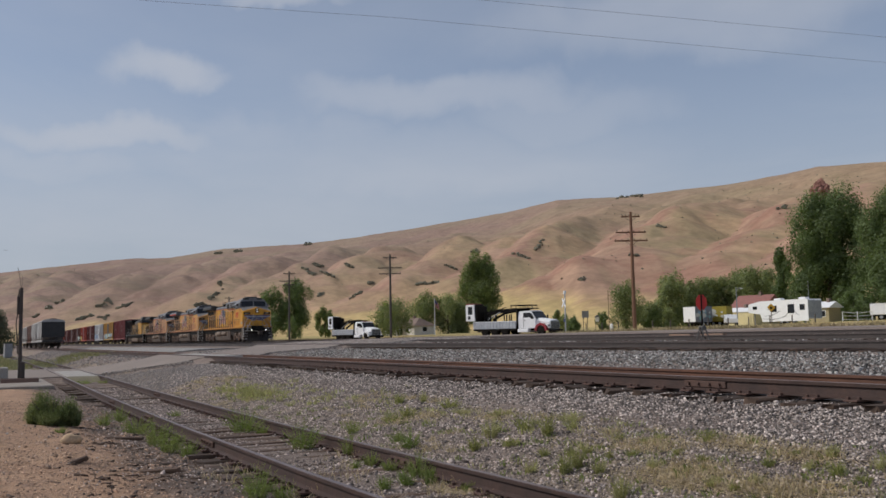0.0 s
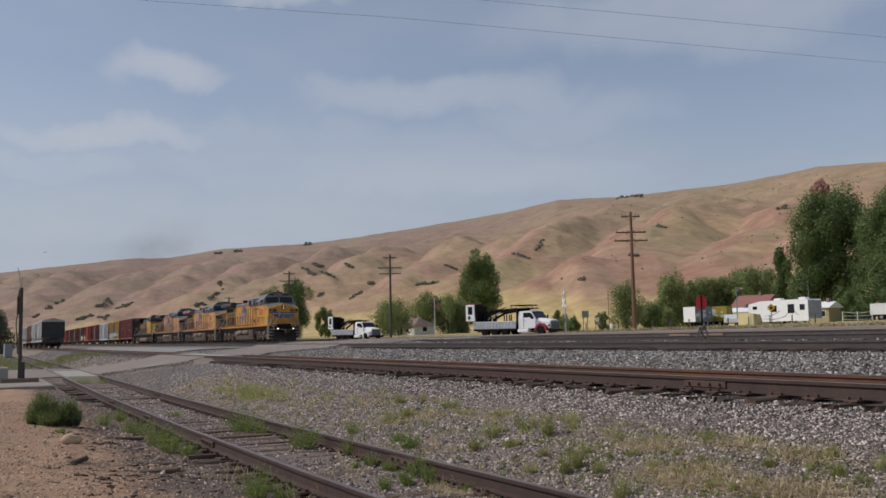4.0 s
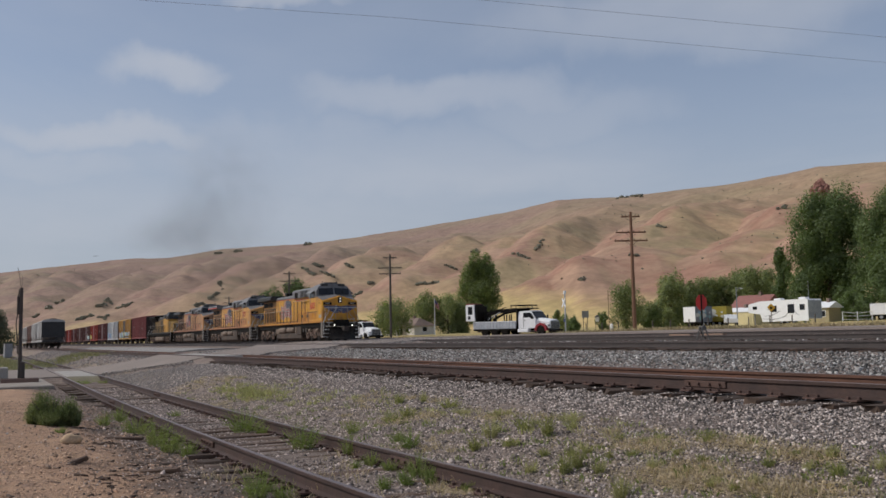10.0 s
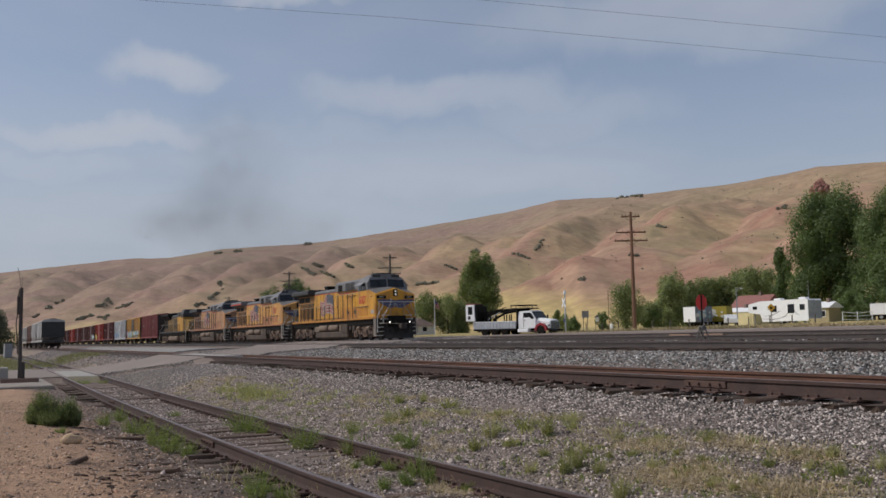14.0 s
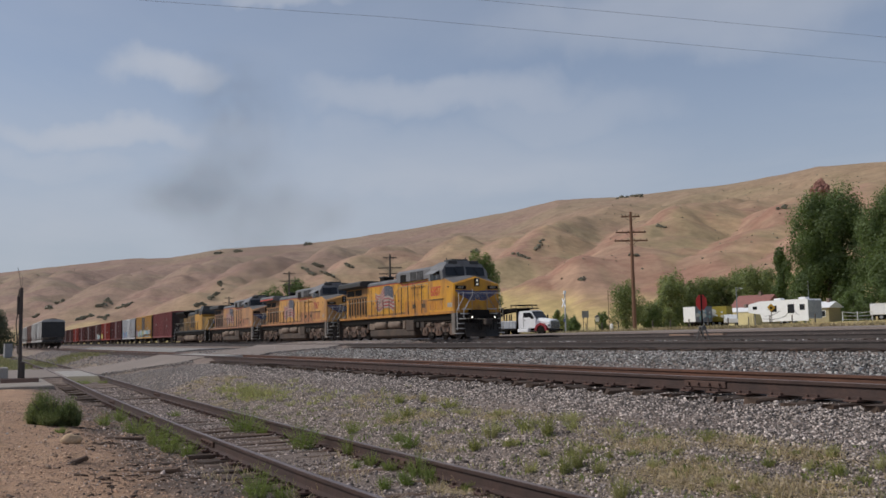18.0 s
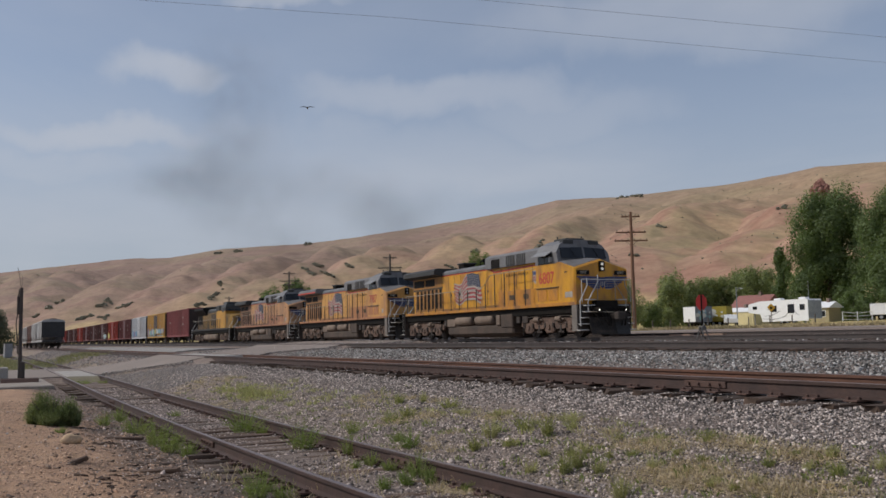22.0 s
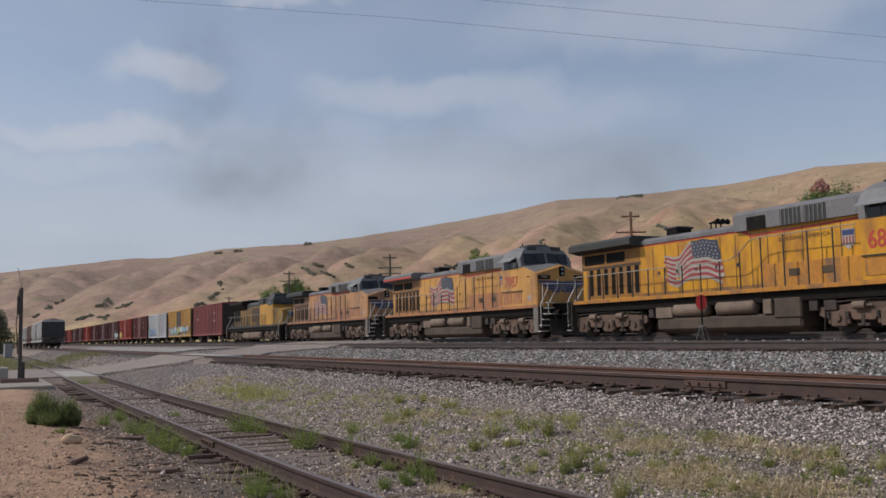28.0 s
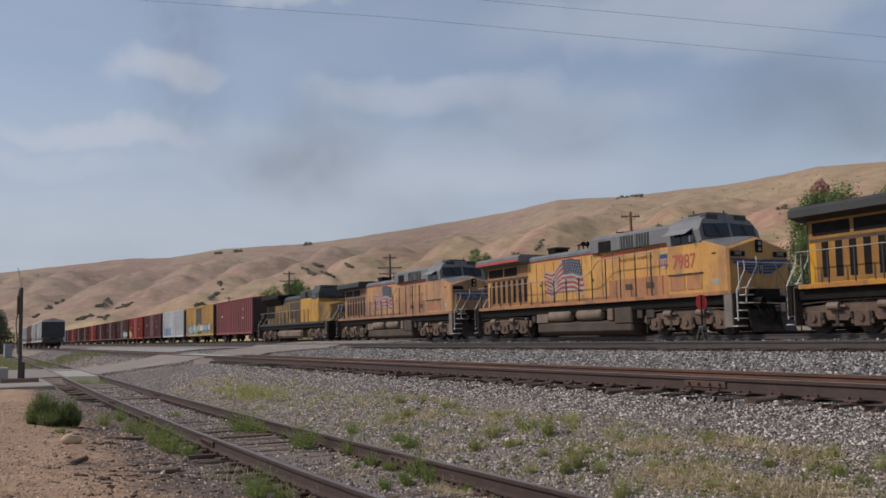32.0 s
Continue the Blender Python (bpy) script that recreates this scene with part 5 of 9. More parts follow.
def boxcar(m, paint, label, length=15.6, height=4.5, doors=1, graffiti=None, roof=None, door_paint=None, stretch=None):
    global CAR_WHEEL
    if CAR_WHEEL is None:
        CAR_WHEEL = wheelset_mesh(0.457)
    c = thing("boxcar", m, label, "freight car", "boxcars of the train")
    h = length / 2
    P = lambda n, bm, mt, lab="": part(n, bm, mt, c, lab)
    P("body", box(bm_new(), -h, h, -1.45, 1.45, 1.0, height - 0.12, 0.02), paint)
    P("roof", prism(bm_new(), [(-1.52, height - 0.14), (-1.52, height - 0.06), (0, height + 0.04), (1.52, height - 0.06), (1.52, height - 0.14)], 0, -h - 0.05, h + 0.05), roof or paint)
    for s in (-1, 1):
        y = s * 1.45
        n = int(length / 0.75)
        for k in range(n + 1):
            x = -h + 0.05 + k * (length - 0.1) / n
            if doors and abs(x) < 1.55:
                continue
            P("rib", box(bm_new(), x - 0.05, x + 0.05, min(y, y + s * 0.07), max(y, y + s * 0.07), 1.05, height - 0.15), paint)
        if doors:
            d = P("sliding_door", box(bm_new(), -1.5, 1.5, min(y, y + s * 0.09), max(y, y + s * 0.09), 1.1, height - 0.3, 0.01), door_paint or paint)
            for k in range(3):
                xx = -0.9 + k * 0.9
                part("lock_rod", box(bm_new(), xx - 0.025, xx + 0.025, min(y + s * 0.09, y + s * 0.13), max(y + s * 0.09, y + s * 0.13), 1.15, height - 0.35), GREY_STEEL, d)
            P("door_rail", box(bm_new(), -3.2, 3.2, min(y, y + s * 0.12), max(y, y + s * 0.12), height - 0.28, height - 0.2), paint)
        P("side_sill", box(bm_new(), -h, h, min(y - s * 0.1, y + s * 0.04), max(y - s * 0.1, y + s * 0.04), 0.85, 1.08, 0.01), paint)
    if graffiti:
        ga, gb = stretch or (-h + 0.5, h - 1.0)
        g = P("graffiti", box(bm_new(), ga, gb, -1.532, -1.53, 1.1, 1.2), graffiti[0], "painted graffiti band")
        rnd = random.Random(5)
        x = ga
        while x < gb:
            w = rnd.uniform(0.5, 1.3)
            zc, hh = rnd.uniform(1.55, 1.9), rnd.uniform(0.35, 0.65)
            pts = [(x + w / 2 + math.cos(a) * w * 0.62 * rnd.uniform(.7, 1.1), zc + math.sin(a) * hh * rnd.uniform(.7, 1.15)) for a in [i * math.pi / 5 for i in range(10)]]
            part("graffiti_patch", prism(bm_new(), pts, 1, -1.55 - rnd.uniform(0.0, 0.012), -1.535), rnd.choice(graffiti), g)
            x += w * 0.8
    for e in (-1, 1):
        P("end_wall", box(bm_new(), min(e * h, e * (h + 0.04)), max(e * h, e * (h + 0.04)), -1.4, 1.4, 1.05, height - 0.2, 0.01), CAR_END, "end wall dark with soot and painted shade")
        for k in range(3):
            z = 1.7 + k * 0.85
            P("end_rib", box(bm_new(), min(e * (h + 0.04), e * (h + 0.1)), max(e * (h + 0.04), e * (h + 0.1)), -1.3, 1.3, z - 0.06, z + 0.06), CAR_END)
    for mx, mz, mw in ((-h * 0.62, 2.75, 0.9), (h * 0.55, 2.4, 0.7), (h * 0.55, 3.3, 0.5)):
        P("marking", box(bm_new(), mx - mw / 2, mx + mw / 2, -1.545, -1.53, mz, mz + 0.2), FLAG_WHITE, "worn white stencilled marks")
    lad = bm_new()
    for e in (-1, 1):
        for s in (-1, 1):
            for k in range(7):
                z = 1.2 + k * 0.45
                box(lad, e * (h - 0.35) - 0.25, e * (h - 0.35) + 0.25, min(s * 1.53, s * 1.56), max(s * 1.53, s * 1.56), z, z + 0.03)
    P("grab_irons", lad, paint)
    for e in (-1, 1):
        P("coupler", box(bm_new(), min(e * h, e * (h + 0.85)), max(e * h, e * (h + 0.85)), -0.13, 0.13, 0.75, 1.02, 0.02), UNDER)
        car_truck(c, e * (h - 2.0))
    bm = box(bm_new(), -h, h, -0.25, 0.25, 0.7, 1.0, 0.02)
    box(bm, -1.2, 0.2, -1.2, -0.6, 0.45, 0.85, 0.03)
    P("centre_sill", bm, UNDER)
    return c


RED_A = car_paint("boxcar_maroon", (0.240, 0.066, 0.066), (0.198, 0.054, 0.054), (0.12, 0.05, 0.045))
YELLOW_B = car_paint("boxcar_yellow", (0.56, 0.34, 0.10), (0.48, 0.27, 0.08), (0.30, 0.17, 0.08))
WHITE_C = car_paint("boxcar_white", (0.55, 0.56, 0.57), (0.47, 0.47, 0.48), (0.32, 0.27, 0.25), (0.55, 0.75))
RED_D = car_paint("boxcar_dark_red", (0.17, 0.05, 0.045), (0.13, 0.04, 0.04), (0.09, 0.045, 0.04))
RED_E = car_paint("boxcar_bright_red", (0.36, 0.055, 0.035), (0.30, 0.05, 0.035), (0.18, 0.05, 0.04))
BROWN_F = car_paint("boxcar_brown", (0.15, 0.06, 0.05), (0.12, 0.05, 0.045), (0.08, 0.045, 0.04))
BLUE_G = car_paint("boxcar_pale_blue", (0.42, 0.47, 0.52), (0.36, 0.40, 0.45), (0.3, 0.27, 0.25))
GRAF = [plain("spray_blue", (0.16, 0.30, 0.42)), plain("spray_teal", (0.20, 0.38, 0.40)), plain("spray_pale", (0.50, 0.52, 0.50)), plain("spray_yellow", (0.50, 0.42, 0.10)), plain("spray_purple", (0.20, 0.16, 0.28))]

# offsets behind the first engine's nose corner, at t = 0
NOSE = [(0, -95.05), (3, -88.15), (6, -80.45), (9, -72.75), (12, -64.65), (14, -58.95), (17, -50.15), (20, -41.12),
        (23, -31.95), (25, -25.8), (28, -16.35), (29, -13.02), (30, -9.72), (31, -6.47), (32, -3.28)]
on_main = lambda x: pose(x, Y_D, Z_D)
x_start = NOSE[0][1]
engine1, wheels1 = ge_loco(on_main(x_start - 9.0), "6807", YEL, "yellow and grey diesel locomotive with flag emblem and lit ditch lights", LDARK, 0, True, True)
engine2, wheels2 = ge_loco(on_main(x_start - 31.0), "7987", YEL_FADED, "faded yellow and grey diesel locomotive with flag emblem", LGREY, 0)
engine3, wheels3 = ge_loco(on_main(x_start - 53.2), "", YEL_SALMON, "chalky faded orange-yellow diesel locomotive with dark radiators", LDARK, 0)
engine4, wheels4 = emd_loco(on_main(x_start - 75.4), "grimy yellow and black diesel locomotive with sooty radiators")
CONSIST = [(RED_A, "maroon ribbed boxcar with white marks", None), (YELLOW_B, "yellow boxcar with blue graffiti along its foot", GRAF), (WHITE_C, "dirty white boxcar with dull graffiti along its foot", [GRAF[4], GRAF[0]]),
           (RED_D, "dark red boxcar with ribbed sides", None), (RED_E, "bright red boxcar with yellow graffiti", GRAF[3:4]), (BROWN_F, "brown boxcar with pale graffiti", GRAF[1:3]),
           (BROWN_F, "brown boxcar with ribbed sides", None), (RED_D, "dark red boxcar with ribbed sides", None), (RED_E, "bright red boxcar with ribbed sides", None), (BROWN_F, "brown boxcar with ribbed sides", None), (BROWN_F, "brown boxcar with ribbed sides", None),
           (RED_E, "bright red boxcar with ribbed sides", None), (RED_D, "dark red boxcar with ribbed sides", None), (BLUE_G, "pale blue-grey boxcar in a train", None), (RED_D, "dark red boxcar with ribbed sides", None), (BROWN_F, "brown boxcar with ribbed sides", None),
           (RED_D, "dark red boxcar with ribbed sides", None), (BROWN_F, "brown boxcar with ribbed sides", None)]
cars = []
for k, (p_, lab, gr) in enumerate(CONSIST):
    off = -87.2 - 8.7 - 17.55 * k
    cars.append((boxcar(on_main(x_start + off), p_, lab, graffiti=gr, height=4.55 if k != 2 else 4.5, doors=k != 0, door_paint=DOOR_DARK if k == 1 else None,
                        stretch={4: (-6.9, -4.6), 5: (2.6, 6.4), 2: (-6.8, -1.5)}.get(k)), off))
engines = [(engine1, wheels1, -9.0), (engine2, wheels2, -31.0), (engine3, wheels3, -53.2), (engine4, wheels4, -75.4)]
TRAIN_WHEELS = list(CAR_WHEELS)

# ---- stones, weeds and small things near the camera ----
def stone_shapes(n, seed, kind):
    """Angular stones: jittered blocks (12 triangles) or splinters (8 triangles)."""
    rng = np.random.default_rng(seed)
    bm = bmesh.new()
    if kind == "block":
        bmesh.ops.create_cube(bm, size=1.45)
    else:
        bmesh.ops.create_icosphere(bm, subdivisions=1, radius=1.0)
    bmesh.ops.triangulate(bm, faces=bm.faces)
    v = np.array([p.co for p in bm.verts]); f = np.array([[q.index for q in p.verts] for p in bm.faces]); bm.free()
    if kind == "splinter":
        v = np.array([(1, 0, 0), (-1, 0, 0), (0, 1, 0), (0, -1, 0), (0, 0, 1), (0, 0, -1)], float)
        f = np.array([(0, 2, 4), (2, 1, 4), (1, 3, 4), (3, 0, 4), (2, 0, 5), (1, 2, 5), (3, 1, 5), (0, 3, 5)])
    return [(v + rng.uniform(-0.34, 0.34, v.shape)) * rng.uniform(0.6, 1.25, (1, 3)) for _ in range(n)], f


BLOCKS, SPLINTERS = stone_shapes(24, 4, "block"), stone_shapes(24, 6, "splinter")


def scatter_stones(name, label, material, x, y, r, seed, lift=0.2, shapes=None, up=0.0):
    """One heap of loose stones at the given places."""
    shp, shp_f = shapes or BLOCKS
    rng = np.random.default_rng(seed)
    n = len(x)
    z = ground_z(x, y) + up
    ang = rng.uniform(0, 2 * math.pi, n)
    tilt = rng.uniform(-1.5, 1.5, n)
    vs = np.stack([shp[k] for k in rng.integers(0, len(shp), n)])
    ct, st = np.cos(tilt)[:, None], np.sin(tilt)[:, None]
    vx, vy, vz = vs[..., 0], vs[..., 1] * ct - vs[..., 2] * st, vs[..., 1] * st + vs[..., 2] * ct
    ca, sa = np.cos(ang)[:, None], np.sin(ang)[:, None]
    vx, vy = vx * ca - vy * sa, vx * sa + vy * ca
    rr = r[:, None]
    v = np.stack([vx * rr + x[:, None], vy * rr + y[:, None], vz * rr * 0.85 + (z + r * lift)[:, None]], axis=-1).reshape(-1, 3)
    f = (shp_f[None] + np.arange(n)[:, None, None] * len(shp[0])).reshape(-1, 3)
    return solo(name, raw(name, v, f, material), None, label, "stones", kind="stuff")


def zone(rng, n, x0, x1, y0, y1, lean=1.0):
    """Places in a strip, denser towards x1 (the near end)."""
    t = rng.uniform(0, 1, n) ** lean
    return x1 + (x0 - x1) * t, rng.uniform(y0, y1, n)


def build_stones():
    rng = np.random.default_rng(11)
    x, y = zone(rng, 104000, -36, -3.5, 5.9, 8.3, 1.7)
    k = rng.uniform(0, 1, len(x)) < np.clip((y - 6.25) / 0.9 + 0.15 * np.sin(x * 1.7) + 0.3 * (fbm(x * 0.7, y * 0.7, 91, 3) - 0.5), 0.10, 1)
    x, y = x[k], y[k]
    scatter_stones("ballast_shoulder", "coarse pale grey ballast on the track shoulder", STONE, x, y, rng.lognormal(-4.38, 0.3, len(x)), 1, 0.15, SPLINTERS)
    # stones packed between the tie ends, and a few lying on them
    x, y = zone(rng, 30000, -34, -3.5, 7.35, 8.5, 1.6)
    gap = np.abs(x[:, None] - np.array(TIE_X["track_second"])[None, :]).min(axis=1)
    full = 0.5 + 0.9 * (fbm(x * 0.8, y * 0.8, 57, 3) - 0.3)
    top = (Z_B - 0.215 - ground_z(x, y)) * np.interp(y, [7.35, 7.75, 8.5], [0.0, 0.9, 1.0])
    k = (gap > 0.12) | ((rng.uniform(0, 1, len(x)) < 0.10 * full) & (y < 8.1))
    x, y, top = x[k], y[k], top[k] * np.where(gap[k] > 0.12, rng.uniform(0.0, 0.75, k.sum()) * np.clip(full[k], 0.2, 1), np.where(y[k] > 7.95, 1.3, 0.0))
    scatter_stones("ballast_tie_ends", "pale ballast packed between tie ends", STONE, x, y, rng.lognormal(-4.2, 0.25, len(x)), 8, 0.3, SPLINTERS, top)
    x, y = zone(rng, 11000, -34, -4.5, 8.3, 10.5, 1.5)
    scatter_stones("ballast_between_rails", "dusty ballast between the brown rails", STONE, x, y, rng.lognormal(-3.8, 0.25, len(x)), 2, 0.0, SPLINTERS)
    x, y = zone(rng, 40000, -66, -9, 10.4, 18.2, 1.5)
    scatter_stones("ballast_bank", "clean grey crushed-stone ballast bank", STONE_FAR, x, y, rng.lognormal(-3.74, 0.27, len(x)), 3, 0.3, SPLINTERS)
    x, y = zone(rng, 5000, -70, -14, 21.0, 33, 1.3)
    scatter_stones("ballast_yard", "grey ballast between the far tracks", STONE_FAR, x, y, rng.lognormal(-3.0, 0.25, len(x)), 4, 0.2, SPLINTERS)
    x, y = zone(rng, 68000, -36, -3.5, 1.9, 6.4, 1.45)
    k = fbm(x * 0.8, y * 0.8, 40, 3) + rng.uniform(-.2, .2, len(x)) > np.where(np.abs(y - 3.8) < 1.4, 0.26, 0.24)
    k &= (y > 3.15) | (rng.uniform(0, 1, len(x)) < 0.2)
    x, y = x[k], y[k]
    scatter_stones("siding_gravel", "fine dark gravel along the old siding", STONE_SMALL, x, y, rng.lognormal(-4.38, 0.42, len(x)), 5, 0.1, SPLINTERS)
    x, y = zone(rng, 45000, -24, -3.5, 4.9, 6.7, 1.8)
    scatter_stones("verge_gravel", "fine pale gravel strewn along the verge", STONE, x, y, rng.lognormal(-4.75, 0.35, len(x)), 9, 0.2, SPLINTERS)
    x, y = rng.uniform(-47, -30, 26000), rng.uniform(4.8, 8.3, 26000)
    k = x > np.interp(y, [4.8, 6.4, 7.4, 8.3], [-46.0, -40.4, -37.2, -34.6]) + rng.normal(0, 0.3, len(x))
    x, y = x[k], y[k]
    scatter_stones("crossing_gravel", "grey gravel beside the road crossing", STONE_DULL, x, y, rng.lognormal(-4.0, 0.3, len(x)), 12, 0.05, SPLINTERS)
    y = rng.uniform(4.7, 34, 16000)
    x = np.where(rng.uniform(0, 1, len(y)) < 0.6, np.interp(y, NEAR_Y, NEAR_X) + np.abs(rng.normal(0, 0.45, len(y))) - 0.12, np.interp(y, FAR_Y, FAR_X) - np.abs(rng.normal(0, 0.45, len(y))) + 0.12)
    k = (np.abs(y - Y_B) > 1.4) & (np.abs(y - Y_C) > 1.4) & (np.abs(y - Y_D) > 1.6) & (np.abs(y - Y_E) > 1.6)
    x, y = x[k], y[k]
    scatter_stones("road_edge_gravel", "loose gravel along the worn road edges", STONE_DULL, x, y, rng.lognormal(-3.7, 0.35, len(x)), 15, 0.7, SPLINTERS)
    x, y = rng.uniform(-130, -50, 13000), rng.uniform(1.0, 12.0, 13000)
    k = x < np.interp(y, [1.0, 5.0, 6.4, 8.6, 12.0], [-63, -62, -54, -51, -58])
    x, y = x[k], y[k]
    scatter_stones("yard_gravel", "dusty brown-grey gravel beyond the crossing", STONE_DULL, x, y, rng.lognormal(-3.1, 0.35, len(x)), 13, 0.1, SPLINTERS)
    x, y = zone(rng, 17000, -28, -8, -2.5, 2.6, 1.4)
    scatter_stones("dirt_pebbles", "small brown pebbles on bare earth", PEBBLE, x, y, rng.lognormal(-4.95, 0.5, len(x)), 6, 0.1, SPLINTERS)
    x, y = zone(rng, 46000, -26, -7.5, -2.5, 2.7, 1.5)
    k = fbm(x * 0.9, y * 1.3, 23, 4) + rng.uniform(-.15, .15, len(x)) > 0.45
    x, y = x[k], y[k]
    scatter_stones("dirt_crumbs", "fine crumbs of dry brown earth", CRUMB, x, y, rng.lognormal(-5.0, 0.45, len(x)), 16, 0.0, BLOCKS)
    x, y = zone(rng, 5200, -24, -7.5, -0.5, 2.8, 1.4)
    k = rng.uniform(0, 1, len(x)) < np.clip((y - 0.2) / 2.2, 0.08, 1)
    x, y = x[k], y[k]
    scatter_stones("dirt_chips", "pale stone chips strewn on brown earth", STONE, x, y, rng.lognormal(-4.7, 0.4, len(x)), 17, 0.3, SPLINTERS)


CRUMB = mat("earth_crumb", (0.45, 0.295, 0.20), (0.34, 0.225, 0.16), rough=0.97, scale=2, fine=30, island=0.5, skew=1.2)
PEBBLE = mat("earth_pebble", (0.44, 0.31, 0.225), (0.35, 0.25, 0.19), rough=0.95, island=0.6, skew=1.6)
WEED = mat("weed_green", (0.175, 0.225, 0.07), (0.24, 0.262, 0.10), rough=0.8, scale=2, fine=12, island=0.35, bump=0, leaf=0.35)
WEED_OLIVE = mat("weed_olive", (0.255, 0.265, 0.11), (0.32, 0.295, 0.145), rough=0.8, scale=2, fine=12, island=0.35, bump=0, leaf=0.35)
WEED_DARK = mat("shrub_green", (0.14, 0.175, 0.075), (0.19, 0.21, 0.10), rough=0.8, scale=3, fine=12, island=0.4, bump=0, leaf=0.35)
WEED_YELLOW = mat("weed_yellow", (0.36, 0.36, 0.175), (0.42, 0.375, 0.22), rough=0.85, scale=2, fine=12, island=0.3, bump=0, leaf=0.3)
STRAW = mat("dry_grass", (0.53, 0.425, 0.30), (0.43, 0.345, 0.245), rough=0.9, scale=2, fine=12, island=0.3, bump=0, leaf=0.25)


def blades(cx, cy, cz, spread, height, count, rng, width=0.006, lean=0.6):
    """Bent grass blades round one root: two quads each."""
    a = rng.uniform(0, 2 * math.pi, count)
    d = spread * np.sqrt(rng.uniform(0, 1, count))
    bx, by = cx + d * np.cos(a), cy + d * np.sin(a)
    h = height * rng.uniform(0.45, 1.1, count)
    la = a + rng.normal(0, 0.8, count)
    lx, ly = np.cos(la) * lean * rng.uniform(0.1, 1, count), np.sin(la) * lean * rng.uniform(0.1, 1, count)
    wa = rng.uniform(0, math.pi, count)
    wx, wy = np.cos(wa) * width, np.sin(wa) * width
    v = np.zeros((count, 6, 3))
    for i, (t, w) in enumerate(((0, 1.0), (0.55, 0.85), (1.0, 0.15))):
        px, py, pz = bx + lx * h * t * t, by + ly * h * t * t, cz + h * t * (1 - 0.25 * t * np.hypot(lx, ly))
        v[:, i * 2] = np.stack([px - wx * w, py - wy * w, pz], -1)
        v[:, i * 2 + 1] = np.stack([px + wx * w, py + wy * w, pz], -1)
    return v


BLADE_F = np.array([[0, 1, 3, 2], [2, 3, 5, 4]])


def tufts(name, label, material, spots, seed, kind="stuff", category="weeds"):
    rng = np.random.default_rng(seed)
    vs = [blades(x, y, float(ground_z(x, y)) - 0.01, s, h, c, rng, w, l) for x, y, s, h, c, w, l in spots]
    n = sum(len(v) for v in vs)
    v = np.concatenate(vs).reshape(-1, 3)
    f = (BLADE_F[None] + np.arange(n)[:, None, None] * 6).reshape(-1, 4)
    return solo(name, raw(name, v, f, material), None, label, category, kind=kind)


# weeds: place, height, width
WEEDS_SIDING = [(-18.54, 2.11, 0.34, 0.32), (-19.90, 2.57, 0.39, 0.31), (-16.90, 2.44, 0.40, 0.54), (-14.69, 2.43, 0.50, 0.38), (-13.89, 2.49, 0.42, 0.43), (-13.44, 2.65, 0.32, 0.30), (-16.20, 4.15, 0.53, 0.66),
    (-15.71, 4.34, 0.22, 0.30), (-13.14, 4.22, 0.47, 0.51), (-9.57, 2.58, 0.39, 0.38), (-9.37, 2.79, 0.25, 0.25), (-16.06, 1.18, 0.13, 0.18), (-20.75, 3.81, 0.18, 0.26), (-40.18, 3.81, 0.22, 0.74),
    (-40.00, 4.54, 0.20, 0.74), (-13.85, 5.27, 0.25, 0.25), (-12.08, 4.55, 0.33, 0.29), (-10.99, 4.42, 0.23, 0.20), (-10.41, 4.42, 0.19, 0.21), (-10.91, 4.18, 0.14, 0.16), (-12.22, 5.33, 0.18, 0.20),
    (-11.60, 5.23, 0.33, 0.28)]
WEEDS_VERGE = [(-9.72, 4.51, 0.34, 0.33), (-9.37, 4.18, 0.23, 0.23), (-9.23, 3.86, 0.20, 0.16), (-9.23, 4.40, 0.25, 0.14), (-8.68, 4.58, 0.13, 0.16), (-14.73, 6.46, 0.22, 0.22), (-14.18, 6.66, 0.21, 0.15),
    (-13.55, 6.07, 0.24, 0.29), (-13.05, 6.57, 0.18, 0.36), (-12.40, 6.47, 0.15, 0.34), (-11.52, 6.55, 0.13, 0.28), (-10.23, 5.49, 0.24, 0.19), (-10.50, 5.88, 0.34, 0.24), (-10.24, 6.23, 0.26, 0.31),
    (-9.61, 6.15, 0.36, 0.20), (-9.81, 6.63, 0.20, 0.30), (-9.01, 5.71, 0.14, 0.14), (-8.62, 5.82, 0.14, 0.14), (-8.65, 5.32, 0.16, 0.16), (-8.13, 5.41, 0.28, 0.16), (-8.16, 5.58, 0.30, 0.16),
    (-8.49, 5.95, 0.13, 0.13), (-13.72, 5.84, 0.16, 0.33), (-9.83, 5.77, 0.15, 0.21)]
WEEDS_VERGE_NEAR = [(-9.54, 6.46, 0.18, 0.18), (-8.46, 6.35, 0.10, 0.13), (-7.96, 6.38, 0.08, 0.19), (-7.92, 6.51, 0.10, 0.13), (-7.29, 6.59, 0.16, 0.16), (-7.82, 6.03, 0.09, 0.15), (-7.28, 5.88, 0.15, 0.17),
    (-8.02, 5.90, 0.10, 0.10), (-6.92, 6.14, 0.11, 0.13), (-6.34, 5.75, 0.14, 0.14), (-6.16, 6.23, 0.12, 0.12), (-6.13, 6.53, 0.07, 0.08), (-5.75, 6.56, 0.19, 0.12), (-5.45, 6.25, 0.16, 0.16),
    (-5.17, 6.23, 0.09, 0.12), (-5.19, 6.48, 0.16, 0.15), (-7.00, 5.25, 0.23, 0.23), (-6.04, 5.71, 0.11, 0.11), (-5.98, 5.91, 0.10, 0.12), (-7.34, 6.22, 0.08, 0.12), (-7.72, 5.54, 0.18, 0.14),
    (-5.76, 6.30, 0.09, 0.12)]
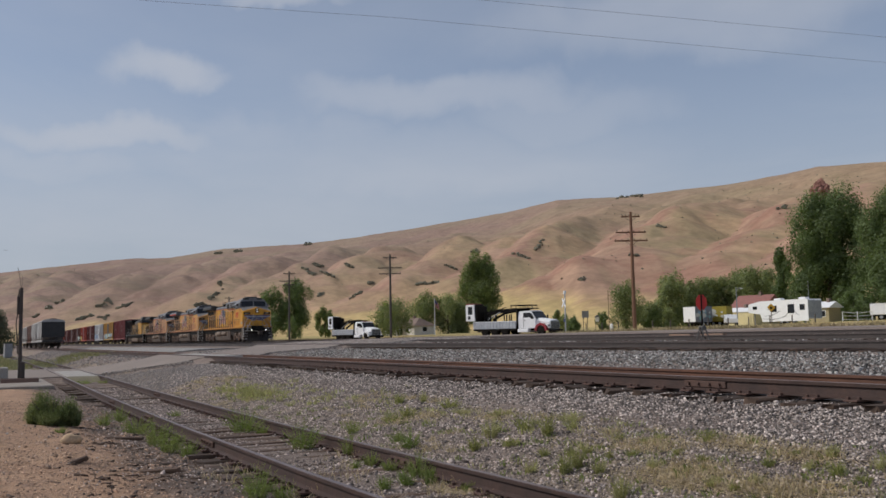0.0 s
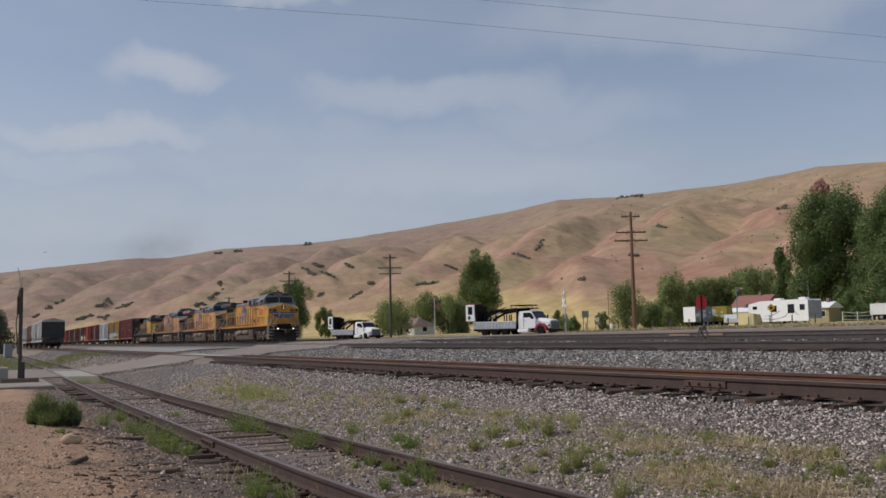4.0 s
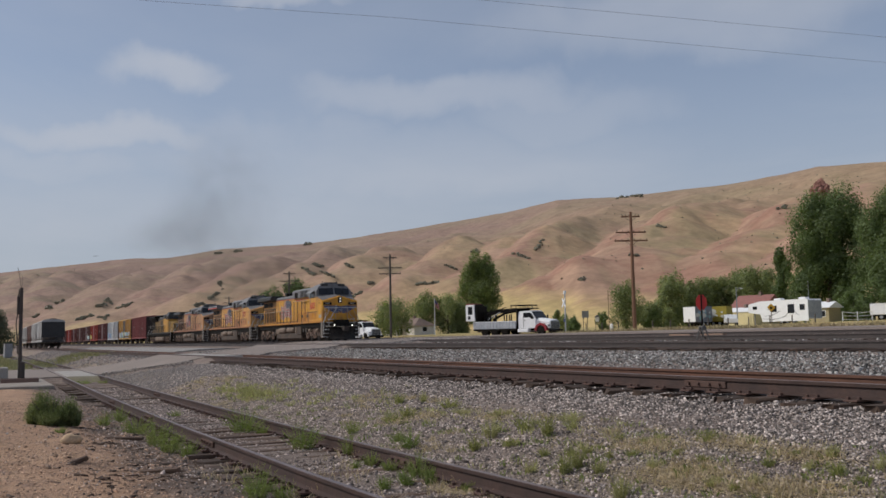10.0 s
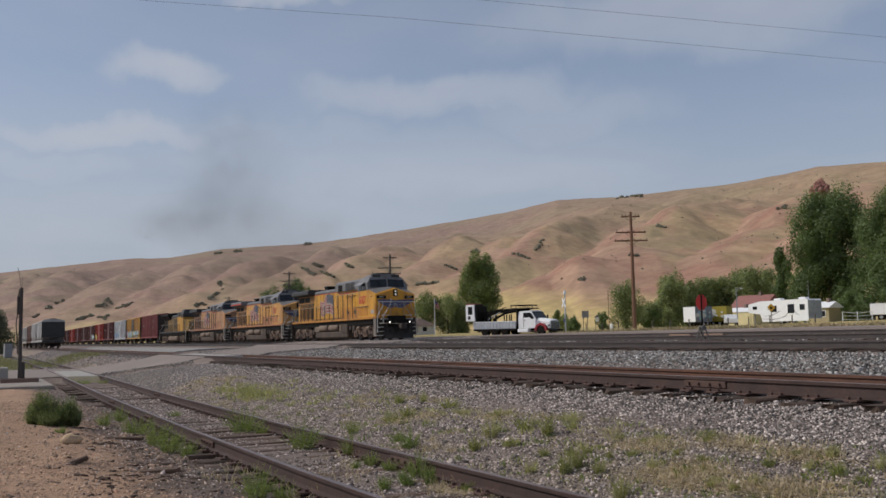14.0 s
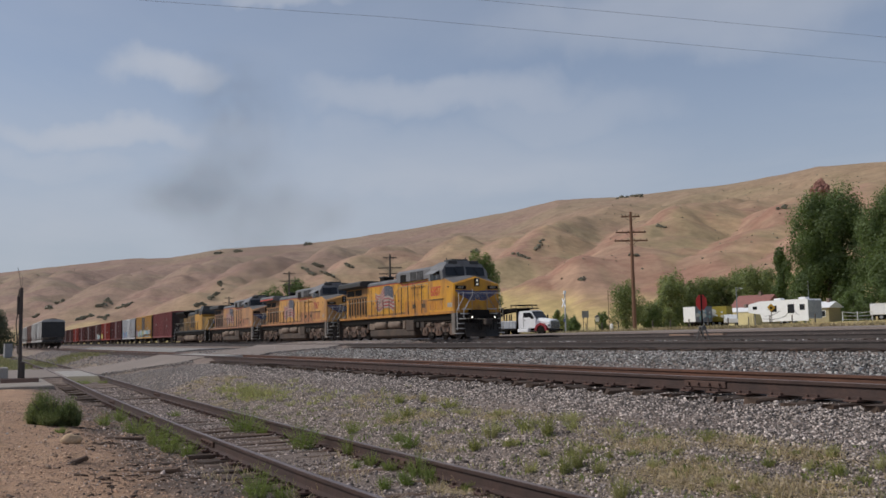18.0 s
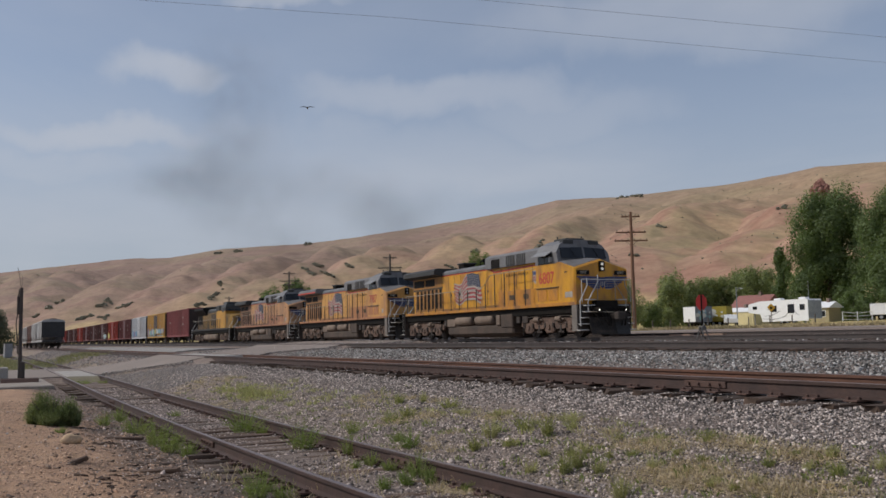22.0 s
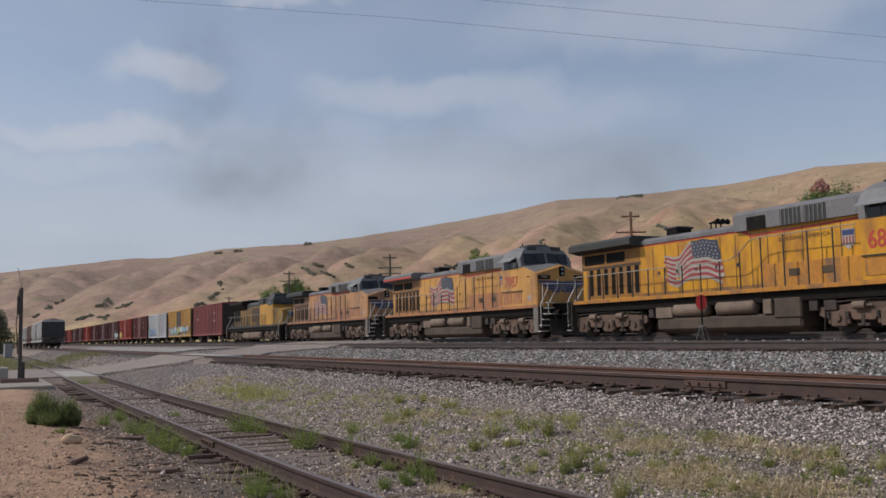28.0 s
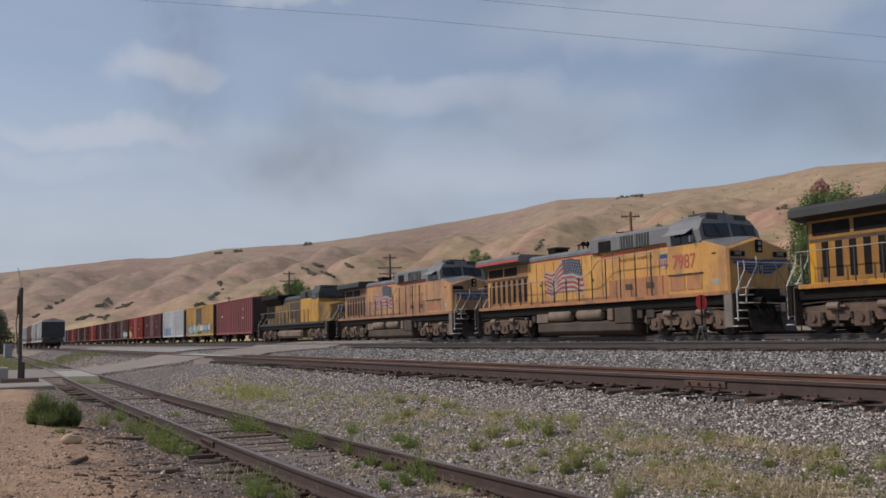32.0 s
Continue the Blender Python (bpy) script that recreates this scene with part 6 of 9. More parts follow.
STRAW_PATCHES = [(-8.00, 6.26), (-7.79, 6.35), (-6.91, 5.88), (-6.82, 6.01), (-6.55, 5.93), (-6.85, 5.73), (-6.56, 5.70), (-7.12, 5.69), (-5.69, 5.90), (-5.51, 5.89), (-5.80, 5.79), (-6.08, 5.74), (-7.10, 6.63), (-6.77, 6.56), (-6.16, 6.57), (-5.88, 6.47), (-11.51, 6.45), (-13.56, 5.87), (-12.93, 6.16), (-8.78, 4.43), (-8.82, 4.72), (-8.55, 4.78), (-19.44, 4.66), (-5.30, 6.00)]
CHIPS = [(-15.87, 1.56), (-16.4, 1.78), (-13.99, 1.41), (-14.53, 1.9), (-13.79, 1.88), (-10.98, 1.56), (-10.54, 1.59), (-11.79, 1.58), (-13.47, 1.98), (-11.95, 1.89), (-10.94, 1.95), (-11.95, 2.27), (-17.39, 1.94), (-10.82, 0.98)]


def straw_mat(x, y, seed):
    """Straw pressed flat: thin stems lying every way, a few bent up."""
    rng = np.random.default_rng(300 + seed)
    n = 900
    px, py = x + rng.normal(0, 0.24, n), y + rng.normal(0, 0.10, n)
    a, l = rng.uniform(0, 2 * math.pi, n), rng.uniform(0.006, 0.022, n)
    rise = np.where(rng.uniform(0, 1, n) < 0.1, rng.uniform(0.02, 0.06, n), rng.normal(0, 0.006, n))
    z = ground_z(px, py) + rng.uniform(0.010, 0.026, n)
    ux, uy, w = np.cos(a) * l, np.sin(a) * l, 0.003
    wx, wy = -np.sin(a) * w, np.cos(a) * w
    v = np.stack([np.stack([px - ux - wx, py - uy - wy, z], -1), np.stack([px + ux - wx, py + uy - wy, z + rise], -1),
                  np.stack([px + ux + wx, py + uy + wy, z + rise + 0.002], -1), np.stack([px - ux + wx, py - uy + wy, z + 0.002], -1)], axis=1).reshape(-1, 3)
    solo("straw_patch", raw("straw_patch", v, np.arange(n * 4).reshape(-1, 4), STRAW), None, "matted pale dry straw lying on gravel", "straw", kind="stuff")


def weed_shape(x, y, z, h, w, seed, n, per=13):
    """Thin stems that fan out from one root, set with narrow leaves."""
    rng = np.random.default_rng(400 + seed)
    a, q = rng.uniform(0, 2 * math.pi, n), np.sqrt(rng.uniform(0, 1, n))
    hh = h * rng.uniform(0.6, 1.12, n) * (1.0 - 0.45 * q * q)
    rx, ry = np.cos(a) * q * w * 0.18, np.sin(a) * q * w * 0.18
    tx, ty = np.cos(a) * q * w * 0.56, np.sin(a) * q * w * 0.56

    def at(t, k=slice(None)):
        return np.stack([x + rx[k] + (tx - rx)[k] * t ** 1.4, y + ry[k] + (ty - ry)[k] * t ** 1.4, z + hh[k] * t * (1 - 0.12 * t)], -1)
    sw = rng.uniform(0, math.pi, n)
    side = np.stack([np.cos(sw), np.sin(sw), np.zeros(n)], -1) * 0.0026
    v1 = np.stack([at(np.zeros(n)) - side, at(np.zeros(n)) + side, at(np.full(n, 0.55)) - side, at(np.full(n, 0.55)) + side, at(np.ones(n)) - side * 0.3, at(np.ones(n)) + side * 0.3], axis=1).reshape(-1, 3)
    f1 = (BLADE_F[None] + np.arange(n)[:, None, None] * 6).reshape(-1, 4)
    k = np.repeat(np.arange(n), per)
    t = rng.uniform(0.12, 1.0, n * per)
    root = at(t, k)
    d = rng.normal(0, 1, (n * per, 3)) * (1, 1, 0.5) + np.array((0, 0, 0.8))
    d /= np.linalg.norm(d, axis=1)[:, None]
    c = np.cross(d, rng.normal(0, 1, (n * per, 3))); c /= np.linalg.norm(c, axis=1)[:, None]
    ln = ((0.011 + 0.055 * h) * rng.uniform(0.6, 1.3, n * per) * (1.15 - 0.6 * t))[:, None]
    v2 = np.stack([root, root + d * ln * 0.5 - c * ln * 0.16, root + d * ln, root + d * ln * 0.5 + c * ln * 0.16], axis=1).reshape(-1, 3)
    f2 = np.arange(n * per * 4).reshape(-1, 4) + len(v1)
    return np.concatenate([v1, v2]), np.concatenate([f1, f2])


def weed(x, y, h, w, seed):
    m = WEED if seed < len(WEEDS_SIDING) + 5 else (WEED_YELLOW if seed % 3 == 1 else WEED_OLIVE)
    v, f = weed_shape(x, y, float(ground_z(x, y)) - 0.01, h, w, seed, int(34 + 70 * w))
    solo("weed_clump", raw("weed_clump", v, f, m), None,
         "low feathery green weed clump on gravel" if m is WEED else "low feathery yellow-green weed clump on gravel", "weed", "weeds along the tracks")


def build_weeds():
    rng = np.random.default_rng(21)
    tall = WEEDS_SIDING + WEEDS_VERGE + WEEDS_VERGE_NEAR
    for k, (x, y, h, w) in enumerate(tall):
        weed(x, y, max(0.05, h * 1.08), max(0.07, w * 1.4), k)
    # matted straw in low patches
    for k, (x, y) in enumerate(STRAW_PATCHES):
        straw_mat(x, y, k)
    # dark splinters of rotten ties along the edge of the dirt
    crn = np.random.default_rng(77)
    vs, fs = [], []
    for k in range(190):
        cx, cy = CHIPS[k % len(CHIPS)]
        x, y = cx + crn.normal(0, .7), cy + crn.normal(0, .32)
        z = float(ground_z(x, y))
        l, w, t, a = crn.uniform(.015, .09), crn.uniform(.006, .022), crn.uniform(.005, .018), crn.uniform(0, 3.14)
        tilt = crn.normal(0, .12)
        c_, s_ = math.cos(a), math.sin(a)
        b = len(vs)
        for dz in (-0.01, t):
            for u, v in ((-l, -w), (l, -w * .6), (l * .9, w), (-l, w * .7)):
                vs.append((x + u * c_ - v * s_, y + u * s_ + v * c_, z + dz + u * tilt))
        fs += [(b, b + 3, b + 2, b + 1), (b + 4, b + 5, b + 6, b + 7)] + [(b + q, b + (q + 1) % 4, b + 4 + (q + 1) % 4, b + 4 + q) for q in range(4)]
    solo("wood_splinters", raw("wood_splinters", np.array(vs), np.array(fs), TIE), None, "dark splinters of rotten timber on earth", "debris", kind="stuff")
    spots = []
    for _ in range(560):
        x, y = float(-3.5 - 24 * rng.uniform() ** 1.5), float(rng.uniform(4.7, 6.9))
        if fbm(x * 0.55, y * 0.9, 61, 3) > 0.55:
            spots.append((x, y, 0.11, rng.uniform(0.04, 0.10), 14, 0.006, 1.2))
    tufts("weeds_verge", "sparse green weeds among gravel", WEED, spots, 71)
    spots = []
    for _ in range(1500):
        x, y = float(-3.2 - 27 * rng.uniform() ** 1.5), float(rng.uniform(4.6, 6.9))
        if fbm(x * 0.5 + 9, y * 0.8, 77, 3) > 0.56:
            spots.append((x, y, 0.15, rng.uniform(0.03, 0.10), 26, 0.0045, 1.5))
    for _ in range(90):
        spots.append((float(rng.uniform(-12, -6)), float(rng.uniform(2.4, 5.0)), 0.1, rng.uniform(0.05, 0.2), 10, 0.004, 0.9))
    tufts("dry_grass_verge", "flattened dry straw on the gravel", STRAW, spots, 72)
    spots = [(float(rng.normal(-22.6, 1.5)), float(rng.normal(6.0, 0.22)), 0.2, rng.uniform(0.05, 0.16), 22, 0.009, 1.1) for _ in range(110)]
    spots += [(float(-8 - 16 * rng.uniform()), float(rng.normal(6.2, 0.35)), 0.15, rng.uniform(0.05, 0.14), 16, 0.008, 1.0) for _ in range(90)]
    tufts("yellow_weeds", "yellow-green weed patch on gravel", WEED_YELLOW, spots, 73)
    spots = []
    for _ in range(3000):
        x, y = float(rng.uniform(-150, -60)), float(rng.uniform(-3.0, 11.0))
        if fbm(x * 0.05 + 3, y * 0.16, 83, 3) + (0.2 if y < 2.6 else -0.012 * (y - 4)) + rng.normal(0, 0.05) > 0.55:
            spots.append((x, y, 0.5, rng.uniform(0.07, 0.26), 22, 0.03, 0.9))
    tufts("grass_far_siding", "dull green grass beyond the road crossing", WEED_DULL, spots, 74)
    spots = []
    for _ in range(2600):
        x, y = float(rng.uniform(-190, -30)), float(50.5 + 10 * rng.uniform() ** 2)
        spots.append((x, y, 0.9, rng.uniform(0.12, 0.42), 12, 0.03, 0.9))
    tufts("roadside_grass", "tall dry grass along the highway", STRAW_FIELD, spots, 75)


WEED_DULL = mat("grass_dull", (0.25, 0.255, 0.13), (0.29, 0.255, 0.165), rough=0.9, scale=0.3, fine=4, island=0.3, bump=0, leaf=0.2, world=True)
STRAW_FIELD = mat("roadside_straw", (0.42, 0.33, 0.19), (0.30, 0.265, 0.14), rough=0.9, scale=0.08, fine=2, island=0.35, bump=0, world=True)


def leaf_mass(lobes, count, size, seed, material, name="crown"):
    """A crown of many small leaf sprays set over uneven lobes (x, y, z, rx, ry, rz)."""
    rng = np.random.default_rng(seed)
    w = np.array([l[3] * l[5] for l in lobes]); w = w / w.sum()
    pick = rng.choice(len(lobes), count, p=w)
    L = np.array(lobes)[pick]
    d = rng.normal(0, 1, (count, 3)); d /= np.linalg.norm(d, axis=1)[:, None]
    rad = rng.uniform(0.25, 1.0, count) ** 0.45 * (1 + 0.16 * rng.normal(0, 1, count))
    bump_ = 0.78 + 0.42 * fbm(d[:, 0] * 2.3 + L[:, 0], d[:, 2] * 2.3 + d[:, 1] * 1.7, seed, 3)
    c = L[:, :3] + d * L[:, 3:] * (rad * bump_)[:, None]
    up = rng.normal(0, 1, (count, 3)) * 0.75 + d * 1.6
    up /= np.linalg.norm(up, axis=1)[:, None]
    t1 = np.cross(up, rng.normal(0, 1, (count, 3))); t1 /= np.linalg.norm(t1, axis=1)[:, None]
    t2 = np.cross(up, t1)
    s = size * rng.uniform(0.5, 1.3, count)[:, None]
    v = np.stack([c - t1 * s, c - t2 * s * 0.55 + up * s * 0.25, c + t1 * s, c + t2 * s * 0.55 + up * s * 0.25], axis=1).reshape(-1, 3)
    f = np.arange(count * 4).reshape(-1, 4)
    return raw(name, v, f, material)


def shrub_near():
    x, y = -17.6, 1.15
    z = float(ground_z(x, y))
    b = thing("bush", pose(x, y, z), "low dense green bush on bare earth", "bush")
    bm = bm_new()
    rnd = random.Random(3)
    for k in range(14):
        a = rnd.uniform(0, 6.28)
        tube(bm, [(0, 0, -0.03), (math.cos(a) * 0.2, math.sin(a) * 0.2, 0.2), (math.cos(a) * 0.42, math.sin(a) * 0.4, 0.42)], [0.012, 0.008, 0.004], 5)
    part("stems", bm, POLE_GREY, b)
    for k, (cx, cy, hh, w, n) in enumerate(((-0.05, -0.16, 0.72, 0.46, 260), (0.1, 0.0, 0.58, 0.4, 220), (0.2, 0.26, 0.60, 0.34, 200), (0.1, -0.30, 0.50, 0.34, 150), (0.3, 0.36, 0.40, 0.26, 100), (0.35, -0.1, 0.36, 0.42, 150), (0.3, 0.12, 0.45, 0.34, 150))):
        v, f = weed_shape(cx, cy, -0.03, hh, w, 90 + k, n, 26)
        part("foliage", raw("foliage", v, f, WEED_DARK), None, b)


def small_things():
    rock = bm_new()
    bmesh.ops.create_icosphere(rock, subdivisions=2, radius=1)
    for v in rock.verts:
        v.co *= 0.85 + 0.3 * noise.noise(v.co * 1.3)
        v.co = Vector((v.co.x * 0.10, v.co.y * 0.17, v.co.z * 0.10))
    solo("rock", rock, mat("tan_rock", (0.52, 0.37, 0.23), (0.43, 0.30, 0.19), rough=0.9), "smooth tan rock lying on earth", "rock", m=pose(-14.6, 1.2, float(ground_z(-14.6, 1.2)) + 0.05), smooth=True)
    chip = box(bm_new(), -0.03, 0.03, -0.16, 0.12, 0, 0.06, 0.012)
    solo("wood_scrap", chip, TIE, "dark broken scrap of wood on earth", "debris", m=pose(-12.5, 1.14, float(ground_z(-12.5, 1.14)), 12, 0, 30))
    # steel post on its concrete pad, beside the crossing
    solo("concrete_pad", box(bm_new(), -44.5, -36.4, -2.0, 2.42, 0.0, 0.24, 0.03), PAD, "low pale concrete pad beside the road", "slab")
    m = thing("signal_post", pose(-40.6, 1.42, 0.24) @ Matrix.Diagonal((0.9, 0.9, 0.92, 1)), "dark steel post with loose wires on a rusty plate", "post")
    part("base_plate", prism(bm_new(), [(-0.75, 0), (-0.62, 0.16), (0.62, 0.16), (0.75, 0)], 1, -0.75, 0.75), RUST, m)
    part("post", tube(bm_new(), [(0, 0, 0.15), (0, 0, 4.05)], [0.085, 0.08], 12), POST_DARK, m)
    part("conduit_box", box(bm_new(), 0.03, 0.15, 0.03, 0.2, 0.15, 0.85, 0.02), POST_DARK, m)
    part("bracket", box(bm_new(), -0.04, 0.04, -0.17, -0.07, 2.9, 3.7, 0.02), POST_DARK, m)
    part("mast_wire", tube(bm_new(), [(0, -0.02, 4.0), (0, -0.06, 4.4), (0, -0.16, 4.95)], 0.012, 4), POST_DARK, m)
    part("mast_wire", tube(bm_new(), [(0, 0.02, 4.0), (0, 0.02, 4.55)], 0.012, 4), POST_DARK, m)
    part("loose_cable", tube(bm_new(), [(0, -0.08, 4.0), (0, -0.15, 3.4), (0, -0.13, 3.0), (0, -0.19, 2.5), (0, -0.13, 1.9), (0, -0.11, 1.2)], 0.022, 5), POST_DARK, m)
    rc = thing("relay_cabinet", pose(-128, 3.1, float(ground_z(-128, 3.1)), 0, 0, 8), "small pale grey trackside equipment cabinet", "cabinet")
    part("body", box(bm_new(), -0.45, 0.45, -0.45, 0.45, 0.1, 1.75, 0.02), GREY_STEEL, rc)
    part("lid", box(bm_new(), -0.5, 0.5, -0.5, 0.5, 1.75, 1.82, 0.02), GREY_STEEL, rc)
    part("door", box(bm_new(), 0.45, 0.47, -0.38, 0.38, 0.2, 1.65), GREY_STEEL, rc)
    part("plinth", box(bm_new(), -0.55, 0.55, -0.55, 0.55, -0.1, 0.1), CONCRETE, rc)
    solo("concrete_block", box(bm_new(), -0.4, 0.4, -1.6, 0.32, -0.1, 0.62, 0.03), CONCRETE, "grey concrete block beside the road", "block", m=pose(-41.4, 0.70, 0.2))
    # timber and concrete panels in the siding crossing
    for k in range(3):
        part("crossing_panel", box(bm_new(), -1.45, 1.45, -0.62, 0.62, -0.2, 0.0, 0.015), CONCRETE, ROAD_OB, "pale concrete crossing panel",
             m=pose(-44.6 - k * 3.0, Y_A + bend_a(-44.6 - k * 3.0), 0.312))
    part("panel_ramp", prism(bm_new(), [(-43.16, 0.0), (-43.16, 0.30), (-42.6, 0.24), (-41.4, 0.0)], 1, Y_A + bend_a(-43) - 0.64, Y_A + bend_a(-43) + 0.64), RAMP, ROAD_OB, "trodden earth against the panel")
    for k in range(2):
        for yy, zz in ((Y_B, Z_B),):
            part("crossing_panel", box(bm_new(), -2.4, 2.4, -0.62, 0.62, -0.2, 0.0, 0.015), CONCRETE, ROAD_OB, "pale concrete crossing panel",
                 m=pose(-40.8 - k * 4.9, yy, zz - 0.01))
    # loose old ties on the dirt
    rnd = random.Random(8)
    for x, y, a in ((-15.8, 2.1, 70), (-11.6, 1.9, 60)):
        solo("plank_scrap", box(bm_new(), -0.05, 0.05, -0.3, 0.3, 0, 0.05, 0.01), TIE, "weathered scrap of old timber on earth", "debris", "timber scraps", m=pose(x, y, float(ground_z(x, y)) - 0.01, rnd.uniform(-4, 4), 0, a - 90))


RAMP = mat("trodden_earth", (0.19, 0.165, 0.10), (0.15, 0.13, 0.085), rough=0.95, scale=2, fine=24)
PAD = mat("dusty_concrete", (0.33, 0.285, 0.24), (0.24, 0.205, 0.175), rough=0.9, scale=1.5, fine=24)
POST_DARK = mat("post_dark", (0.045, 0.04, 0.038), (0.07, 0.05, 0.042), rough=0.7, scale=3)


STAND_GREY = mat("stand_steel", (0.13, 0.125, 0.12), (0.07, 0.066, 0.062), rough=0.6, scale=4, fine=30)


def switch_stand():
    s = thing("switch_stand", pose(-25.2, 22.7, 1.24), "low switch stand with red target on long ties", "switch stand")
    for dx in (-0.3, 0.3):
        part("head_block", box(bm_new(), dx - 0.11, dx + 0.11, -2.2, 0.9, -0.02, 0.14, 0.01), TIE, s)
    for dx in (-0.22, 0.22):
        for dy in (-0.12, 0.12):
            part("leg", tube(bm_new(), [(dx, dy, 0.12), (dx * 0.3, dy * 0.6, 0.56)], 0.022, 6), STAND_GREY, s)
    part("gear_box", box(bm_new(), -0.11, 0.11, -0.1, 0.1, 0.5, 0.66, 0.03), STAND_GREY, s)
    part("lever", tube(bm_new(), [(0.05, -0.15, 0.6), (0.2, -0.22, 0.35), (0.42, -0.25, 0.2)], 0.022, 6), BLACK, s)
    part("spindle", cyl(bm_new(), (0, 0, 0.7), (0, 0, 1.75), 0.03, 8), BLACK, s)
    oct_ = [(math.cos(a) * 0.2, 1.48 + math.sin(a) * 0.29) for a in [math.pi / 8 + k * math.pi / 4 for k in range(8)]]
    bm = prism(bm_new(), oct_, 1, -0.012, 0.012)
    part("target", bm, mat("target_red", (0.52, 0.03, 0.025), (0.45, 0.03, 0.025), rough=0.5), s, "bright red octagonal target", m=pose(0, 0, 0, 0, 0, 52))
    part("connecting_rod", tube(bm_new(), [(0, -0.1, 0.12), (0, -2.4, 0.1)], 0.025, 6), RUST, s)
    for x, y in ((-33.5, 28.9), (-31.4, 28.9)):
        solo("switch_tie", box(bm_new(), -0.7, 0.7, -0.12, 0.12, -0.1, 0.1, 0.01), RUST_PAINT, "orange-brown painted timber beside the track", "timber", "timbers by the switch", m=pose(x, y, 1.5))


RUST_PAINT = mat("orange_timber", (0.30, 0.19, 0.13), (0.22, 0.15, 0.11), rough=0.8)
build_stones()
build_weeds()
shrub_near()
small_things()
switch_stand()

# ---- beyond the railway ----
def gz(x, y):
    return float(ground_z(x, y))


LEAF = [mat("leaf_a", (0.185, 0.228, 0.088), (0.12, 0.155, 0.06), rough=0.7, scale=0.35, fine=3, island=0.32, bump=0, leaf=0.4),
        mat("leaf_b", (0.265, 0.295, 0.145), (0.19, 0.22, 0.105), rough=0.7, scale=0.35, fine=3, island=0.32, bump=0, leaf=0.4),
        mat("leaf_c", (0.155, 0.208, 0.085), (0.10, 0.138, 0.057), rough=0.7, scale=0.35, fine=3, island=0.32, bump=0, leaf=0.4),
        mat("leaf_e", (0.225, 0.255, 0.12), (0.16, 0.19, 0.085), rough=0.7, scale=0.35, fine=3, island=0.32, bump=0, leaf=0.4),
        # grey-olive for the tree beyond the siding, with haze put into the colour
        mat("leaf_hazed", (0.12, 0.14, 0.095), (0.085, 0.105, 0.07), rough=0.8, scale=0.35, fine=3, island=0.4, bump=0, leaf=0.2)]
BARK = mat("bark", (0.12, 0.09, 0.07), (0.08, 0.062, 0.05), rough=0.9, scale=3, fine=12, stretch=(1, 1, 0.2))


def tree(x, y, w, h, lobes_n, seed, leaf, label, count, size, low=0.12, name="tree", lean=0.0):
    """Trunk, limbs and a crown of leaf sprays with gaps. w: crown width; low: share of height where the crown begins."""
    rnd = random.Random(seed)
    t = thing(name, pose(x, y, gz(x, y) - 0.05), label, name, "trees and bushes" if name == "tree" else "")
    r = max(0.08, h * 0.018)
    bm = tube(bm_new(), [(0, 0, 0), (rnd.uniform(-.2, .2), 0, h * 0.3), (lean, rnd.uniform(-.3, .3), h * 0.75)], [r * 1.3, r, r * 0.35], 9)
    part("trunk", bm, BARK, t)
    lobes = []
    n = lobes_n * 3
    for k in range(n):
        f = (k + 0.5) / n
        zc = h * (low + 0.06 + (0.86 - low) * f)
        wid = w * 0.5 * math.sin(math.pi * min(0.92, 0.22 + 0.68 * f)) ** 0.6
        a = k * 2.4 + rnd.uniform(-.7, .7)
        off = wid * rnd.uniform(0.15, 0.85)
        rr = w * rnd.uniform(0.10, 0.215)
        lobes.append((math.cos(a) * off + lean * f, math.sin(a) * off, min(zc, h - rr * rnd.uniform(0.6, 1.1)), rr * rnd.uniform(.7, 1.15), rr * rnd.uniform(.7, 1.15), rr * rnd.uniform(0.9, 1.6)))
    for k, l in enumerate(lobes[::5]):
        bm = tube(bm_new(), [(lean * 0.3, 0, h * 0.3), (l[0] * 0.5, l[1] * 0.5, (h * 0.35 + l[2]) * 0.5), (l[0], l[1], l[2])], [r * 0.55, r * 0.35, r * 0.15], 5)
        part("limb", bm, BARK, t)
    part("crown", leaf_mass(lobes, int(count * 3.0), size * 0.52, seed, leaf), None, t)
    return t


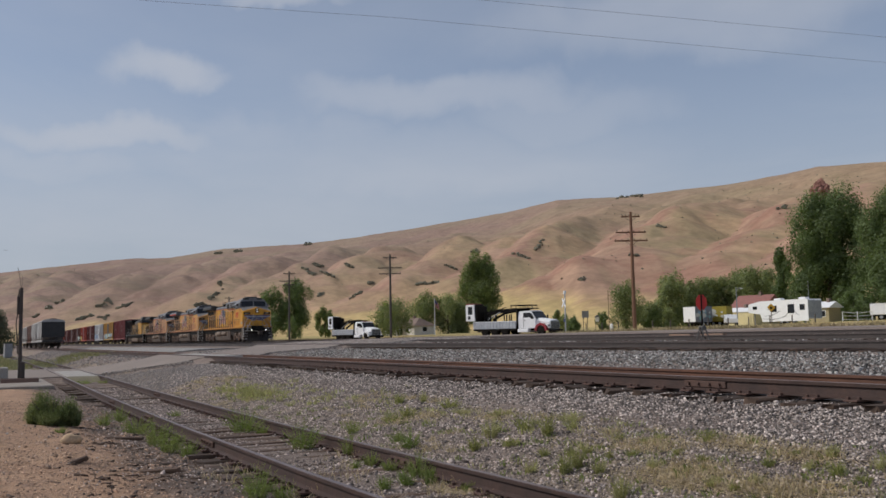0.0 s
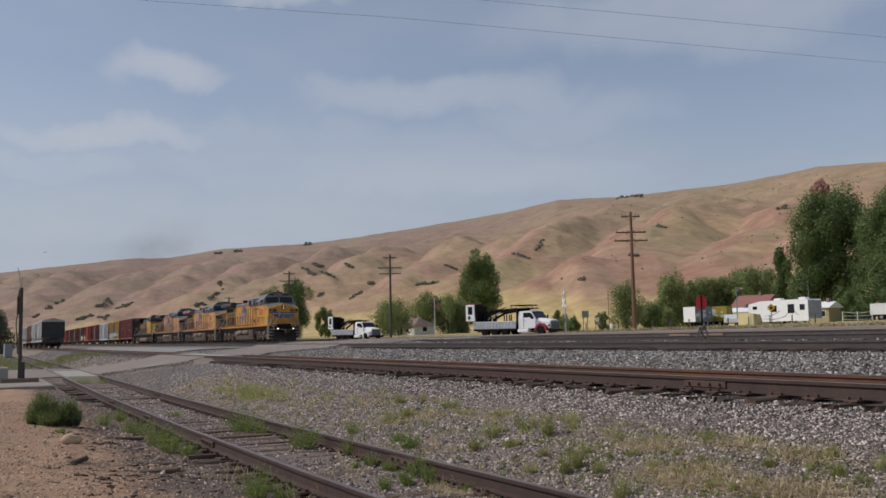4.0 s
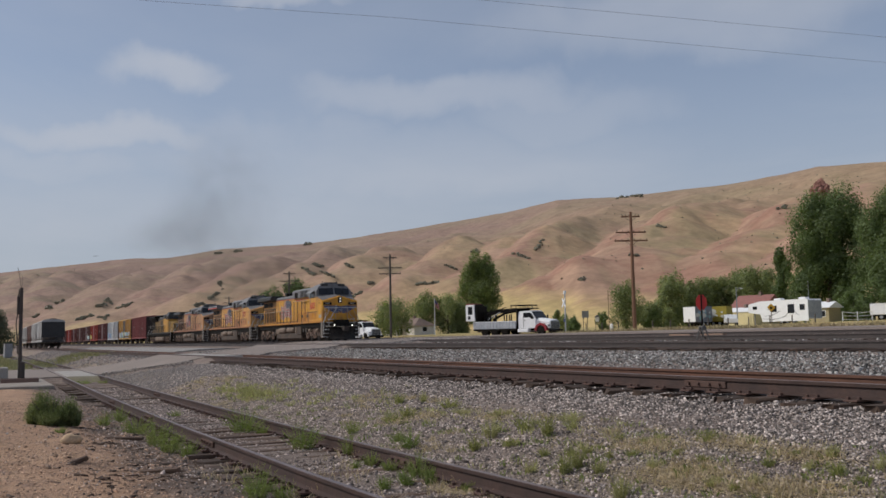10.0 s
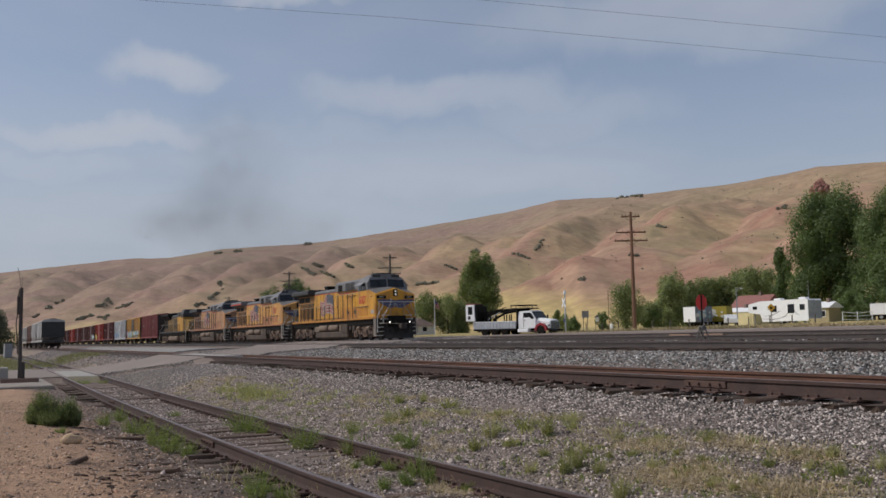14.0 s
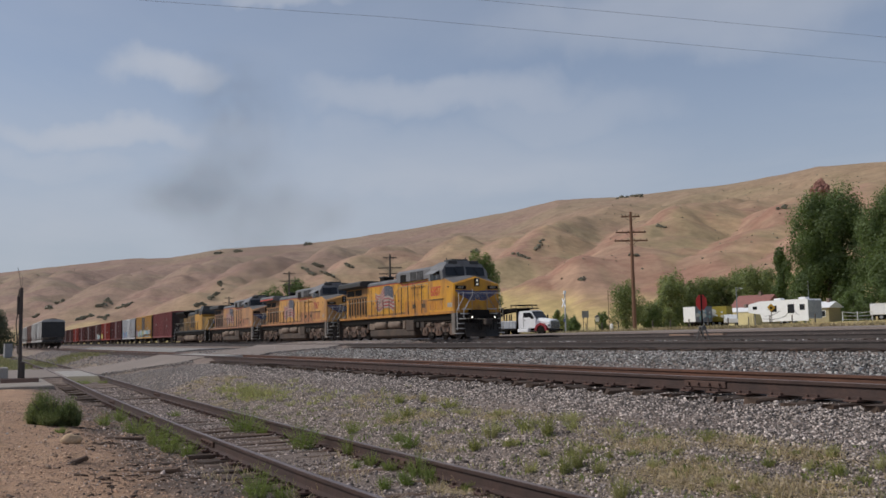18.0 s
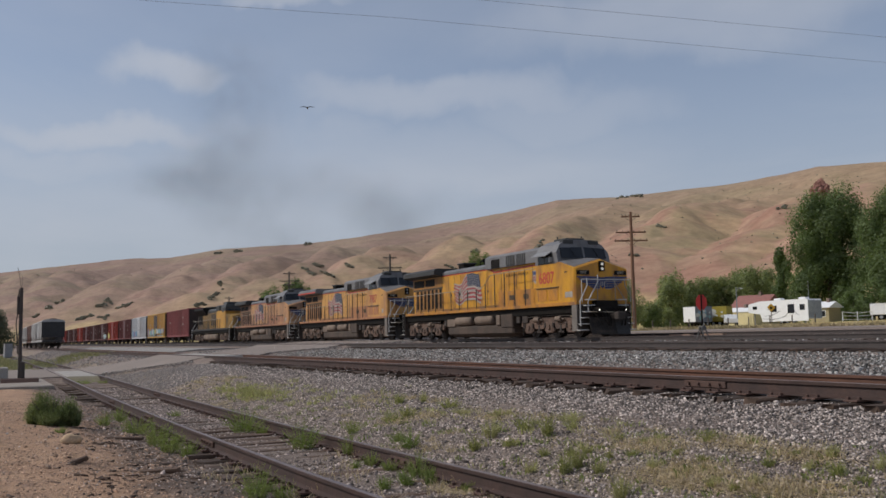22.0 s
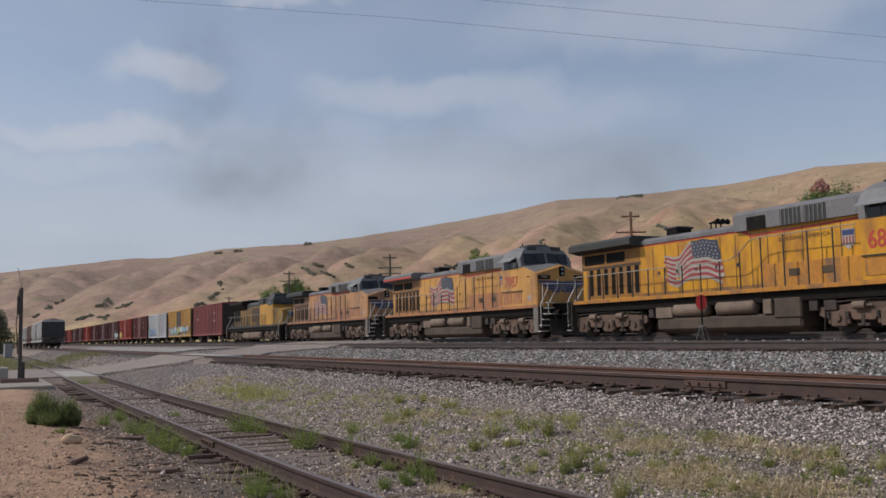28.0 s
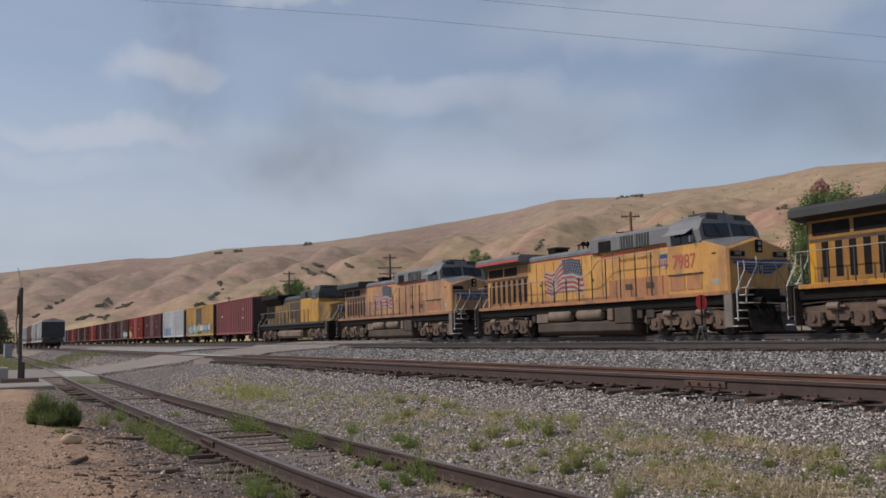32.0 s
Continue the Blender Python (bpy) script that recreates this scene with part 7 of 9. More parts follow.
def build_trees():
    T = tree
    T(-119.3, 138.1, 16, 23.6, 24, 1, LEAF[2], "tall dense dark green cottonwood tree", 22000, 0.42)
    T(-128.5, 136.0, 6, 14.5, 8, 2, LEAF[2], "slim dark green cottonwood tree", 3600, 0.36)
    T(-99.8, 131.8, 15, 20.5, 22, 3, LEAF[2], "tall spreading green cottonwood tree", 20000, 0.4)
    T(-94.0, 136.8, 12, 18.5, 12, 4, LEAF[2], "tall green cottonwood tree", 7000, 0.4)
    T(-201.2, 110.0, 11.4, 19.3, 18, 5, LEAF[0], "tall upright green poplar tree", 9500, 0.42)
    T(-222.8, 63.8, 9.0, 12.4, 9, 6, LEAF[2], "rounded dark green tree", 3200, 0.42)
    T(-223.7, 70.0, 9.5, 14.4, 10, 7, LEAF[2], "tall dark green tree", 3800, 0.42)
    T(-183.8, 78.9, 12.0, 7.2, 12, 8, LEAF[3], "rounded green tree behind a pole", 3000, 0.38, 0.02)
    T(-193.3, 91.9, 10.5, 9.2, 11, 9, LEAF[3], "rounded green tree beside a cottage", 3000, 0.38, 0.02)
    T(-191.1, 96.3, 9.5, 9.0, 10, 10, LEAF[1], "green tree beside a poplar", 2400, 0.38, 0.02)
    T(-228.8, 79.7, 5.6, 7.6, 7, 11, LEAF[0], "small dark green tree in a field", 1900, 0.4, 0.05)
    T(-121.3, 93.3, 6.4, 7.6, 12, 12, LEAF[3], "small rounded green tree", 2600, 0.28, 0.02)
    T(-142.6, 121.4, 8.5, 9.8, 9, 13, LEAF[1], "broad green tree behind trailers", 3200, 0.36, 0.02)
    T(-144.2, 131.6, 8.0, 9.7, 9, 14, LEAF[1], "broad green tree behind trailers", 3200, 0.36, 0.02)
    T(-146.3, 142.8, 8.5, 11.4, 9, 15, LEAF[0], "broad green tree behind a house", 3200, 0.36, 0.02)
    T(-141.7, 146.5, 8.0, 11.0, 9, 16, LEAF[1], "broad green tree behind a house", 3000, 0.36, 0.02)
    T(-143.4, 126.5, 8.5, 9.0, 9, 18, LEAF[1], "broad green tree behind trailers", 3200, 0.36, 0.02)
    T(-144.5, 137.0, 8.5, 10.2, 9, 19, LEAF[1], "broad green tree behind trailers", 3200, 0.36, 0.02)
    T(-191.5, 99.9, 7, 7.5, 9, 81, LEAF[1], "low green tree beneath a poplar", 3000, 0.36, 0.0)
    T(-137.7, 138.1, 9, 11.5, 9, 82, LEAF[1], "broad green tree behind a house", 3000, 0.36, 0.0)
    T(-140.8, 137.8, 8, 10.5, 9, 83, LEAF[1], "broad green tree behind a house", 3000, 0.36, 0.0)
    T(-132.1, 107.0, 6, 3.8, 9, 84, LEAF[3], "low green tree by a fence", 3000, 0.36, 0.0)
    T(-135.8, 115.1, 8, 8.6, 9, 85, LEAF[1], "broad green tree behind a fence", 3000, 0.36, 0.0)
    T(-188.3, 2.6, 7.0, 8.0, 8, 17, LEAF[4], "dark tree beyond the siding", 2600, 0.34, 0.02)
    B = lambda x, y, w, h, s, lab, c=900: tree(x, y, w, h, 5, s, LEAF[s % 3], lab, c, 0.22, 0.0, "bush")
    B(-109.5, 72.2, 1.5, 3.3, 31, "narrow green bush beside a sign post")
    B(-113, 77.5, 2.2, 2.0, 32, "low green bush in dry grass")
    B(-117, 80, 2.2, 1.9, 33, "low green bush in dry grass")
    B(-126, 84.5, 3.0, 2.6, 34, "low dark bush by a fence", 1000)
    B(-123, 90.0, 3.2, 2.8, 35, "low dark bush by a fence", 1000)
    B(-119.5, 97.5, 3.6, 3.2, 36, "low dark bush by a fence", 1000)
    B(-120, 101.0, 3.6, 3.2, 37, "low dark bush by a fence", 1000)
    B(-216.0, 66.8, 4.5, 5.5, 38, "grey-green bush under a tree", 1200)
    for k, (bx, by, bh) in enumerate(((-104.5, 126, 5.0), (-100.8, 124, 4.2), (-97.0, 124.5, 5.2), (-93.0, 123, 4.6), (-89.5, 124, 5.4), (-86, 122.5, 4.6), (-98.5, 130, 7.0), (-91, 129, 7.0), (-107.5, 131, 7.5), (-112.5, 133, 6.5))):
        tree(bx, by, 4.6, bh, 6, 60 + k, LEAF[2], "low dark green undergrowth beneath tall trees", 1500, 0.3, 0.0, "bush")
    B(-236, 75, 5, 6, 39, "dark green bush in a field", 1200)


PALE_POST = mat("pale_post", (0.55, 0.56, 0.57), (0.46, 0.47, 0.48), rough=0.6)
GREY_WIRE = mat("weathered_wire", (0.24, 0.25, 0.27), (0.2, 0.21, 0.225), rough=0.6)


def utility_pole(x, y, h, arms, label, material=POLE, lean=0.0, turn=0.0):
    p = thing("utility_pole", pose(x, y, gz(x, y) - 0.2, 0, lean, turn), label, "utility pole", "poles along the highway")
    part("pole", tube(bm_new(), [(0, 0, 0), (0, 0, h * 0.5), (0, 0, h + 0.2)], [0.19, 0.165, 0.125], 10), material, p)
    for z, w in arms:
        a = part("crossarm", box(bm_new(), -0.19, -0.08, -w / 2, w / 2, h - z - 0.07, h - z + 0.07, 0.012), material, p)
        for k in range(6):
            yy = -w / 2 + 0.12 + k * (w - 0.24) / 5
            part("insulator", cyl(bm_new(), (-0.135, yy, h - z + 0.07), (-0.135, yy, h - z + 0.2), 0.035, 6), POLE_GREY, a)
        for s in (-1, 1):
            part("brace", tube(bm_new(), [(-0.1, s * 0.55, h - z - 0.05), (-0.1, 0.02 * s, h - z - 0.5)], 0.02, 4), POLE_GREY, p)
    return p


def build_poles():
    utility_pole(-70.2, 55.0, 11.28, [(0.25, 1.8), (1.75, 2.9), (2.55, 3.2)], "tall brown wooden pole with three crossarms", POLE, 0.4, -24)
    utility_pole(-122.6, 52.6, 12.15, [(0.3, 2.0), (1.75, 3.4), (2.6, 3.2)], "tall wooden pole with three crossarms", POLE_GREY, 1.6, -22)
    utility_pole(-166.3, 51.0, 12.85, [(0.2, 2.2), (1.6, 3.6), (2.3, 2.0)], "tall wooden pole with crossarms beside a tree", POLE_GREY, 0, -20)
    utility_pole(-234.6, 56.2, 11.35, [(0.2, 2.2), (1.4, 3.2)], "far wooden pole with crossarms", POLE_GREY, 0, -20)
    # wires crossing overhead
    for name_, a, b, c, d in (("overhead_wire", (-25.9, -26, 10.4), (-24.75, 3.8, 10.72), (-23.45, 10.3, 10.75), (-20.8, 27.7, 10.7)),
                              ("overhead_wire", (-24.4, -26, 10.9), (-23.1, 5.0, 11.2), (-22.3, 12.6, 11.2), (-19.75, 26.3, 11.1))):
        e = Vector(d) + (Vector(d) - Vector(c)) * 1.9
        e.z -= 0.3
        solo(name_, tube(bm_new(), [a, b, c, d, e], 0.0048, 5), GREY_WIRE, "thin dark wire strung high over the tracks", "wire", "overhead wires")
    for x, y, h in ((-25.1, -26, 10.9), (-15.2, 57.0, 9.0)):
        p = thing("utility_pole", pose(x, y, gz(x, y) - 0.3), "plain wooden pole that carries two wires", "utility pole", "poles along the highway")
        part("pole", tube(bm_new(), [(0, 0, 0), (0, 0, h + 0.8)], [0.18, 0.13], 10), POLE, p)
        part("crossarm", box(bm_new(), -1.2, 1.2, -0.06, 0.06, h - 0.1, h + 0.05, 0.01), POLE, p)
    # street lamps and sign posts
    for x, y, h, arm in ((-113.1, 109.3, 6.3, 0.6),):
        l = thing("street_lamp", pose(x, y, gz(x, y) - 0.1), "slim grey metal street lamp", "street lamp", "street lamps")
        part("pole", tube(bm_new(), [(0, 0, 0), (0, 0, h)], [0.1, 0.06], 8), GREY_STEEL, l)
        part("arm", tube(bm_new(), [(0, 0, h - 0.6), (0.2, 0.35, h - 0.15), (0.3, arm, h - 0.2)], 0.04, 6), GREY_STEEL, l)
        part("head", box(bm_new(), 0.2, 0.4, arm - 0.1, arm + 0.5, h - 0.3, h - 0.15, 0.04), WHITE, l)
    g = thing("flagpole", pose(-148.5, 72.2, gz(-148.5, 72.2) - 0.1, 0, 0, 66), "slim pale flagpole with a small drooping striped flag", "flagpole")
    part("pole", tube(bm_new(), [(0, 0, 0), (0, 0, 6.6)], [0.09, 0.05], 8), PALE_POST, g)
    part("finial", tube(bm_new(), [(0, 0, 6.58), (0, 0, 6.66), (0, 0, 6.74)], [0.05, 0.09, 0.03], 8), GREY_STEEL, g)
    fl = part("flag", box(bm_new(), 0.05, 0.09, -0.03, 0.03, 5.2, 6.4), FLAG_WHITE, g, "small drooping flag")
    for k in range(7):
        droop = lambda x: -0.75 * x * x - 0.5 * x
        bm = loft(bm_new(), [[(x, 0.12 * math.sin(x * 6), 6.4 - k * 0.15 + droop(x)), (x, 0.12 * math.sin(x * 6) + 0.012, 6.4 - k * 0.15 + droop(x)), (x, 0.12 * math.sin(x * 6) + 0.012, 6.25 - k * 0.15 + droop(x)), (x, 0.12 * math.sin(x * 6), 6.25 - k * 0.15 + droop(x))] for x in (0.09, 0.3, 0.5, 0.7, 0.85)])
        part("stripe", bm, FLAG_RED if k % 2 == 0 else FLAG_WHITE, fl)
    part("canton", loft(bm_new(), [[(x, 0.12 * math.sin(x * 6) + o, z + droop(x)) for o, z in ((-0.02, 6.4), (0.03, 6.4), (0.03, 5.85), (-0.02, 5.85))] for x in (0.09, 0.3, 0.5)]), BLUE, fl)
    c = thing("crossing_sign", pose(-79.5, 53.5, gz(-79.5, 53.5) + 0.25, 0, 0, -12), "white railway crossing sign on a pale post", "sign")
    part("post", box(bm_new(), -0.06, 0.06, -0.06, 0.06, -0.35, 4.1, 0.01), PALE_POST, c)
    for a in (45, -45):
        part("blade", box(bm_new(), -0.60, 0.60, -0.02, 0.02, -0.1, 0.1), WHITE, c, m=pose(0, -0.1 if a > 0 else -0.145, 2.9, 0, a, 0))
    part("plate", box(bm_new(), -0.2, 0.24, -0.12, -0.1, 0.95, 1.3), BLUE, c, "small blue plate")
    part("cap", box(bm_new(), -0.14, 0.14, -0.1, 0.1, 3.8, 4.15, 0.02), WHITE, c)
    SIGNB = plain("sign_back", (0.20, 0.20, 0.20))
    s = thing("road_sign", pose(-95.3, 67.1, gz(-95.3, 67.1) - 0.1, 0, 0, 55), "square grey-backed road sign on two posts", "sign")
    part("panel", box(bm_new(), -0.42, 0.42, -0.03, 0.0, 1.9, 2.75, 0.01), SIGNB, s)
    for x in (-0.25, 0.25):
        part("post", box(bm_new(), x - 0.04, x + 0.04, 0.0, 0.08, 0, 2.7), POLE_GREY, s)
    k = thing("kiosk", pose(-98.8, 71.4, gz(-98.8, 71.4) - 0.05, 0, 0, 55), "small white notice kiosk with pitched roof", "kiosk")
    part("panel", box(bm_new(), -0.22, 0.22, -0.05, 0.05, 1.35, 1.9), WHITE, k)
    part("roof", prism(bm_new(), [(-0.4, 1.9), (0, 2.25), (0.4, 1.9)], 1, -0.25, 0.25), SIGNB, k)
    for x in (-0.2, 0.2):
        part("post", box(bm_new(), x - 0.03, x + 0.03, -0.03, 0.03, 0, 1.95), POLE_GREY, k)
    solo("guy_post", tube(bm_new(), [(0, 0, 0), (0, 0, 5.3)], 0.06, 6), mat("pale_pole", (0.36, 0.27, 0.16), rough=0.8), "thin pale yellow pole in dry grass", "pole", m=pose(-97.9, 72.6, gz(-97.9, 72.6)))
    solo("thin_mast", tube(bm_new(), [(0, 0, 0), (0, 0, 4.4)], 0.035, 6), GREY_STEEL, "thin grey mast behind the truck", "mast", m=pose(-118, 73.5, gz(-118, 73.5)))
    d = thing("warning_sign", pose(-73.9, 76.3, gz(-73.9, 76.3) - 0.1, 0, 0, 45), "yellow diamond warning sign on a post", "sign")
    part("panel", prism(bm_new(), [(0, 1.45), (0.42, 1.9), (0, 2.35), (-0.42, 1.9)], 1, -0.02, 0.0), mat("sign_yellow", (0.55, 0.31, 0.02), rough=0.5), d)
    part("post", box(bm_new(), -0.04, 0.04, 0.0, 0.06, 0, 2.3), POLE_GREY, d)
    part("bars", box(bm_new(), -0.12, 0.12, -0.026, -0.021, 1.75, 2.0), BLACK, d)


def wheel_part(parent, x, y, r, w=0.26, hub=None):
    s = 1 if y > 0 else -1
    t = part("wheel", tube(bm_new(), [(x, y - s * w, r), (x, y - s * 0.03, r), (x, y, r)], [r * 0.97, r, r * 0.9], 18), BLACK, parent)
    part("hub", cyl(bm_new(), (x, y, r), (x, y + s * 0.04, r), r * 0.5, 12), hub or GREY_STEEL, t)


def crane_truck(x, y, z, turn, rack, label):
    """White work truck, front towards +X: cab, low corrugated bed, loader crane with its own cab at the rear."""
    t = thing("crane_truck", pose(x, y, z, 0, 0, turn), label, "truck", "work trucks on rail duty")
    P = lambda n, bm, mt, lab="": part(n, bm, mt, t, lab)
    P("chassis", box(bm_new(), -5.4, 4.2, -0.45, 0.45, 0.5, 0.75, 0.02), BLACK)

    def cab_ring(xx, zs):
        return [(xx, s * 1.08 * k, zz) for s, k, zz in ((-1, 0.97, zs[0]), (-1, 1, zs[1]), (-1, 0.9, zs[2]), (-1, 0.78, zs[2] + 0.07), (1, 0.78, zs[2] + 0.07), (1, 0.9, zs[2]), (1, 1, zs[1]), (1, 0.97, zs[0]))]
    cab = P("cab", loft(bm_new(), [cab_ring(0.6, (0.75, 1.72, 2.38)), cab_ring(0.7, (0.72, 1.74, 2.42)), cab_ring(1.9, (0.72, 1.74, 2.44)), cab_ring(2.14, (0.72, 1.74, 2.4)), cab_ring(2.74, (0.72, 1.6, 1.66))]), WHITE)
    part("windshield", loft(bm_new(), [[(2.82, a, 1.70), (2.78, a, 1.68), (2.22, a * 0.9, 2.38), (2.26, a * 0.9, 2.40)] for a in (-1.0, 1.0)]), GLASS, cab)
    part("sun_visor", prism(bm_new(), [(2.06, 2.46), (2.34, 2.42), (2.34, 2.46), (2.08, 2.52)], 1, -0.85, 0.85), WHITE, cab)
    part("marker_lights", box(bm_new(), 1.9, 2.0, -0.7, 0.7, 2.5, 2.56, 0.02), WORK_RED, cab, "row of small red roof lights")

    def hood_ring(xx, w, low, side, top):
        return [(xx, s * w * k, zz) for s, k, zz in ((-1, 1, low), (-1, 1, side), (-1, 0.62, top), (1, 0.62, top), (1, 1, side), (1, 1, low))]
    hood = P("hood", loft(bm_new(), [hood_ring(2.6, 1.0, 0.8, 1.5, 1.78), hood_ring(3.5, 0.86, 0.75, 1.42, 1.66), hood_ring(4.25, 0.84, 0.7, 1.32, 1.54), hood_ring(4.36, 0.78, 0.7, 1.26, 1.48)]), WHITE)
    part("grille", box(bm_new(), 4.33, 4.40, -0.74, 0.74, 0.48, 1.44, 0.03), GREY_STEEL, hood, "bright metal radiator grille")
    for k in range(7):
        zz = 0.56 + k * 0.115
        part("grille_slat", box(bm_new(), 4.40, 4.42, -0.66, 0.66, zz, zz + 0.055), BLACK, hood)
    P("bumper", box(bm_new(), 4.3, 4.55, -1.15, 1.15, 0.34, 0.6, 0.05), BLACK)
    red = WORK_RED if rack else WHITE
    for s in (-1, 1):
        part("side_window", prism(bm_new(), [(1.2, 1.62), (1.26, 2.3), (2.1, 2.3), (2.48, 1.84), (2.48, 1.62)], 1, s * 1.05 - 0.02, s * 1.05 + 0.035), GLASS, cab)
        part("door_seam", box(bm_new(), 1.24, 1.27, s * 1.083 - 0.006, s * 1.083 + 0.006, 0.8, 1.72), BLACK, cab)
        part("door_handle", box(bm_new(), 1.36, 1.5, s * 1.09 - 0.012, s * 1.09 + 0.012, 1.5, 1.54), BLACK, cab)
        arch = [(3.4 + math.cos(a) * 0.74, 0.5 + math.sin(a) * 0.72) for a in [i * math.pi / 9 for i in range(10)]]
        arch += [(3.4 + math.cos(a) * 0.53, 0.44 + math.sin(a) * 0.56) for a in [i * math.pi / 9 for i in range(9, -1, -1)]]
        P("fender", prism(bm_new(), arch, 1, s * 0.96 - 0.2, s * 0.96 + 0.2), red, "dark red wheel arch" if rack else "")
        P("headlamp", box(bm_new(), 4.12, 4.32, s * 0.86 - 0.15, s * 0.86 + 0.15, 0.86, 1.06, 0.04), GREY_STEEL)
        P("mirror", box(bm_new(), 2.5, 2.56, s * 1.4 - 0.1, s * 1.4 + 0.1, 1.65, 2.1, 0.02), BLACK)
        P("mirror_arm", tube(bm_new(), [(2.45, s * 1.05, 1.9), (2.53, s * 1.35, 1.95)], 0.02, 4), BLACK)
        P("step_tank", box(bm_new(), 0.5, 1.9, s * 0.9 - 0.25, s * 0.9 + 0.25, 0.32, 0.7, 0.06), WHITE)
        P("bed_rail", box(bm_new(), -5.2, 0.4, s * 1.16 - 0.05, s * 1.16 + 0.05, 0.55, 0.74, 0.01), BLACK)
        P("bed_side", box(bm_new(), -5.2, 0.4, s * 1.2 - 0.02, s * 1.2 + 0.02, 0.74, 1.46, 0.01), BED_WHITE)
        P("bed_lip", box(bm_new(), -5.2, 0.4, s * 1.22 - 0.05, s * 1.22 + 0.05, 1.44, 1.5, 0.01), WHITE)
        for k in range(14):
            xx = -5.15 + k * 0.415
            P("bed_slat", prism(bm_new(), [(xx, s * 1.22), (xx + 0.04, s * 1.28), (xx + 0.14, s * 1.28), (xx + 0.18, s * 1.22)], 2, 0.76, 1.44), BED_WHITE)
        wheel_part(t, 3.4, s * 1.12, 0.46, 0.28, BLACK)
        for xx in (-1.2, -2.5, -3.8):
            wheel_part(t, xx, s * 1.12, 0.46, 0.5, BLACK)
    P("bed_floor", box(bm_new(), -5.2, 0.4, -1.18, 1.18, 0.7, 0.78), BLACK)
    P("bed_end", box(bm_new(), -5.24, -5.18, -1.2, 1.2, 0.72, 1.46), BED_WHITE)
    # headache rack
    for yy in (-1.1, -0.6, 0.0, 0.6, 1.1):
        P("rack_post", box(bm_new(), 0.42, 0.54, yy - 0.06, yy + 0.06, 0.75, 2.75), BLACK)
    for zz in (1.5, 2.1, 2.67):
        P("rack_bar", box(bm_new(), 0.42, 0.54, -1.15, 1.15, zz, zz + 0.1), BLACK)
    P("rack_screen", box(bm_new(), 0.46, 0.48, -1.0, 1.0, 0.9, 2.7), BLACK)
    if rack:
        for zz, xe in ((2.75, 1.75), (3.08, 1.5)):
            P("roof_rack", tube(bm_new(), [(-0.35, -1.05, zz), (xe, -1.05, zz), (xe + 0.25, -0.6, zz), (xe + 0.25, 0.6, zz), (xe, 1.05, zz), (-0.35, 1.05, zz), (-0.35, -1.05, zz)], 0.05, 6), BLACK)
        for xx in (-0.3, 0.3, 0.9, 1.5):
            P("rack_rib", tube(bm_new(), [(xx, -1.05, 2.75), (xx, -1.0, 3.08), (xx, 1.0, 3.08), (xx, 1.05, 2.75)], 0.04, 5), BLACK)
        P("rack_floor", box(bm_new(), -0.35, 1.7, -1.0, 1.0, 2.76, 2.79), BLACK)
        # stakes along the bed
        for s in (-1, 1):
            for xx in (-2.9, -2.2, -0.8, -0.2):
                P("stake", box(bm_new(), xx - 0.05, xx + 0.05, s * 1.15 - 0.05, s * 1.15 + 0.05, 1.4, 2.2), BLACK)
    # crane
    P("crane_column", tube(bm_new(), [(-4.3, 0, 0.75), (-4.3, 0, 2.6)], [0.4, 0.32], 10), BLACK)
    P("crane_boom", loft(bm_new(), [[(-4.3, a, b) for a, b in ((-0.2, 2.1), (-0.2, 2.55), (0.2, 2.55), (0.2, 2.1))], [(-3.0, a, b) for a, b in ((-0.18, 2.3), (-0.18, 2.68), (0.18, 2.68), (0.18, 2.3))], [(-1.6, a, b) for a, b in ((-0.15, 2.5), (-0.15, 2.8), (0.15, 2.8), (0.15, 2.5))], [(0.55, a, b) for a, b in ((-0.12, 2.62), (-0.12, 2.84), (0.12, 2.84), (0.12, 2.62))]]), BLACK)
    P("crane_stick", tube(bm_new(), [(-0.4, 0.35, 2.55), (-2.2, 0.35, 2.35), (-3.6, 0.3, 1.75)], [0.1, 0.13, 0.11], 6), BLACK)
    P("grapple", tube(bm_new(), [(-3.6, 0.3, 1.8), (-3.3, 0.1, 1.3), (-3.0, 0.3, 0.9)], [0.14, 0.2, 0.08], 6), BLACK)
    P("hydraulic_ram", tube(bm_new(), [(-4.0, -0.25, 1.7), (-2.4, -0.22, 2.45)], 0.07, 6), GREY_STEEL)
    for yy in (-0.1, 0.05):
        P("hose", tube(bm_new(), [(-4.0, yy - 0.3, 2.3), (-3.4, yy - 0.3, 2.75), (-2.4, yy - 0.25, 2.72), (-1.6, yy - 0.2, 2.95)], 0.03, 5), BLACK)
    cb = P("operator_cab", prism(bm_new(), [(-6.2, 1.62), (-6.25, 3.2), (-6.1, 3.36), (-5.1, 3.4), (-5.05, 1.62)], 1, -1.2, -0.1), WHITE, "white crane operator cab")
    part("cab_door", box(bm_new(), -6.02, -5.22, -1.215, -1.195, 1.75, 3.25, 0.005), WHITE, cb)
    part("cab_window", box(bm_new(), -5.92, -5.32, -1.23, -1.215, 2.3, 3.15), GLASS, cb)
    part("cab_window", box(bm_new(), -5.92, -5.6, -1.23, -1.215, 1.8, 2.15), GLASS, cb)
    part("cab_window", box(bm_new(), -5.08, -5.035, -1.1, -0.2, 1.95, 3.28), GLASS, cb)
    part("roof_edge", box(bm_new(), -6.2, -5.0, -1.24, -0.06, 3.36, 3.45, 0.03), WORK_RED if rack else WHITE, cb)
    P("crane_platform", box(bm_new(), -5.9, -4.9, -0.05, 0.8, 1.5, 3.2, 0.08), BLACK)
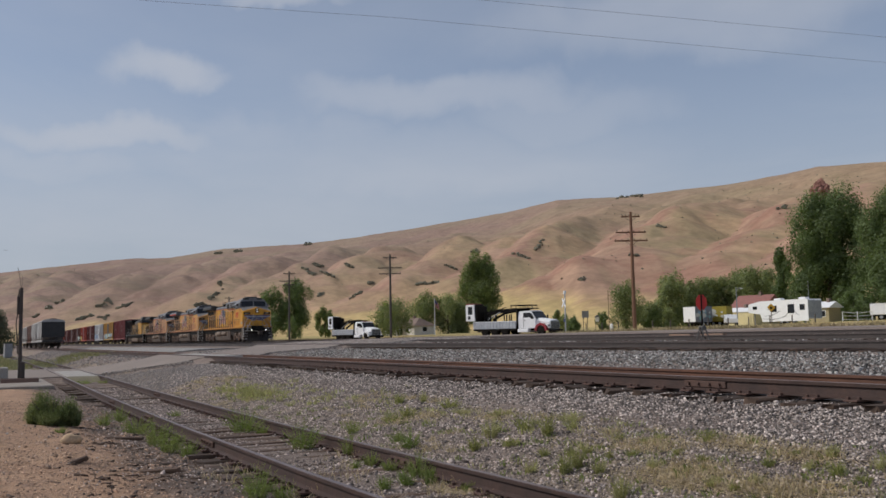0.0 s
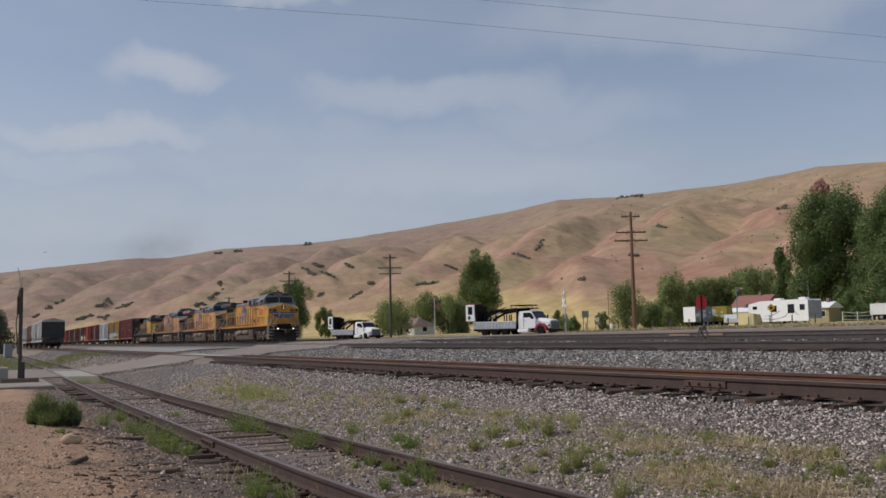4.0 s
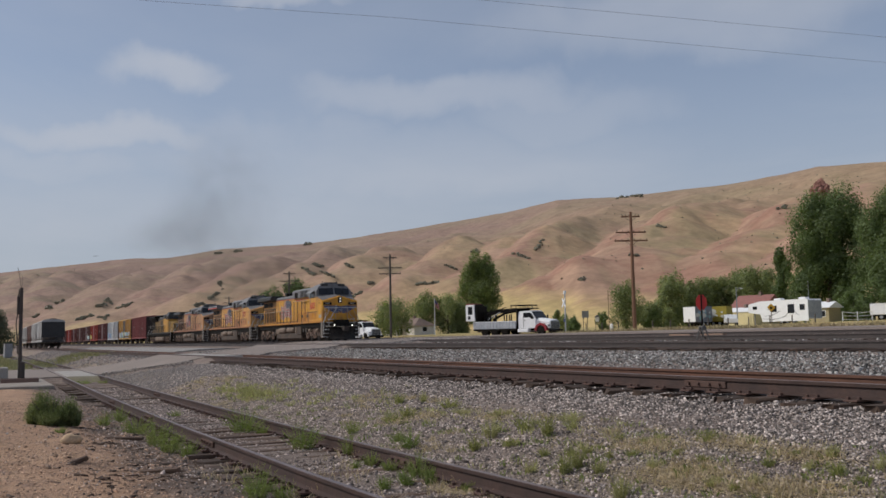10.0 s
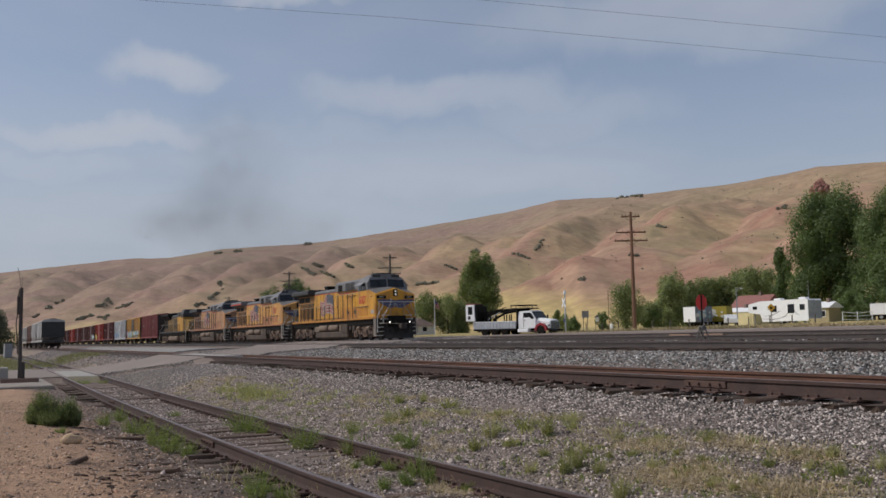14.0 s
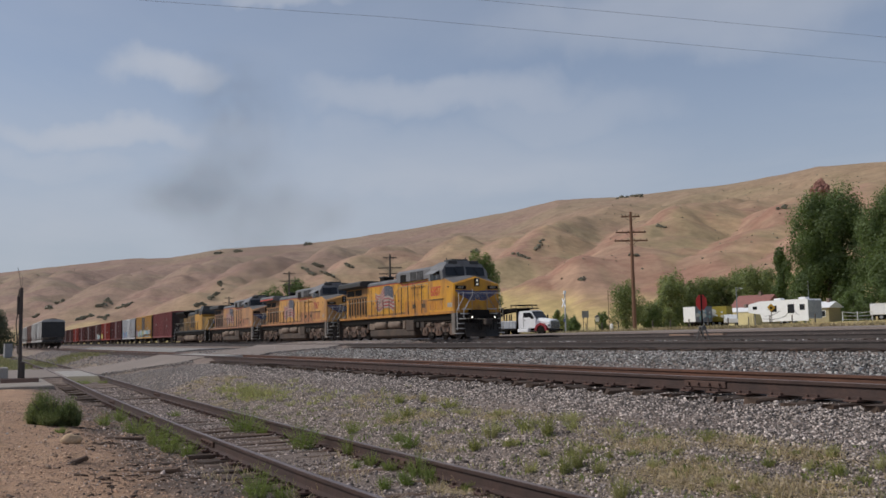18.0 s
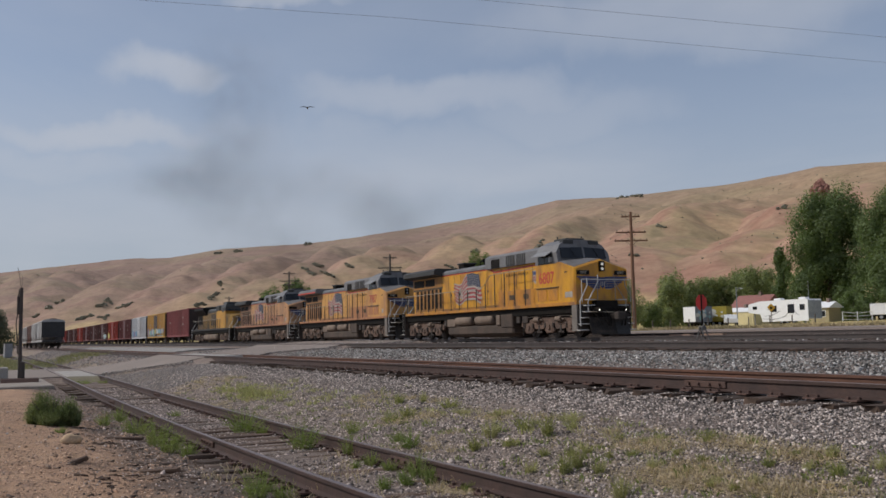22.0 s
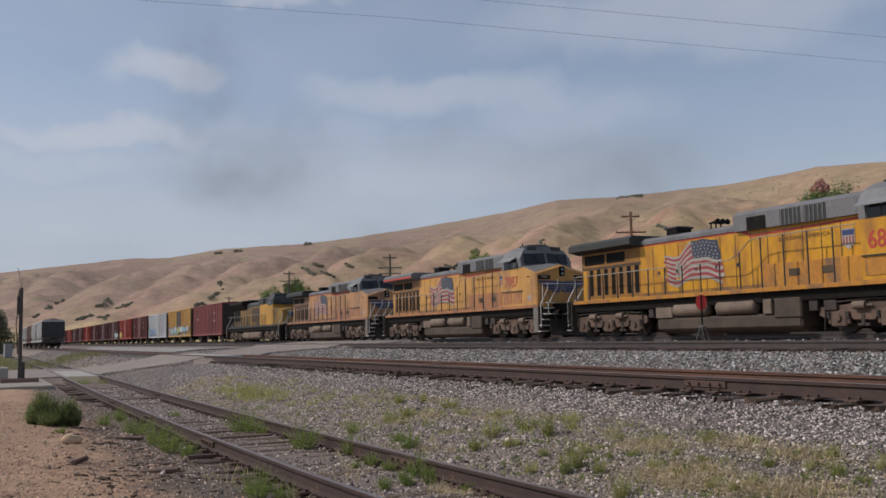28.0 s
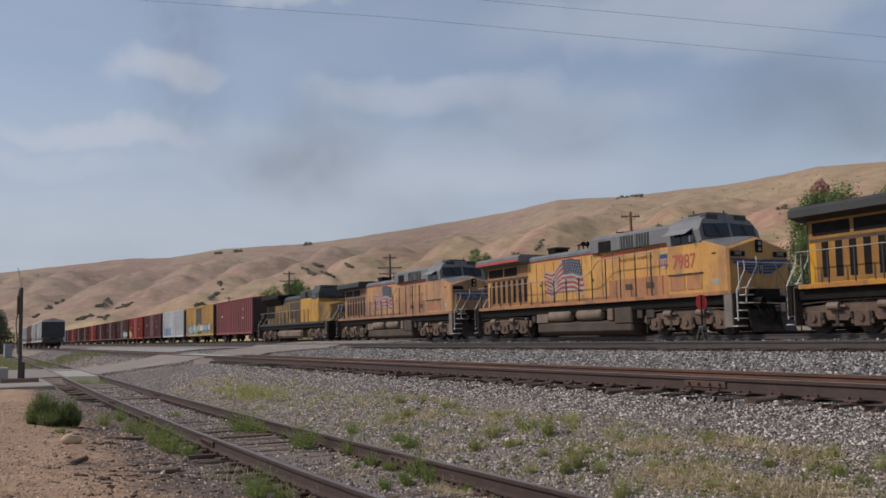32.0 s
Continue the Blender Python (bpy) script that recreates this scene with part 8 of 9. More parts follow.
    P("platform_guard", box(bm_new(), -5.03, -4.78, -1.1, 0.2, 1.5, 3.38, 0.08), BLACK)
    P("turntable", cyl(bm_new(), (-5.0, 0, 1.2), (-5.0, 0, 1.55), 0.75, 16), BLACK)
    P("pedestal", box(bm_new(), -5.4, -4.5, -0.6, 0.6, 0.75, 1.25, 0.04), BLACK)
    return t


WORK_RED = plain("fender_red", (0.33, 0.03, 0.04))
BED_WHITE = mat("bed_silver", (0.47, 0.49, 0.52), (0.38, 0.40, 0.43), rough=0.5)
CREAM = mat("cream_wall", (0.76, 0.66, 0.37), (0.68, 0.585, 0.33), rough=0.8, scale=0.5)
ROOF_RED = mat("roof_red", (0.30, 0.13, 0.11), (0.25, 0.115, 0.10), rough=0.8, scale=1, fine=6, stretch=(1, 1, 4))
ROOF_BROWN = mat("roof_brown", (0.26, 0.185, 0.15), (0.19, 0.14, 0.115), rough=0.85, scale=1, fine=6)
TAN_WALL = mat("tan_wall", (0.42, 0.35, 0.20), (0.36, 0.30, 0.18), rough=0.8)
COTTAGE = mat("cottage_white", (0.68, 0.65, 0.59), (0.58, 0.55, 0.50), rough=0.8)


def house(name, x, y, turn, l, w, eave, ridge, wall, roof, label, windows, hip=0.0, over=0.4):
    h = thing(name, pose(x, y, gz(x, y) - 0.1, 0, 0, turn), label, "house", "")
    part("wall", box(bm_new(), -l / 2, l / 2, -w / 2, w / 2, 0, eave, 0.01), wall, h)
    bm = bm_new()
    a, b = l / 2 + over, w / 2 + over
    vs = [bm.verts.new(p) for p in ((-a, -b, eave - 0.1), (a, -b, eave - 0.1), (a, b, eave - 0.1), (-a, b, eave - 0.1), (-a + hip, 0, ridge), (a - hip, 0, ridge), (-a, -b, eave), (a, -b, eave), (a, b, eave), (-a, b, eave))]
    for f in ((0, 1, 7, 6), (1, 2, 8, 7), (2, 3, 9, 8), (3, 0, 6, 9), (6, 7, 5, 4), (8, 9, 4, 5), (7, 8, 5), (9, 6, 4), (3, 2, 1, 0)):
        bm.faces.new([vs[i] for i in f])
    r = part("roof", bm, roof, h)
    part("chimney", box(bm_new(), l * 0.1, l * 0.1 + 0.5, -0.3, 0.3, ridge - 0.7, ridge + 0.5, 0.02), ROOF_BROWN, r)
    for wx, wz, ww, wh, side in windows:
        yy = -w / 2
        if side == 0:
            f = part("window", box(bm_new(), wx - ww / 2, wx + ww / 2, yy - 0.03, yy, wz, wz + wh, 0.01), WHITE, h)
            part("pane", box(bm_new(), wx - ww / 2 + 0.07, wx + ww / 2 - 0.07, yy - 0.045, yy - 0.03, wz + 0.07, wz + wh - 0.07), GLASS, f)
        else:
            f = part("window", box(bm_new(), l / 2, l / 2 + 0.03, wx - ww / 2, wx + ww / 2, wz, wz + wh, 0.01), WHITE, h)
            part("pane", box(bm_new(), l / 2 + 0.03, l / 2 + 0.045, wx - ww / 2 + 0.07, wx + ww / 2 - 0.07, wz + 0.07, wz + wh - 0.07), GLASS, f)
    return h


def camper(x, y, turn):
    """White fifth-wheel trailer with dark swoosh marks; its long side faces the railway."""
    c = thing("travel_trailer", pose(x, y, gz(x, y), 0, 0, turn) @ Matrix.Diagonal((1.18, 1.2, 1.06, 1)), "white fifth-wheel travel trailer with dark swooshes", "trailer")
    P = lambda n, bm, mt, lab="": part(n, bm, mt, c, lab)
    body = [(-4.6, 1.75), (-4.6, 2.9), (-4.3, 3.05), (-2.6, 3.35), (4.6, 3.4), (4.75, 3.2), (4.75, 0.7), (-2.4, 0.7), (-2.7, 1.5)]
    P("body", prism(bm_new(), body, 1, -1.22, 1.22), WHITE)
    P("skirt", box(bm_new(), -2.4, 4.75, -1.23, -1.2, 0.42, 0.75), WHITE)
    # shade on the rear end is painted in as a grey wall
    P("rear_wall", box(bm_new(), 4.75, 4.77, -1.18, 1.18, 0.75, 3.2), mat("trailer_rear_shade", (0.33, 0.35, 0.38), rough=0.5), "rear wall greyed for shade")
    for wx, wz, ww, wh in ((-3.5, 2.2, 0.7, 0.45), (-0.5, 1.75, 1.0, 0.9), (2.2, 1.5, 1.0, 1.25), (3.9, 1.9, 0.75, 0.8), (-3.3, 1.0, 0.35, 0.4)):
        if wz < 1.2:
            continue
        f = P("window", box(bm_new(), wx - ww / 2, wx + ww / 2, -1.245, -1.22, wz, wz + wh, 0.01), BLACK)
        part("pane", box(bm_new(), wx - ww / 2 + 0.05, wx + ww / 2 - 0.05, -1.255, -1.245, wz + 0.05, wz + wh - 0.05), GLASS, f)
    for k, (xa, za, xb, zb) in enumerate(((-1.9, 1.2, 0.6, 1.9), (-1.6, 2.1, -0.9, 2.5), (0.8, 1.0, 1.7, 1.6), (2.7, 1.9, 3.4, 1.2), (-2.3, 0.85, 1.0, 0.95))):
        P("swoosh", tube(bm_new(), [(xa, -1.225, za), ((xa + xb) / 2, -1.225, (za + zb) / 2 - 0.18), (xb, -1.225, zb)], [0.03, 0.06, 0.02], 5), GREY_STEEL)
    for xx in (0.6, 1.5, 2.4):
        wheel_part(c, xx, -1.1, 0.36)
    for xx in (-0.6, 3.2):
        P("roof_vent", box(bm_new(), xx - 0.55, xx + 0.55, -0.4, 0.4, 3.38, 3.68, 0.08), WHITE)
    P("antenna", tube(bm_new(), [(3.5, 0.5, 3.4), (3.5, 0.5, 5.9)], 0.03, 5), GREY_STEEL)
    for xx in (-3.9, 4.0):
        P("landing_leg", box(bm_new(), xx - 0.06, xx + 0.06, -0.9, -0.78, 0, 1.8 if xx < 0 else 0.7), GREY_STEEL)
    return c


def box_trailer(x, y, turn, l, h, material, label, graffiti=None):
    c = thing("box_trailer", pose(x, y, gz(x, y), 0, 0, turn), label, "trailer", "parked trailers")
    part("body", box(bm_new(), -l / 2, l / 2, -1.15, 1.15, 0.75, h, 0.04), material, c)
    part("frame", box(bm_new(), -l / 2, l / 2, -0.9, 0.9, 0.55, 0.75), BLACK, c)
    part("roof_edge", box(bm_new(), -l / 2 - 0.02, l / 2 + 0.02, -1.17, 1.17, h - 0.1, h + 0.02, 0.02), material, c)
    for s in (-1, 1):
        for xx in (l * 0.22, l * 0.22 - 1.0):
            wheel_part(c, xx, s * 1.05, 0.45)
        part("landing_leg", box(bm_new(), -l * 0.35 - 0.06, -l * 0.35 + 0.06, s * 0.8 - 0.06, s * 0.8 + 0.06, 0, 0.6), BLACK, c)
    if graffiti:
        rnd = random.Random(17)
        for k in range(14):
            px, pz, r = rnd.uniform(-l / 2 + 0.4, l / 2 - 0.4), rnd.uniform(1.1, h - 0.5), rnd.uniform(0.25, 0.6)
            pts = [(px + math.cos(a) * r * rnd.uniform(.6, 1.2), pz + math.sin(a) * r * 0.7 * rnd.uniform(.6, 1.2)) for a in [i * math.pi / 4 for i in range(8)]]
            part("graffiti_patch", prism(bm_new(), pts, 1, -1.165 - k * 0.001, -1.15), rnd.choice(graffiti), c)
    return c


def pickup(x, y, turn):
    c = thing("pickup_truck", pose(x, y, gz(x, y), 0, 0, turn), "white pickup truck parked in grass", "truck")
    body = [(-2.6, 0.5), (-2.6, 1.1), (-0.5, 1.12), (-0.4, 1.75), (0.8, 1.78), (1.3, 1.15), (2.5, 1.05), (2.6, 0.5)]
    part("body", prism(bm_new(), body, 1, -0.92, 0.92), WHITE, c)
    for s in (-1, 1):
        part("side_window", prism(bm_new(), [(-0.3, 1.2), (-0.25, 1.65), (0.72, 1.68), (1.1, 1.2)], 1, s * 0.925 - 0.008, s * 0.925 + 0.008), GLASS, c)
        for xx in (-1.6, 1.65):
            wheel_part(c, xx, s * 0.93, 0.37, 0.2)
    part("windshield", loft(bm_new(), [[(1.32, a, 1.16), (1.30, a, 1.14), (0.84, a, 1.72), (0.86, a, 1.74)] for a in (-0.8, 0.8)]), GLASS, c)
    part("grille", box(bm_new(), 2.56, 2.62, -0.7, 0.7, 0.6, 0.95, 0.02), BLACK, c)
    part("bumper", box(bm_new(), 2.55, 2.75, -0.9, 0.9, 0.38, 0.58, 0.03), GREY_STEEL, c)


def hopper(x, body, end, label):
    """Parked open hopper car on the second track."""
    global CAR_WHEEL
    c = thing("hopper_car", pose(x, Y_B, Z_B), label, "freight car", "parked hopper cars")
    P = lambda n, bm, mt, lab="": part(n, bm, mt, c, lab)
    h = 6.8
    P("body", prism(bm_new(), [(-h, 2.5), (-h, 3.8), (h, 3.8), (h, 2.5), (4.2, 1.1), (2.2, 1.9), (0.0, 0.9), (-2.2, 1.9), (-4.2, 1.1)], 1, -1.5, 1.5), body)
    P("top_edge", box(bm_new(), -h - 0.05, h + 0.05, -1.56, 1.56, 3.72, 3.85, 0.02), body)
    P("roof", prism(bm_new(), [(-1.5, 3.84), (-1.3, 4.02), (-0.6, 4.14), (0.6, 4.14), (1.3, 4.02), (1.5, 3.84)], 0, -h, h), body)
    P("running_board", box(bm_new(), -h, h, -0.45, 0.45, 4.18, 4.22), UNDER)
    for s in (-1, 1):
        for k in range(10):
            xx = -h + 0.1 + k * (2 * h - 0.2) / 9
            P("rib", box(bm_new(), xx - 0.05, xx + 0.05, s * 1.515 - 0.016, s * 1.515 + 0.016, 1.3 if abs(xx) < 5 else 2.4, 3.75), body)
        P("side_sill", box(bm_new(), -7.2, 7.2, s * 1.45 - 0.06, s * 1.45 + 0.06, 0.95, 1.2), body)
    for e in (-1, 1):
        P("end_wall", box(bm_new(), min(e * 6.8, e * 6.86), max(e * 6.8, e * 6.86), -1.5, 1.5, 1.6, 3.75), end)
        for yy in (-1.2, -0.4, 0.4, 1.2):
            P("end_post", box(bm_new(), min(e * 6.86, e * 7.0), max(e * 6.86, e * 7.0), yy - 0.05, yy + 0.05, 1.0, 3.7), end)
        P("end_platform", box(bm_new(), min(e * 5.2, e * 7.3), max(e * 5.2, e * 7.3), -1.4, 1.4, 0.9, 1.15), end)
        P("coupler", box(bm_new(), min(e * 7.2, e * 7.95), max(e * 7.2, e * 7.95), -0.13, 0.13, 0.75, 1.02, 0.02), UNDER)
        car_truck(c, e * 5.3)
    P("centre_sill", box(bm_new(), -7.2, 7.2, -0.3, 0.3, 0.7, 1.0), UNDER)


def build_background():
    crane_truck(-82.2, 49.7, gz(-82.2, 49.7), 22, True, "white crane truck with red wheel arches and slatted bed")
    crane_truck(-123.2, 47.9, float(ground_z(-123.2, 47.9)) + 0.03, 12, False, "white crane truck with slatted bed")
    cot = house("cottage", -192.0, 87.4, 14, 9.6, 6.0, 2.1, 3.9, COTTAGE, ROOF_BROWN, "small pale cottage with brown hipped roof", [(-2.2, 0.7, 1.0, 1.2, 0), (0.2, 0.2, 0.9, 1.9, 0), (2.4, 0.7, 1.0, 1.2, 0), (0, 0.8, 1.4, 1.1, 1)], 2.2)
    part("porch_roof", prism(bm_new(), [(-4.4, 1.75), (-4.35, 1.85), (-3.0, 2.3), (-3.0, 2.1)], 0, -2.2, 1.2), ROOF_BROWN, cot)
    for xx in (-2.1, -0.5, 1.1):
        part("porch_post", box(bm_new(), xx - 0.09, xx + 0.09, -4.28, -4.1, 0, 1.82), COTTAGE, cot)
    part("front_door", box(bm_new(), -1.2, -0.3, -3.05, -2.99, 0.1, 1.9), BLACK, cot, "dark front door")
    part("dormer", prism(bm_new(), [(-0.7, 2.6), (0.0, 3.6), (0.7, 2.6)], 1, -2.4, 0.0), ROOF_BROWN, cot)
    part("wing_wall", box(bm_new(), -7.0, -4.81, -2.2, 2.6, 0, 1.9, 0.01), COTTAGE, cot)
    part("wing_roof", prism(bm_new(), [(-2.6, 1.85), (0.2, 2.9), (3.0, 1.85)], 0, -7.3, -4.8), ROOF_BROWN, cot)
    part("wing_window", box(bm_new(), -6.4, -5.4, -2.24, -2.19, 0.6, 1.6), GLASS, cot)
    house("house", -122.6, 123.2, 12, 6.4, 6.4, 2.7, 5.3, CREAM, ROOF_RED, "cream house with red pitched roof", [(-1.9, 0.9, 1.2, 1.2, 0), (1.9, 0.9, 1.2, 1.2, 0)], 0.0)
    house("annex", -115.5, 112.5, 12, 7.0, 4.0, 2.3, 3.0, CREAM, WHITE, "low cream annex with pale roof", [], 0.0, 0.15)
    house("shed", -104.4, 119.5, 12, 2.9, 3.6, 2.5, 3.4, TAN_WALL, WHITE, "tan shed with white sloping roof", [(0.4, 1.0, 1.1, 1.0, 0)], 0.0, 0.35)
    camper(-101.8, 107.6, 3)
    semi = box_trailer(-110.0, 98.3, 100, 4.0, 3.1, plain("trailer_dark", (0.16, 0.18, 0.22)), "dark box trailer with white end, covered with graffiti", GRAF[:3] + [GRAF[4]])
    part("end_door", box(bm_new(), -2.05, -2.002, -1.12, 1.12, 0.78, 3.05, 0.02), WHITE, semi, "white end wall")
    box_trailer(-110.6, 102.5, 24, 4.4, 3.05, mat("trailer_olive", (0.32, 0.26, 0.03), (0.27, 0.21, 0.03), rough=0.5), "olive yellow box trailer with pale marks", GRAF[2:3])
    pickup(-106.9, 101.9, 140)
    box_trailer(-83.2, 106.2, 24, 3.2, 2.2, WHITE, "small white camper by a fence")
    # white pipe fence
    f = thing("pipe_fence", pose(-84.6, 99.8, gz(-84.6, 99.8), 0, 0, 63), "white metal pipe gate by dark trees", "fence")
    for x in (0, 1.9, 3.8):
        part("post", box(bm_new(), x - 0.05, x + 0.05, -0.05, 0.05, 0, 1.35), WHITE, f)
    for za, zb in ((1.3, 1.1), (0.8, 0.75), (0.3, 0.3)):
        part("rail", tube(bm_new(), [(0, 0, za), (1.9, 0, zb), (3.8, 0, za)], 0.035, 6), WHITE, f)
    # wire fence with pale posts behind the highway
    for k in range(16):
        x, y = -132 + k * 3.0, 84.0 + k * 0.9
        solo("fence_post", box(bm_new(), -0.06, 0.06, -0.06, 0.06, 0, 1.3), POLE_GREY, "weathered wooden fence post in grass", "fence post", "posts of the field fence", m=pose(x, y, gz(x, y) - 0.05))
    solo("white_tank", tube(bm_new(), [(0, 0, 0), (0, 0, 0.1), (0, 0, 0.8), (0, 0, 0.95)], [0.2, 0.24, 0.24, 0.12], 12), WHITE, "small white barrel in dry grass", "barrel", m=pose(-112, 83.5, gz(-112, 83.5)))
    HG = car_paint("hopper_grey", (0.42, 0.42, 0.42), (0.34, 0.34, 0.34), (0.22, 0.19, 0.17))
    # near-black end colour stands for the shade on the unlit end
    HE = mat("hopper_end_shade", (0.045, 0.047, 0.05), (0.03, 0.031, 0.033), rough=0.7, scale=1.5, fine=14)
    HB = car_paint("hopper_brown", (0.15, 0.075, 0.06), (0.12, 0.065, 0.055), (0.09, 0.06, 0.05))
    for k, (b, e, lab) in enumerate(((HG, HE, "pale grey hopper car with ends darkened for shade"), (HG, HG, "pale grey hopper car parked on a siding"), (HB, HB, "brown hopper car parked on a siding"), (HG, HG, "pale grey hopper car parked on a siding"), (HG, HG, "pale grey hopper car parked on a siding"))):
        hopper(-148.5 - k * 15.8, b, e, lab)


def hill_point(az, s):
    r, z = hill_z(np.array([az]), np.array([s]))
    r, z = float(r[0]), float(z[0])
    return Vector((-r * math.cos(radians(az)), r * math.sin(radians(az)), z))


def hill_at(az, el):
    """The place on the slope that is seen at this bearing and rise."""
    s = np.linspace(0.03, 1.0, 300)
    r, z = hill_z(np.full(300, az), s)
    k = int(np.argmax((z - 1.7) / r >= el)) if np.any((z - 1.7) / r >= el) else 299
    return Vector((-float(r[k]) * math.cos(radians(az)), float(r[k]) * math.sin(radians(az)), float(z[k])))


# gully thickets: bearing and rise at both ends
SCRUB = [(17.85, 0.0746, 18.63, 0.0672), (18.50, 0.0800, 19.08, 0.0762), (19.11, 0.0714, 19.77, 0.0645), (20.43, 0.0796, 20.95, 0.0740), (26.64, 0.0773, 27.27, 0.0709),
         (30.82, 0.0866, 31.82, 0.0812), (24.77, 0.0553, 26.20, 0.0572), (20.76, 0.0412, 21.45, 0.0483), (21.80, 0.0561, 22.15, 0.0585), (11.49, 0.0344, 12.04, 0.0379),
         (12.24, 0.0431, 12.83, 0.0490), (12.89, 0.0620, 13.03, 0.0537), (6.05, 0.0354, 6.47, 0.0387), (6.53, 0.0439, 6.72, 0.0393), (6.02, 0.0257, 6.61, 0.0244),
         (7.03, 0.0335, 8.00, 0.0397), (3.25, 0.0340, 3.60, 0.0362), (3.81, 0.0396, 4.25, 0.0435), (4.87, 0.0225, 5.72, 0.0269), (2.67, 0.0269, 2.85, 0.0285),
         (28.34, 0.0883, 28.66, 0.0894), (32.15, 0.0896, 32.69, 0.1016), (37.42, 0.1461, 37.80, 0.1464), (38.21, 0.1466, 38.81, 0.1461), (39.61, 0.1109, 40.07, 0.1082),
         (34.75, 0.0555, 35.09, 0.0565), (38.13, 0.0819, 38.39, 0.0781), (18.03, 0.1019, 18.44, 0.1025), (12.69, 0.0912, 13.02, 0.0924), (13.69, 0.0930, 14.22, 0.0942),
         (46.68, 0.1218, 46.99, 0.1232), (18.76, 0.0448, 19.10, 0.0471)]


# pale grey-green leaf: haze over the slopes is put into the colour
SCRUB_LEAF_HAZED = mat("scrub_leaf_hazed", (0.275, 0.262, 0.19), (0.22, 0.21, 0.155), rough=0.8, scale=0.05, fine=0.5, island=0.3, bump=0)


def hill_cover():
    """Scrub on the slopes: clumps in the gullies, single bushes, and the red rock outcrop."""
    rng = np.random.default_rng(31)
    lobes = []
    for a0, e0, a1, e1 in SCRUB:
        n = 3 + int(8 * math.hypot(a1 - a0, (e1 - e0) * 57))
        for k in range(n):
            t = (k + 0.5) / n
            p = hill_at(a0 + (a1 - a0) * t + rng.normal(0, 0.06), min(e0 + (e1 - e0) * t, np.interp(a0, RIDGE_AZ, RIDGE_EL) * 0.985) + rng.normal(0, 0.0005))
            q = rng.uniform(1.9, 3.3) * (p.length / 1500)
            lobes.append((p.x, p.y, p.z + q * 0.35, q * 1.2, q * 1.2, q * 0.8))
    solo("gully_thickets", leaf_mass(lobes, 34000, 0.85, 43, SCRUB_LEAF_HAZED, "gully_thickets"), None, "dense dark green thickets in the gullies", "scrub", kind="stuff")
    lobes = []
    for _ in range(420):
        az = rng.uniform(1, 54) if rng.uniform() < 0.4 else rng.uniform(33, 52)
        p = hill_point(az, rng.uniform(0.12, 0.9))
        q = rng.uniform(0.5, 1.3) * max(0.6, p.length / 1400)
        lobes.append((p.x, p.y, p.z + q * 0.3, q, q, q * 0.8))
    solo("hill_scrub", leaf_mass(lobes, 9000, 0.5, 41, SCRUB_LEAF_HAZED, "hill_scrub"), None, "scattered dark green scrub on dry slopes", "scrub", kind="stuff")
    p = hill_at(48.95, 0.131)
    bm = bm_new()
    bmesh.ops.create_icosphere(bm, subdivisions=4, radius=1.0)
    for v in bm.verts:
        n = v.co.copy()
        k = 0.75 + 0.55 * abs(noise.noise(n * 1.7 + Vector((3, 1, 2)))) + 0.35 * abs(noise.noise(n * 4.5)) + 0.2 * noise.noise(n * 10)
        v.co = p + Vector((n.x * k * 9.5, n.y * k * 9.5, n.z * k * 12 + 4))
    solo("rock_outcrop", bm, mat("red_rock", (0.27, 0.13, 0.10), (0.19, 0.10, 0.085), rough=0.95, scale=0.15, fine=1.0, amount=0.35, world=True), "jagged red rock outcrop on the hillside", "rock", "", "")


build_trees()
build_poles()
build_background()
hill_cover()

# ---- smoke and the bird ----
def smoke_material():
    """Thin soot: each flake fades from its middle to its rim."""
    m = bpy.data.materials.new("thin_soot"); m.use_nodes = True
    nt = m.node_tree
    N, L = nt.nodes.new, nt.links.new
    out = nt.nodes["Material Output"]
    nt.nodes.remove(nt.nodes["Principled BSDF"])
    uv = N("ShaderNodeTexCoord")
    sub_ = N("ShaderNodeVectorMath"); sub_.operation = "SUBTRACT"; sub_.inputs[1].default_value = (0.5, 0.5, 0)
    L(uv.outputs["UV"], sub_.inputs[0])
    ln = N("ShaderNodeVectorMath"); ln.operation = "LENGTH"; L(sub_.outputs[0], ln.inputs[0])
    r = N("ShaderNodeMapRange"); r.interpolation_type = "SMOOTHERSTEP"
    for k, v in zip(("From Min", "From Max", "To Min", "To Max"), (0.5, 0.0, 0.0, 0.12)):
        r.inputs[k].default_value = v
    L(ln.outputs["Value"], r.inputs["Value"])
    n = N("ShaderNodeTexNoise"); n.inputs["Scale"].default_value = 0.3; n.inputs["Detail"].default_value = 4
    L(uv.outputs["Object"], n.inputs["Vector"])
    q = N("ShaderNodeMapRange")
    for k, v in zip(("From Min", "From Max", "To Min", "To Max"), (0.35, 0.65, 0.65, 1.25)):
        q.inputs[k].default_value = v
    L(n.outputs["Fac"], q.inputs["Value"])
    mu = N("ShaderNodeMath"); mu.operation = "MULTIPLY"; L(r.outputs[0], mu.inputs[0]); L(q.outputs[0], mu.inputs[1])
    t, d = N("ShaderNodeBsdfTransparent"), N("ShaderNodeBsdfDiffuse")
    d.inputs["Color"].default_value = (0.20, 0.182, 0.17, 1)
    ms = N("ShaderNodeMixShader")
    L(mu.outputs[0], ms.inputs[0]); L(t.outputs[0], ms.inputs[1]); L(d.outputs[0], ms.inputs[2]); L(ms.outputs[0], out.inputs["Surface"])
    return m


SMOKE = smoke_material()


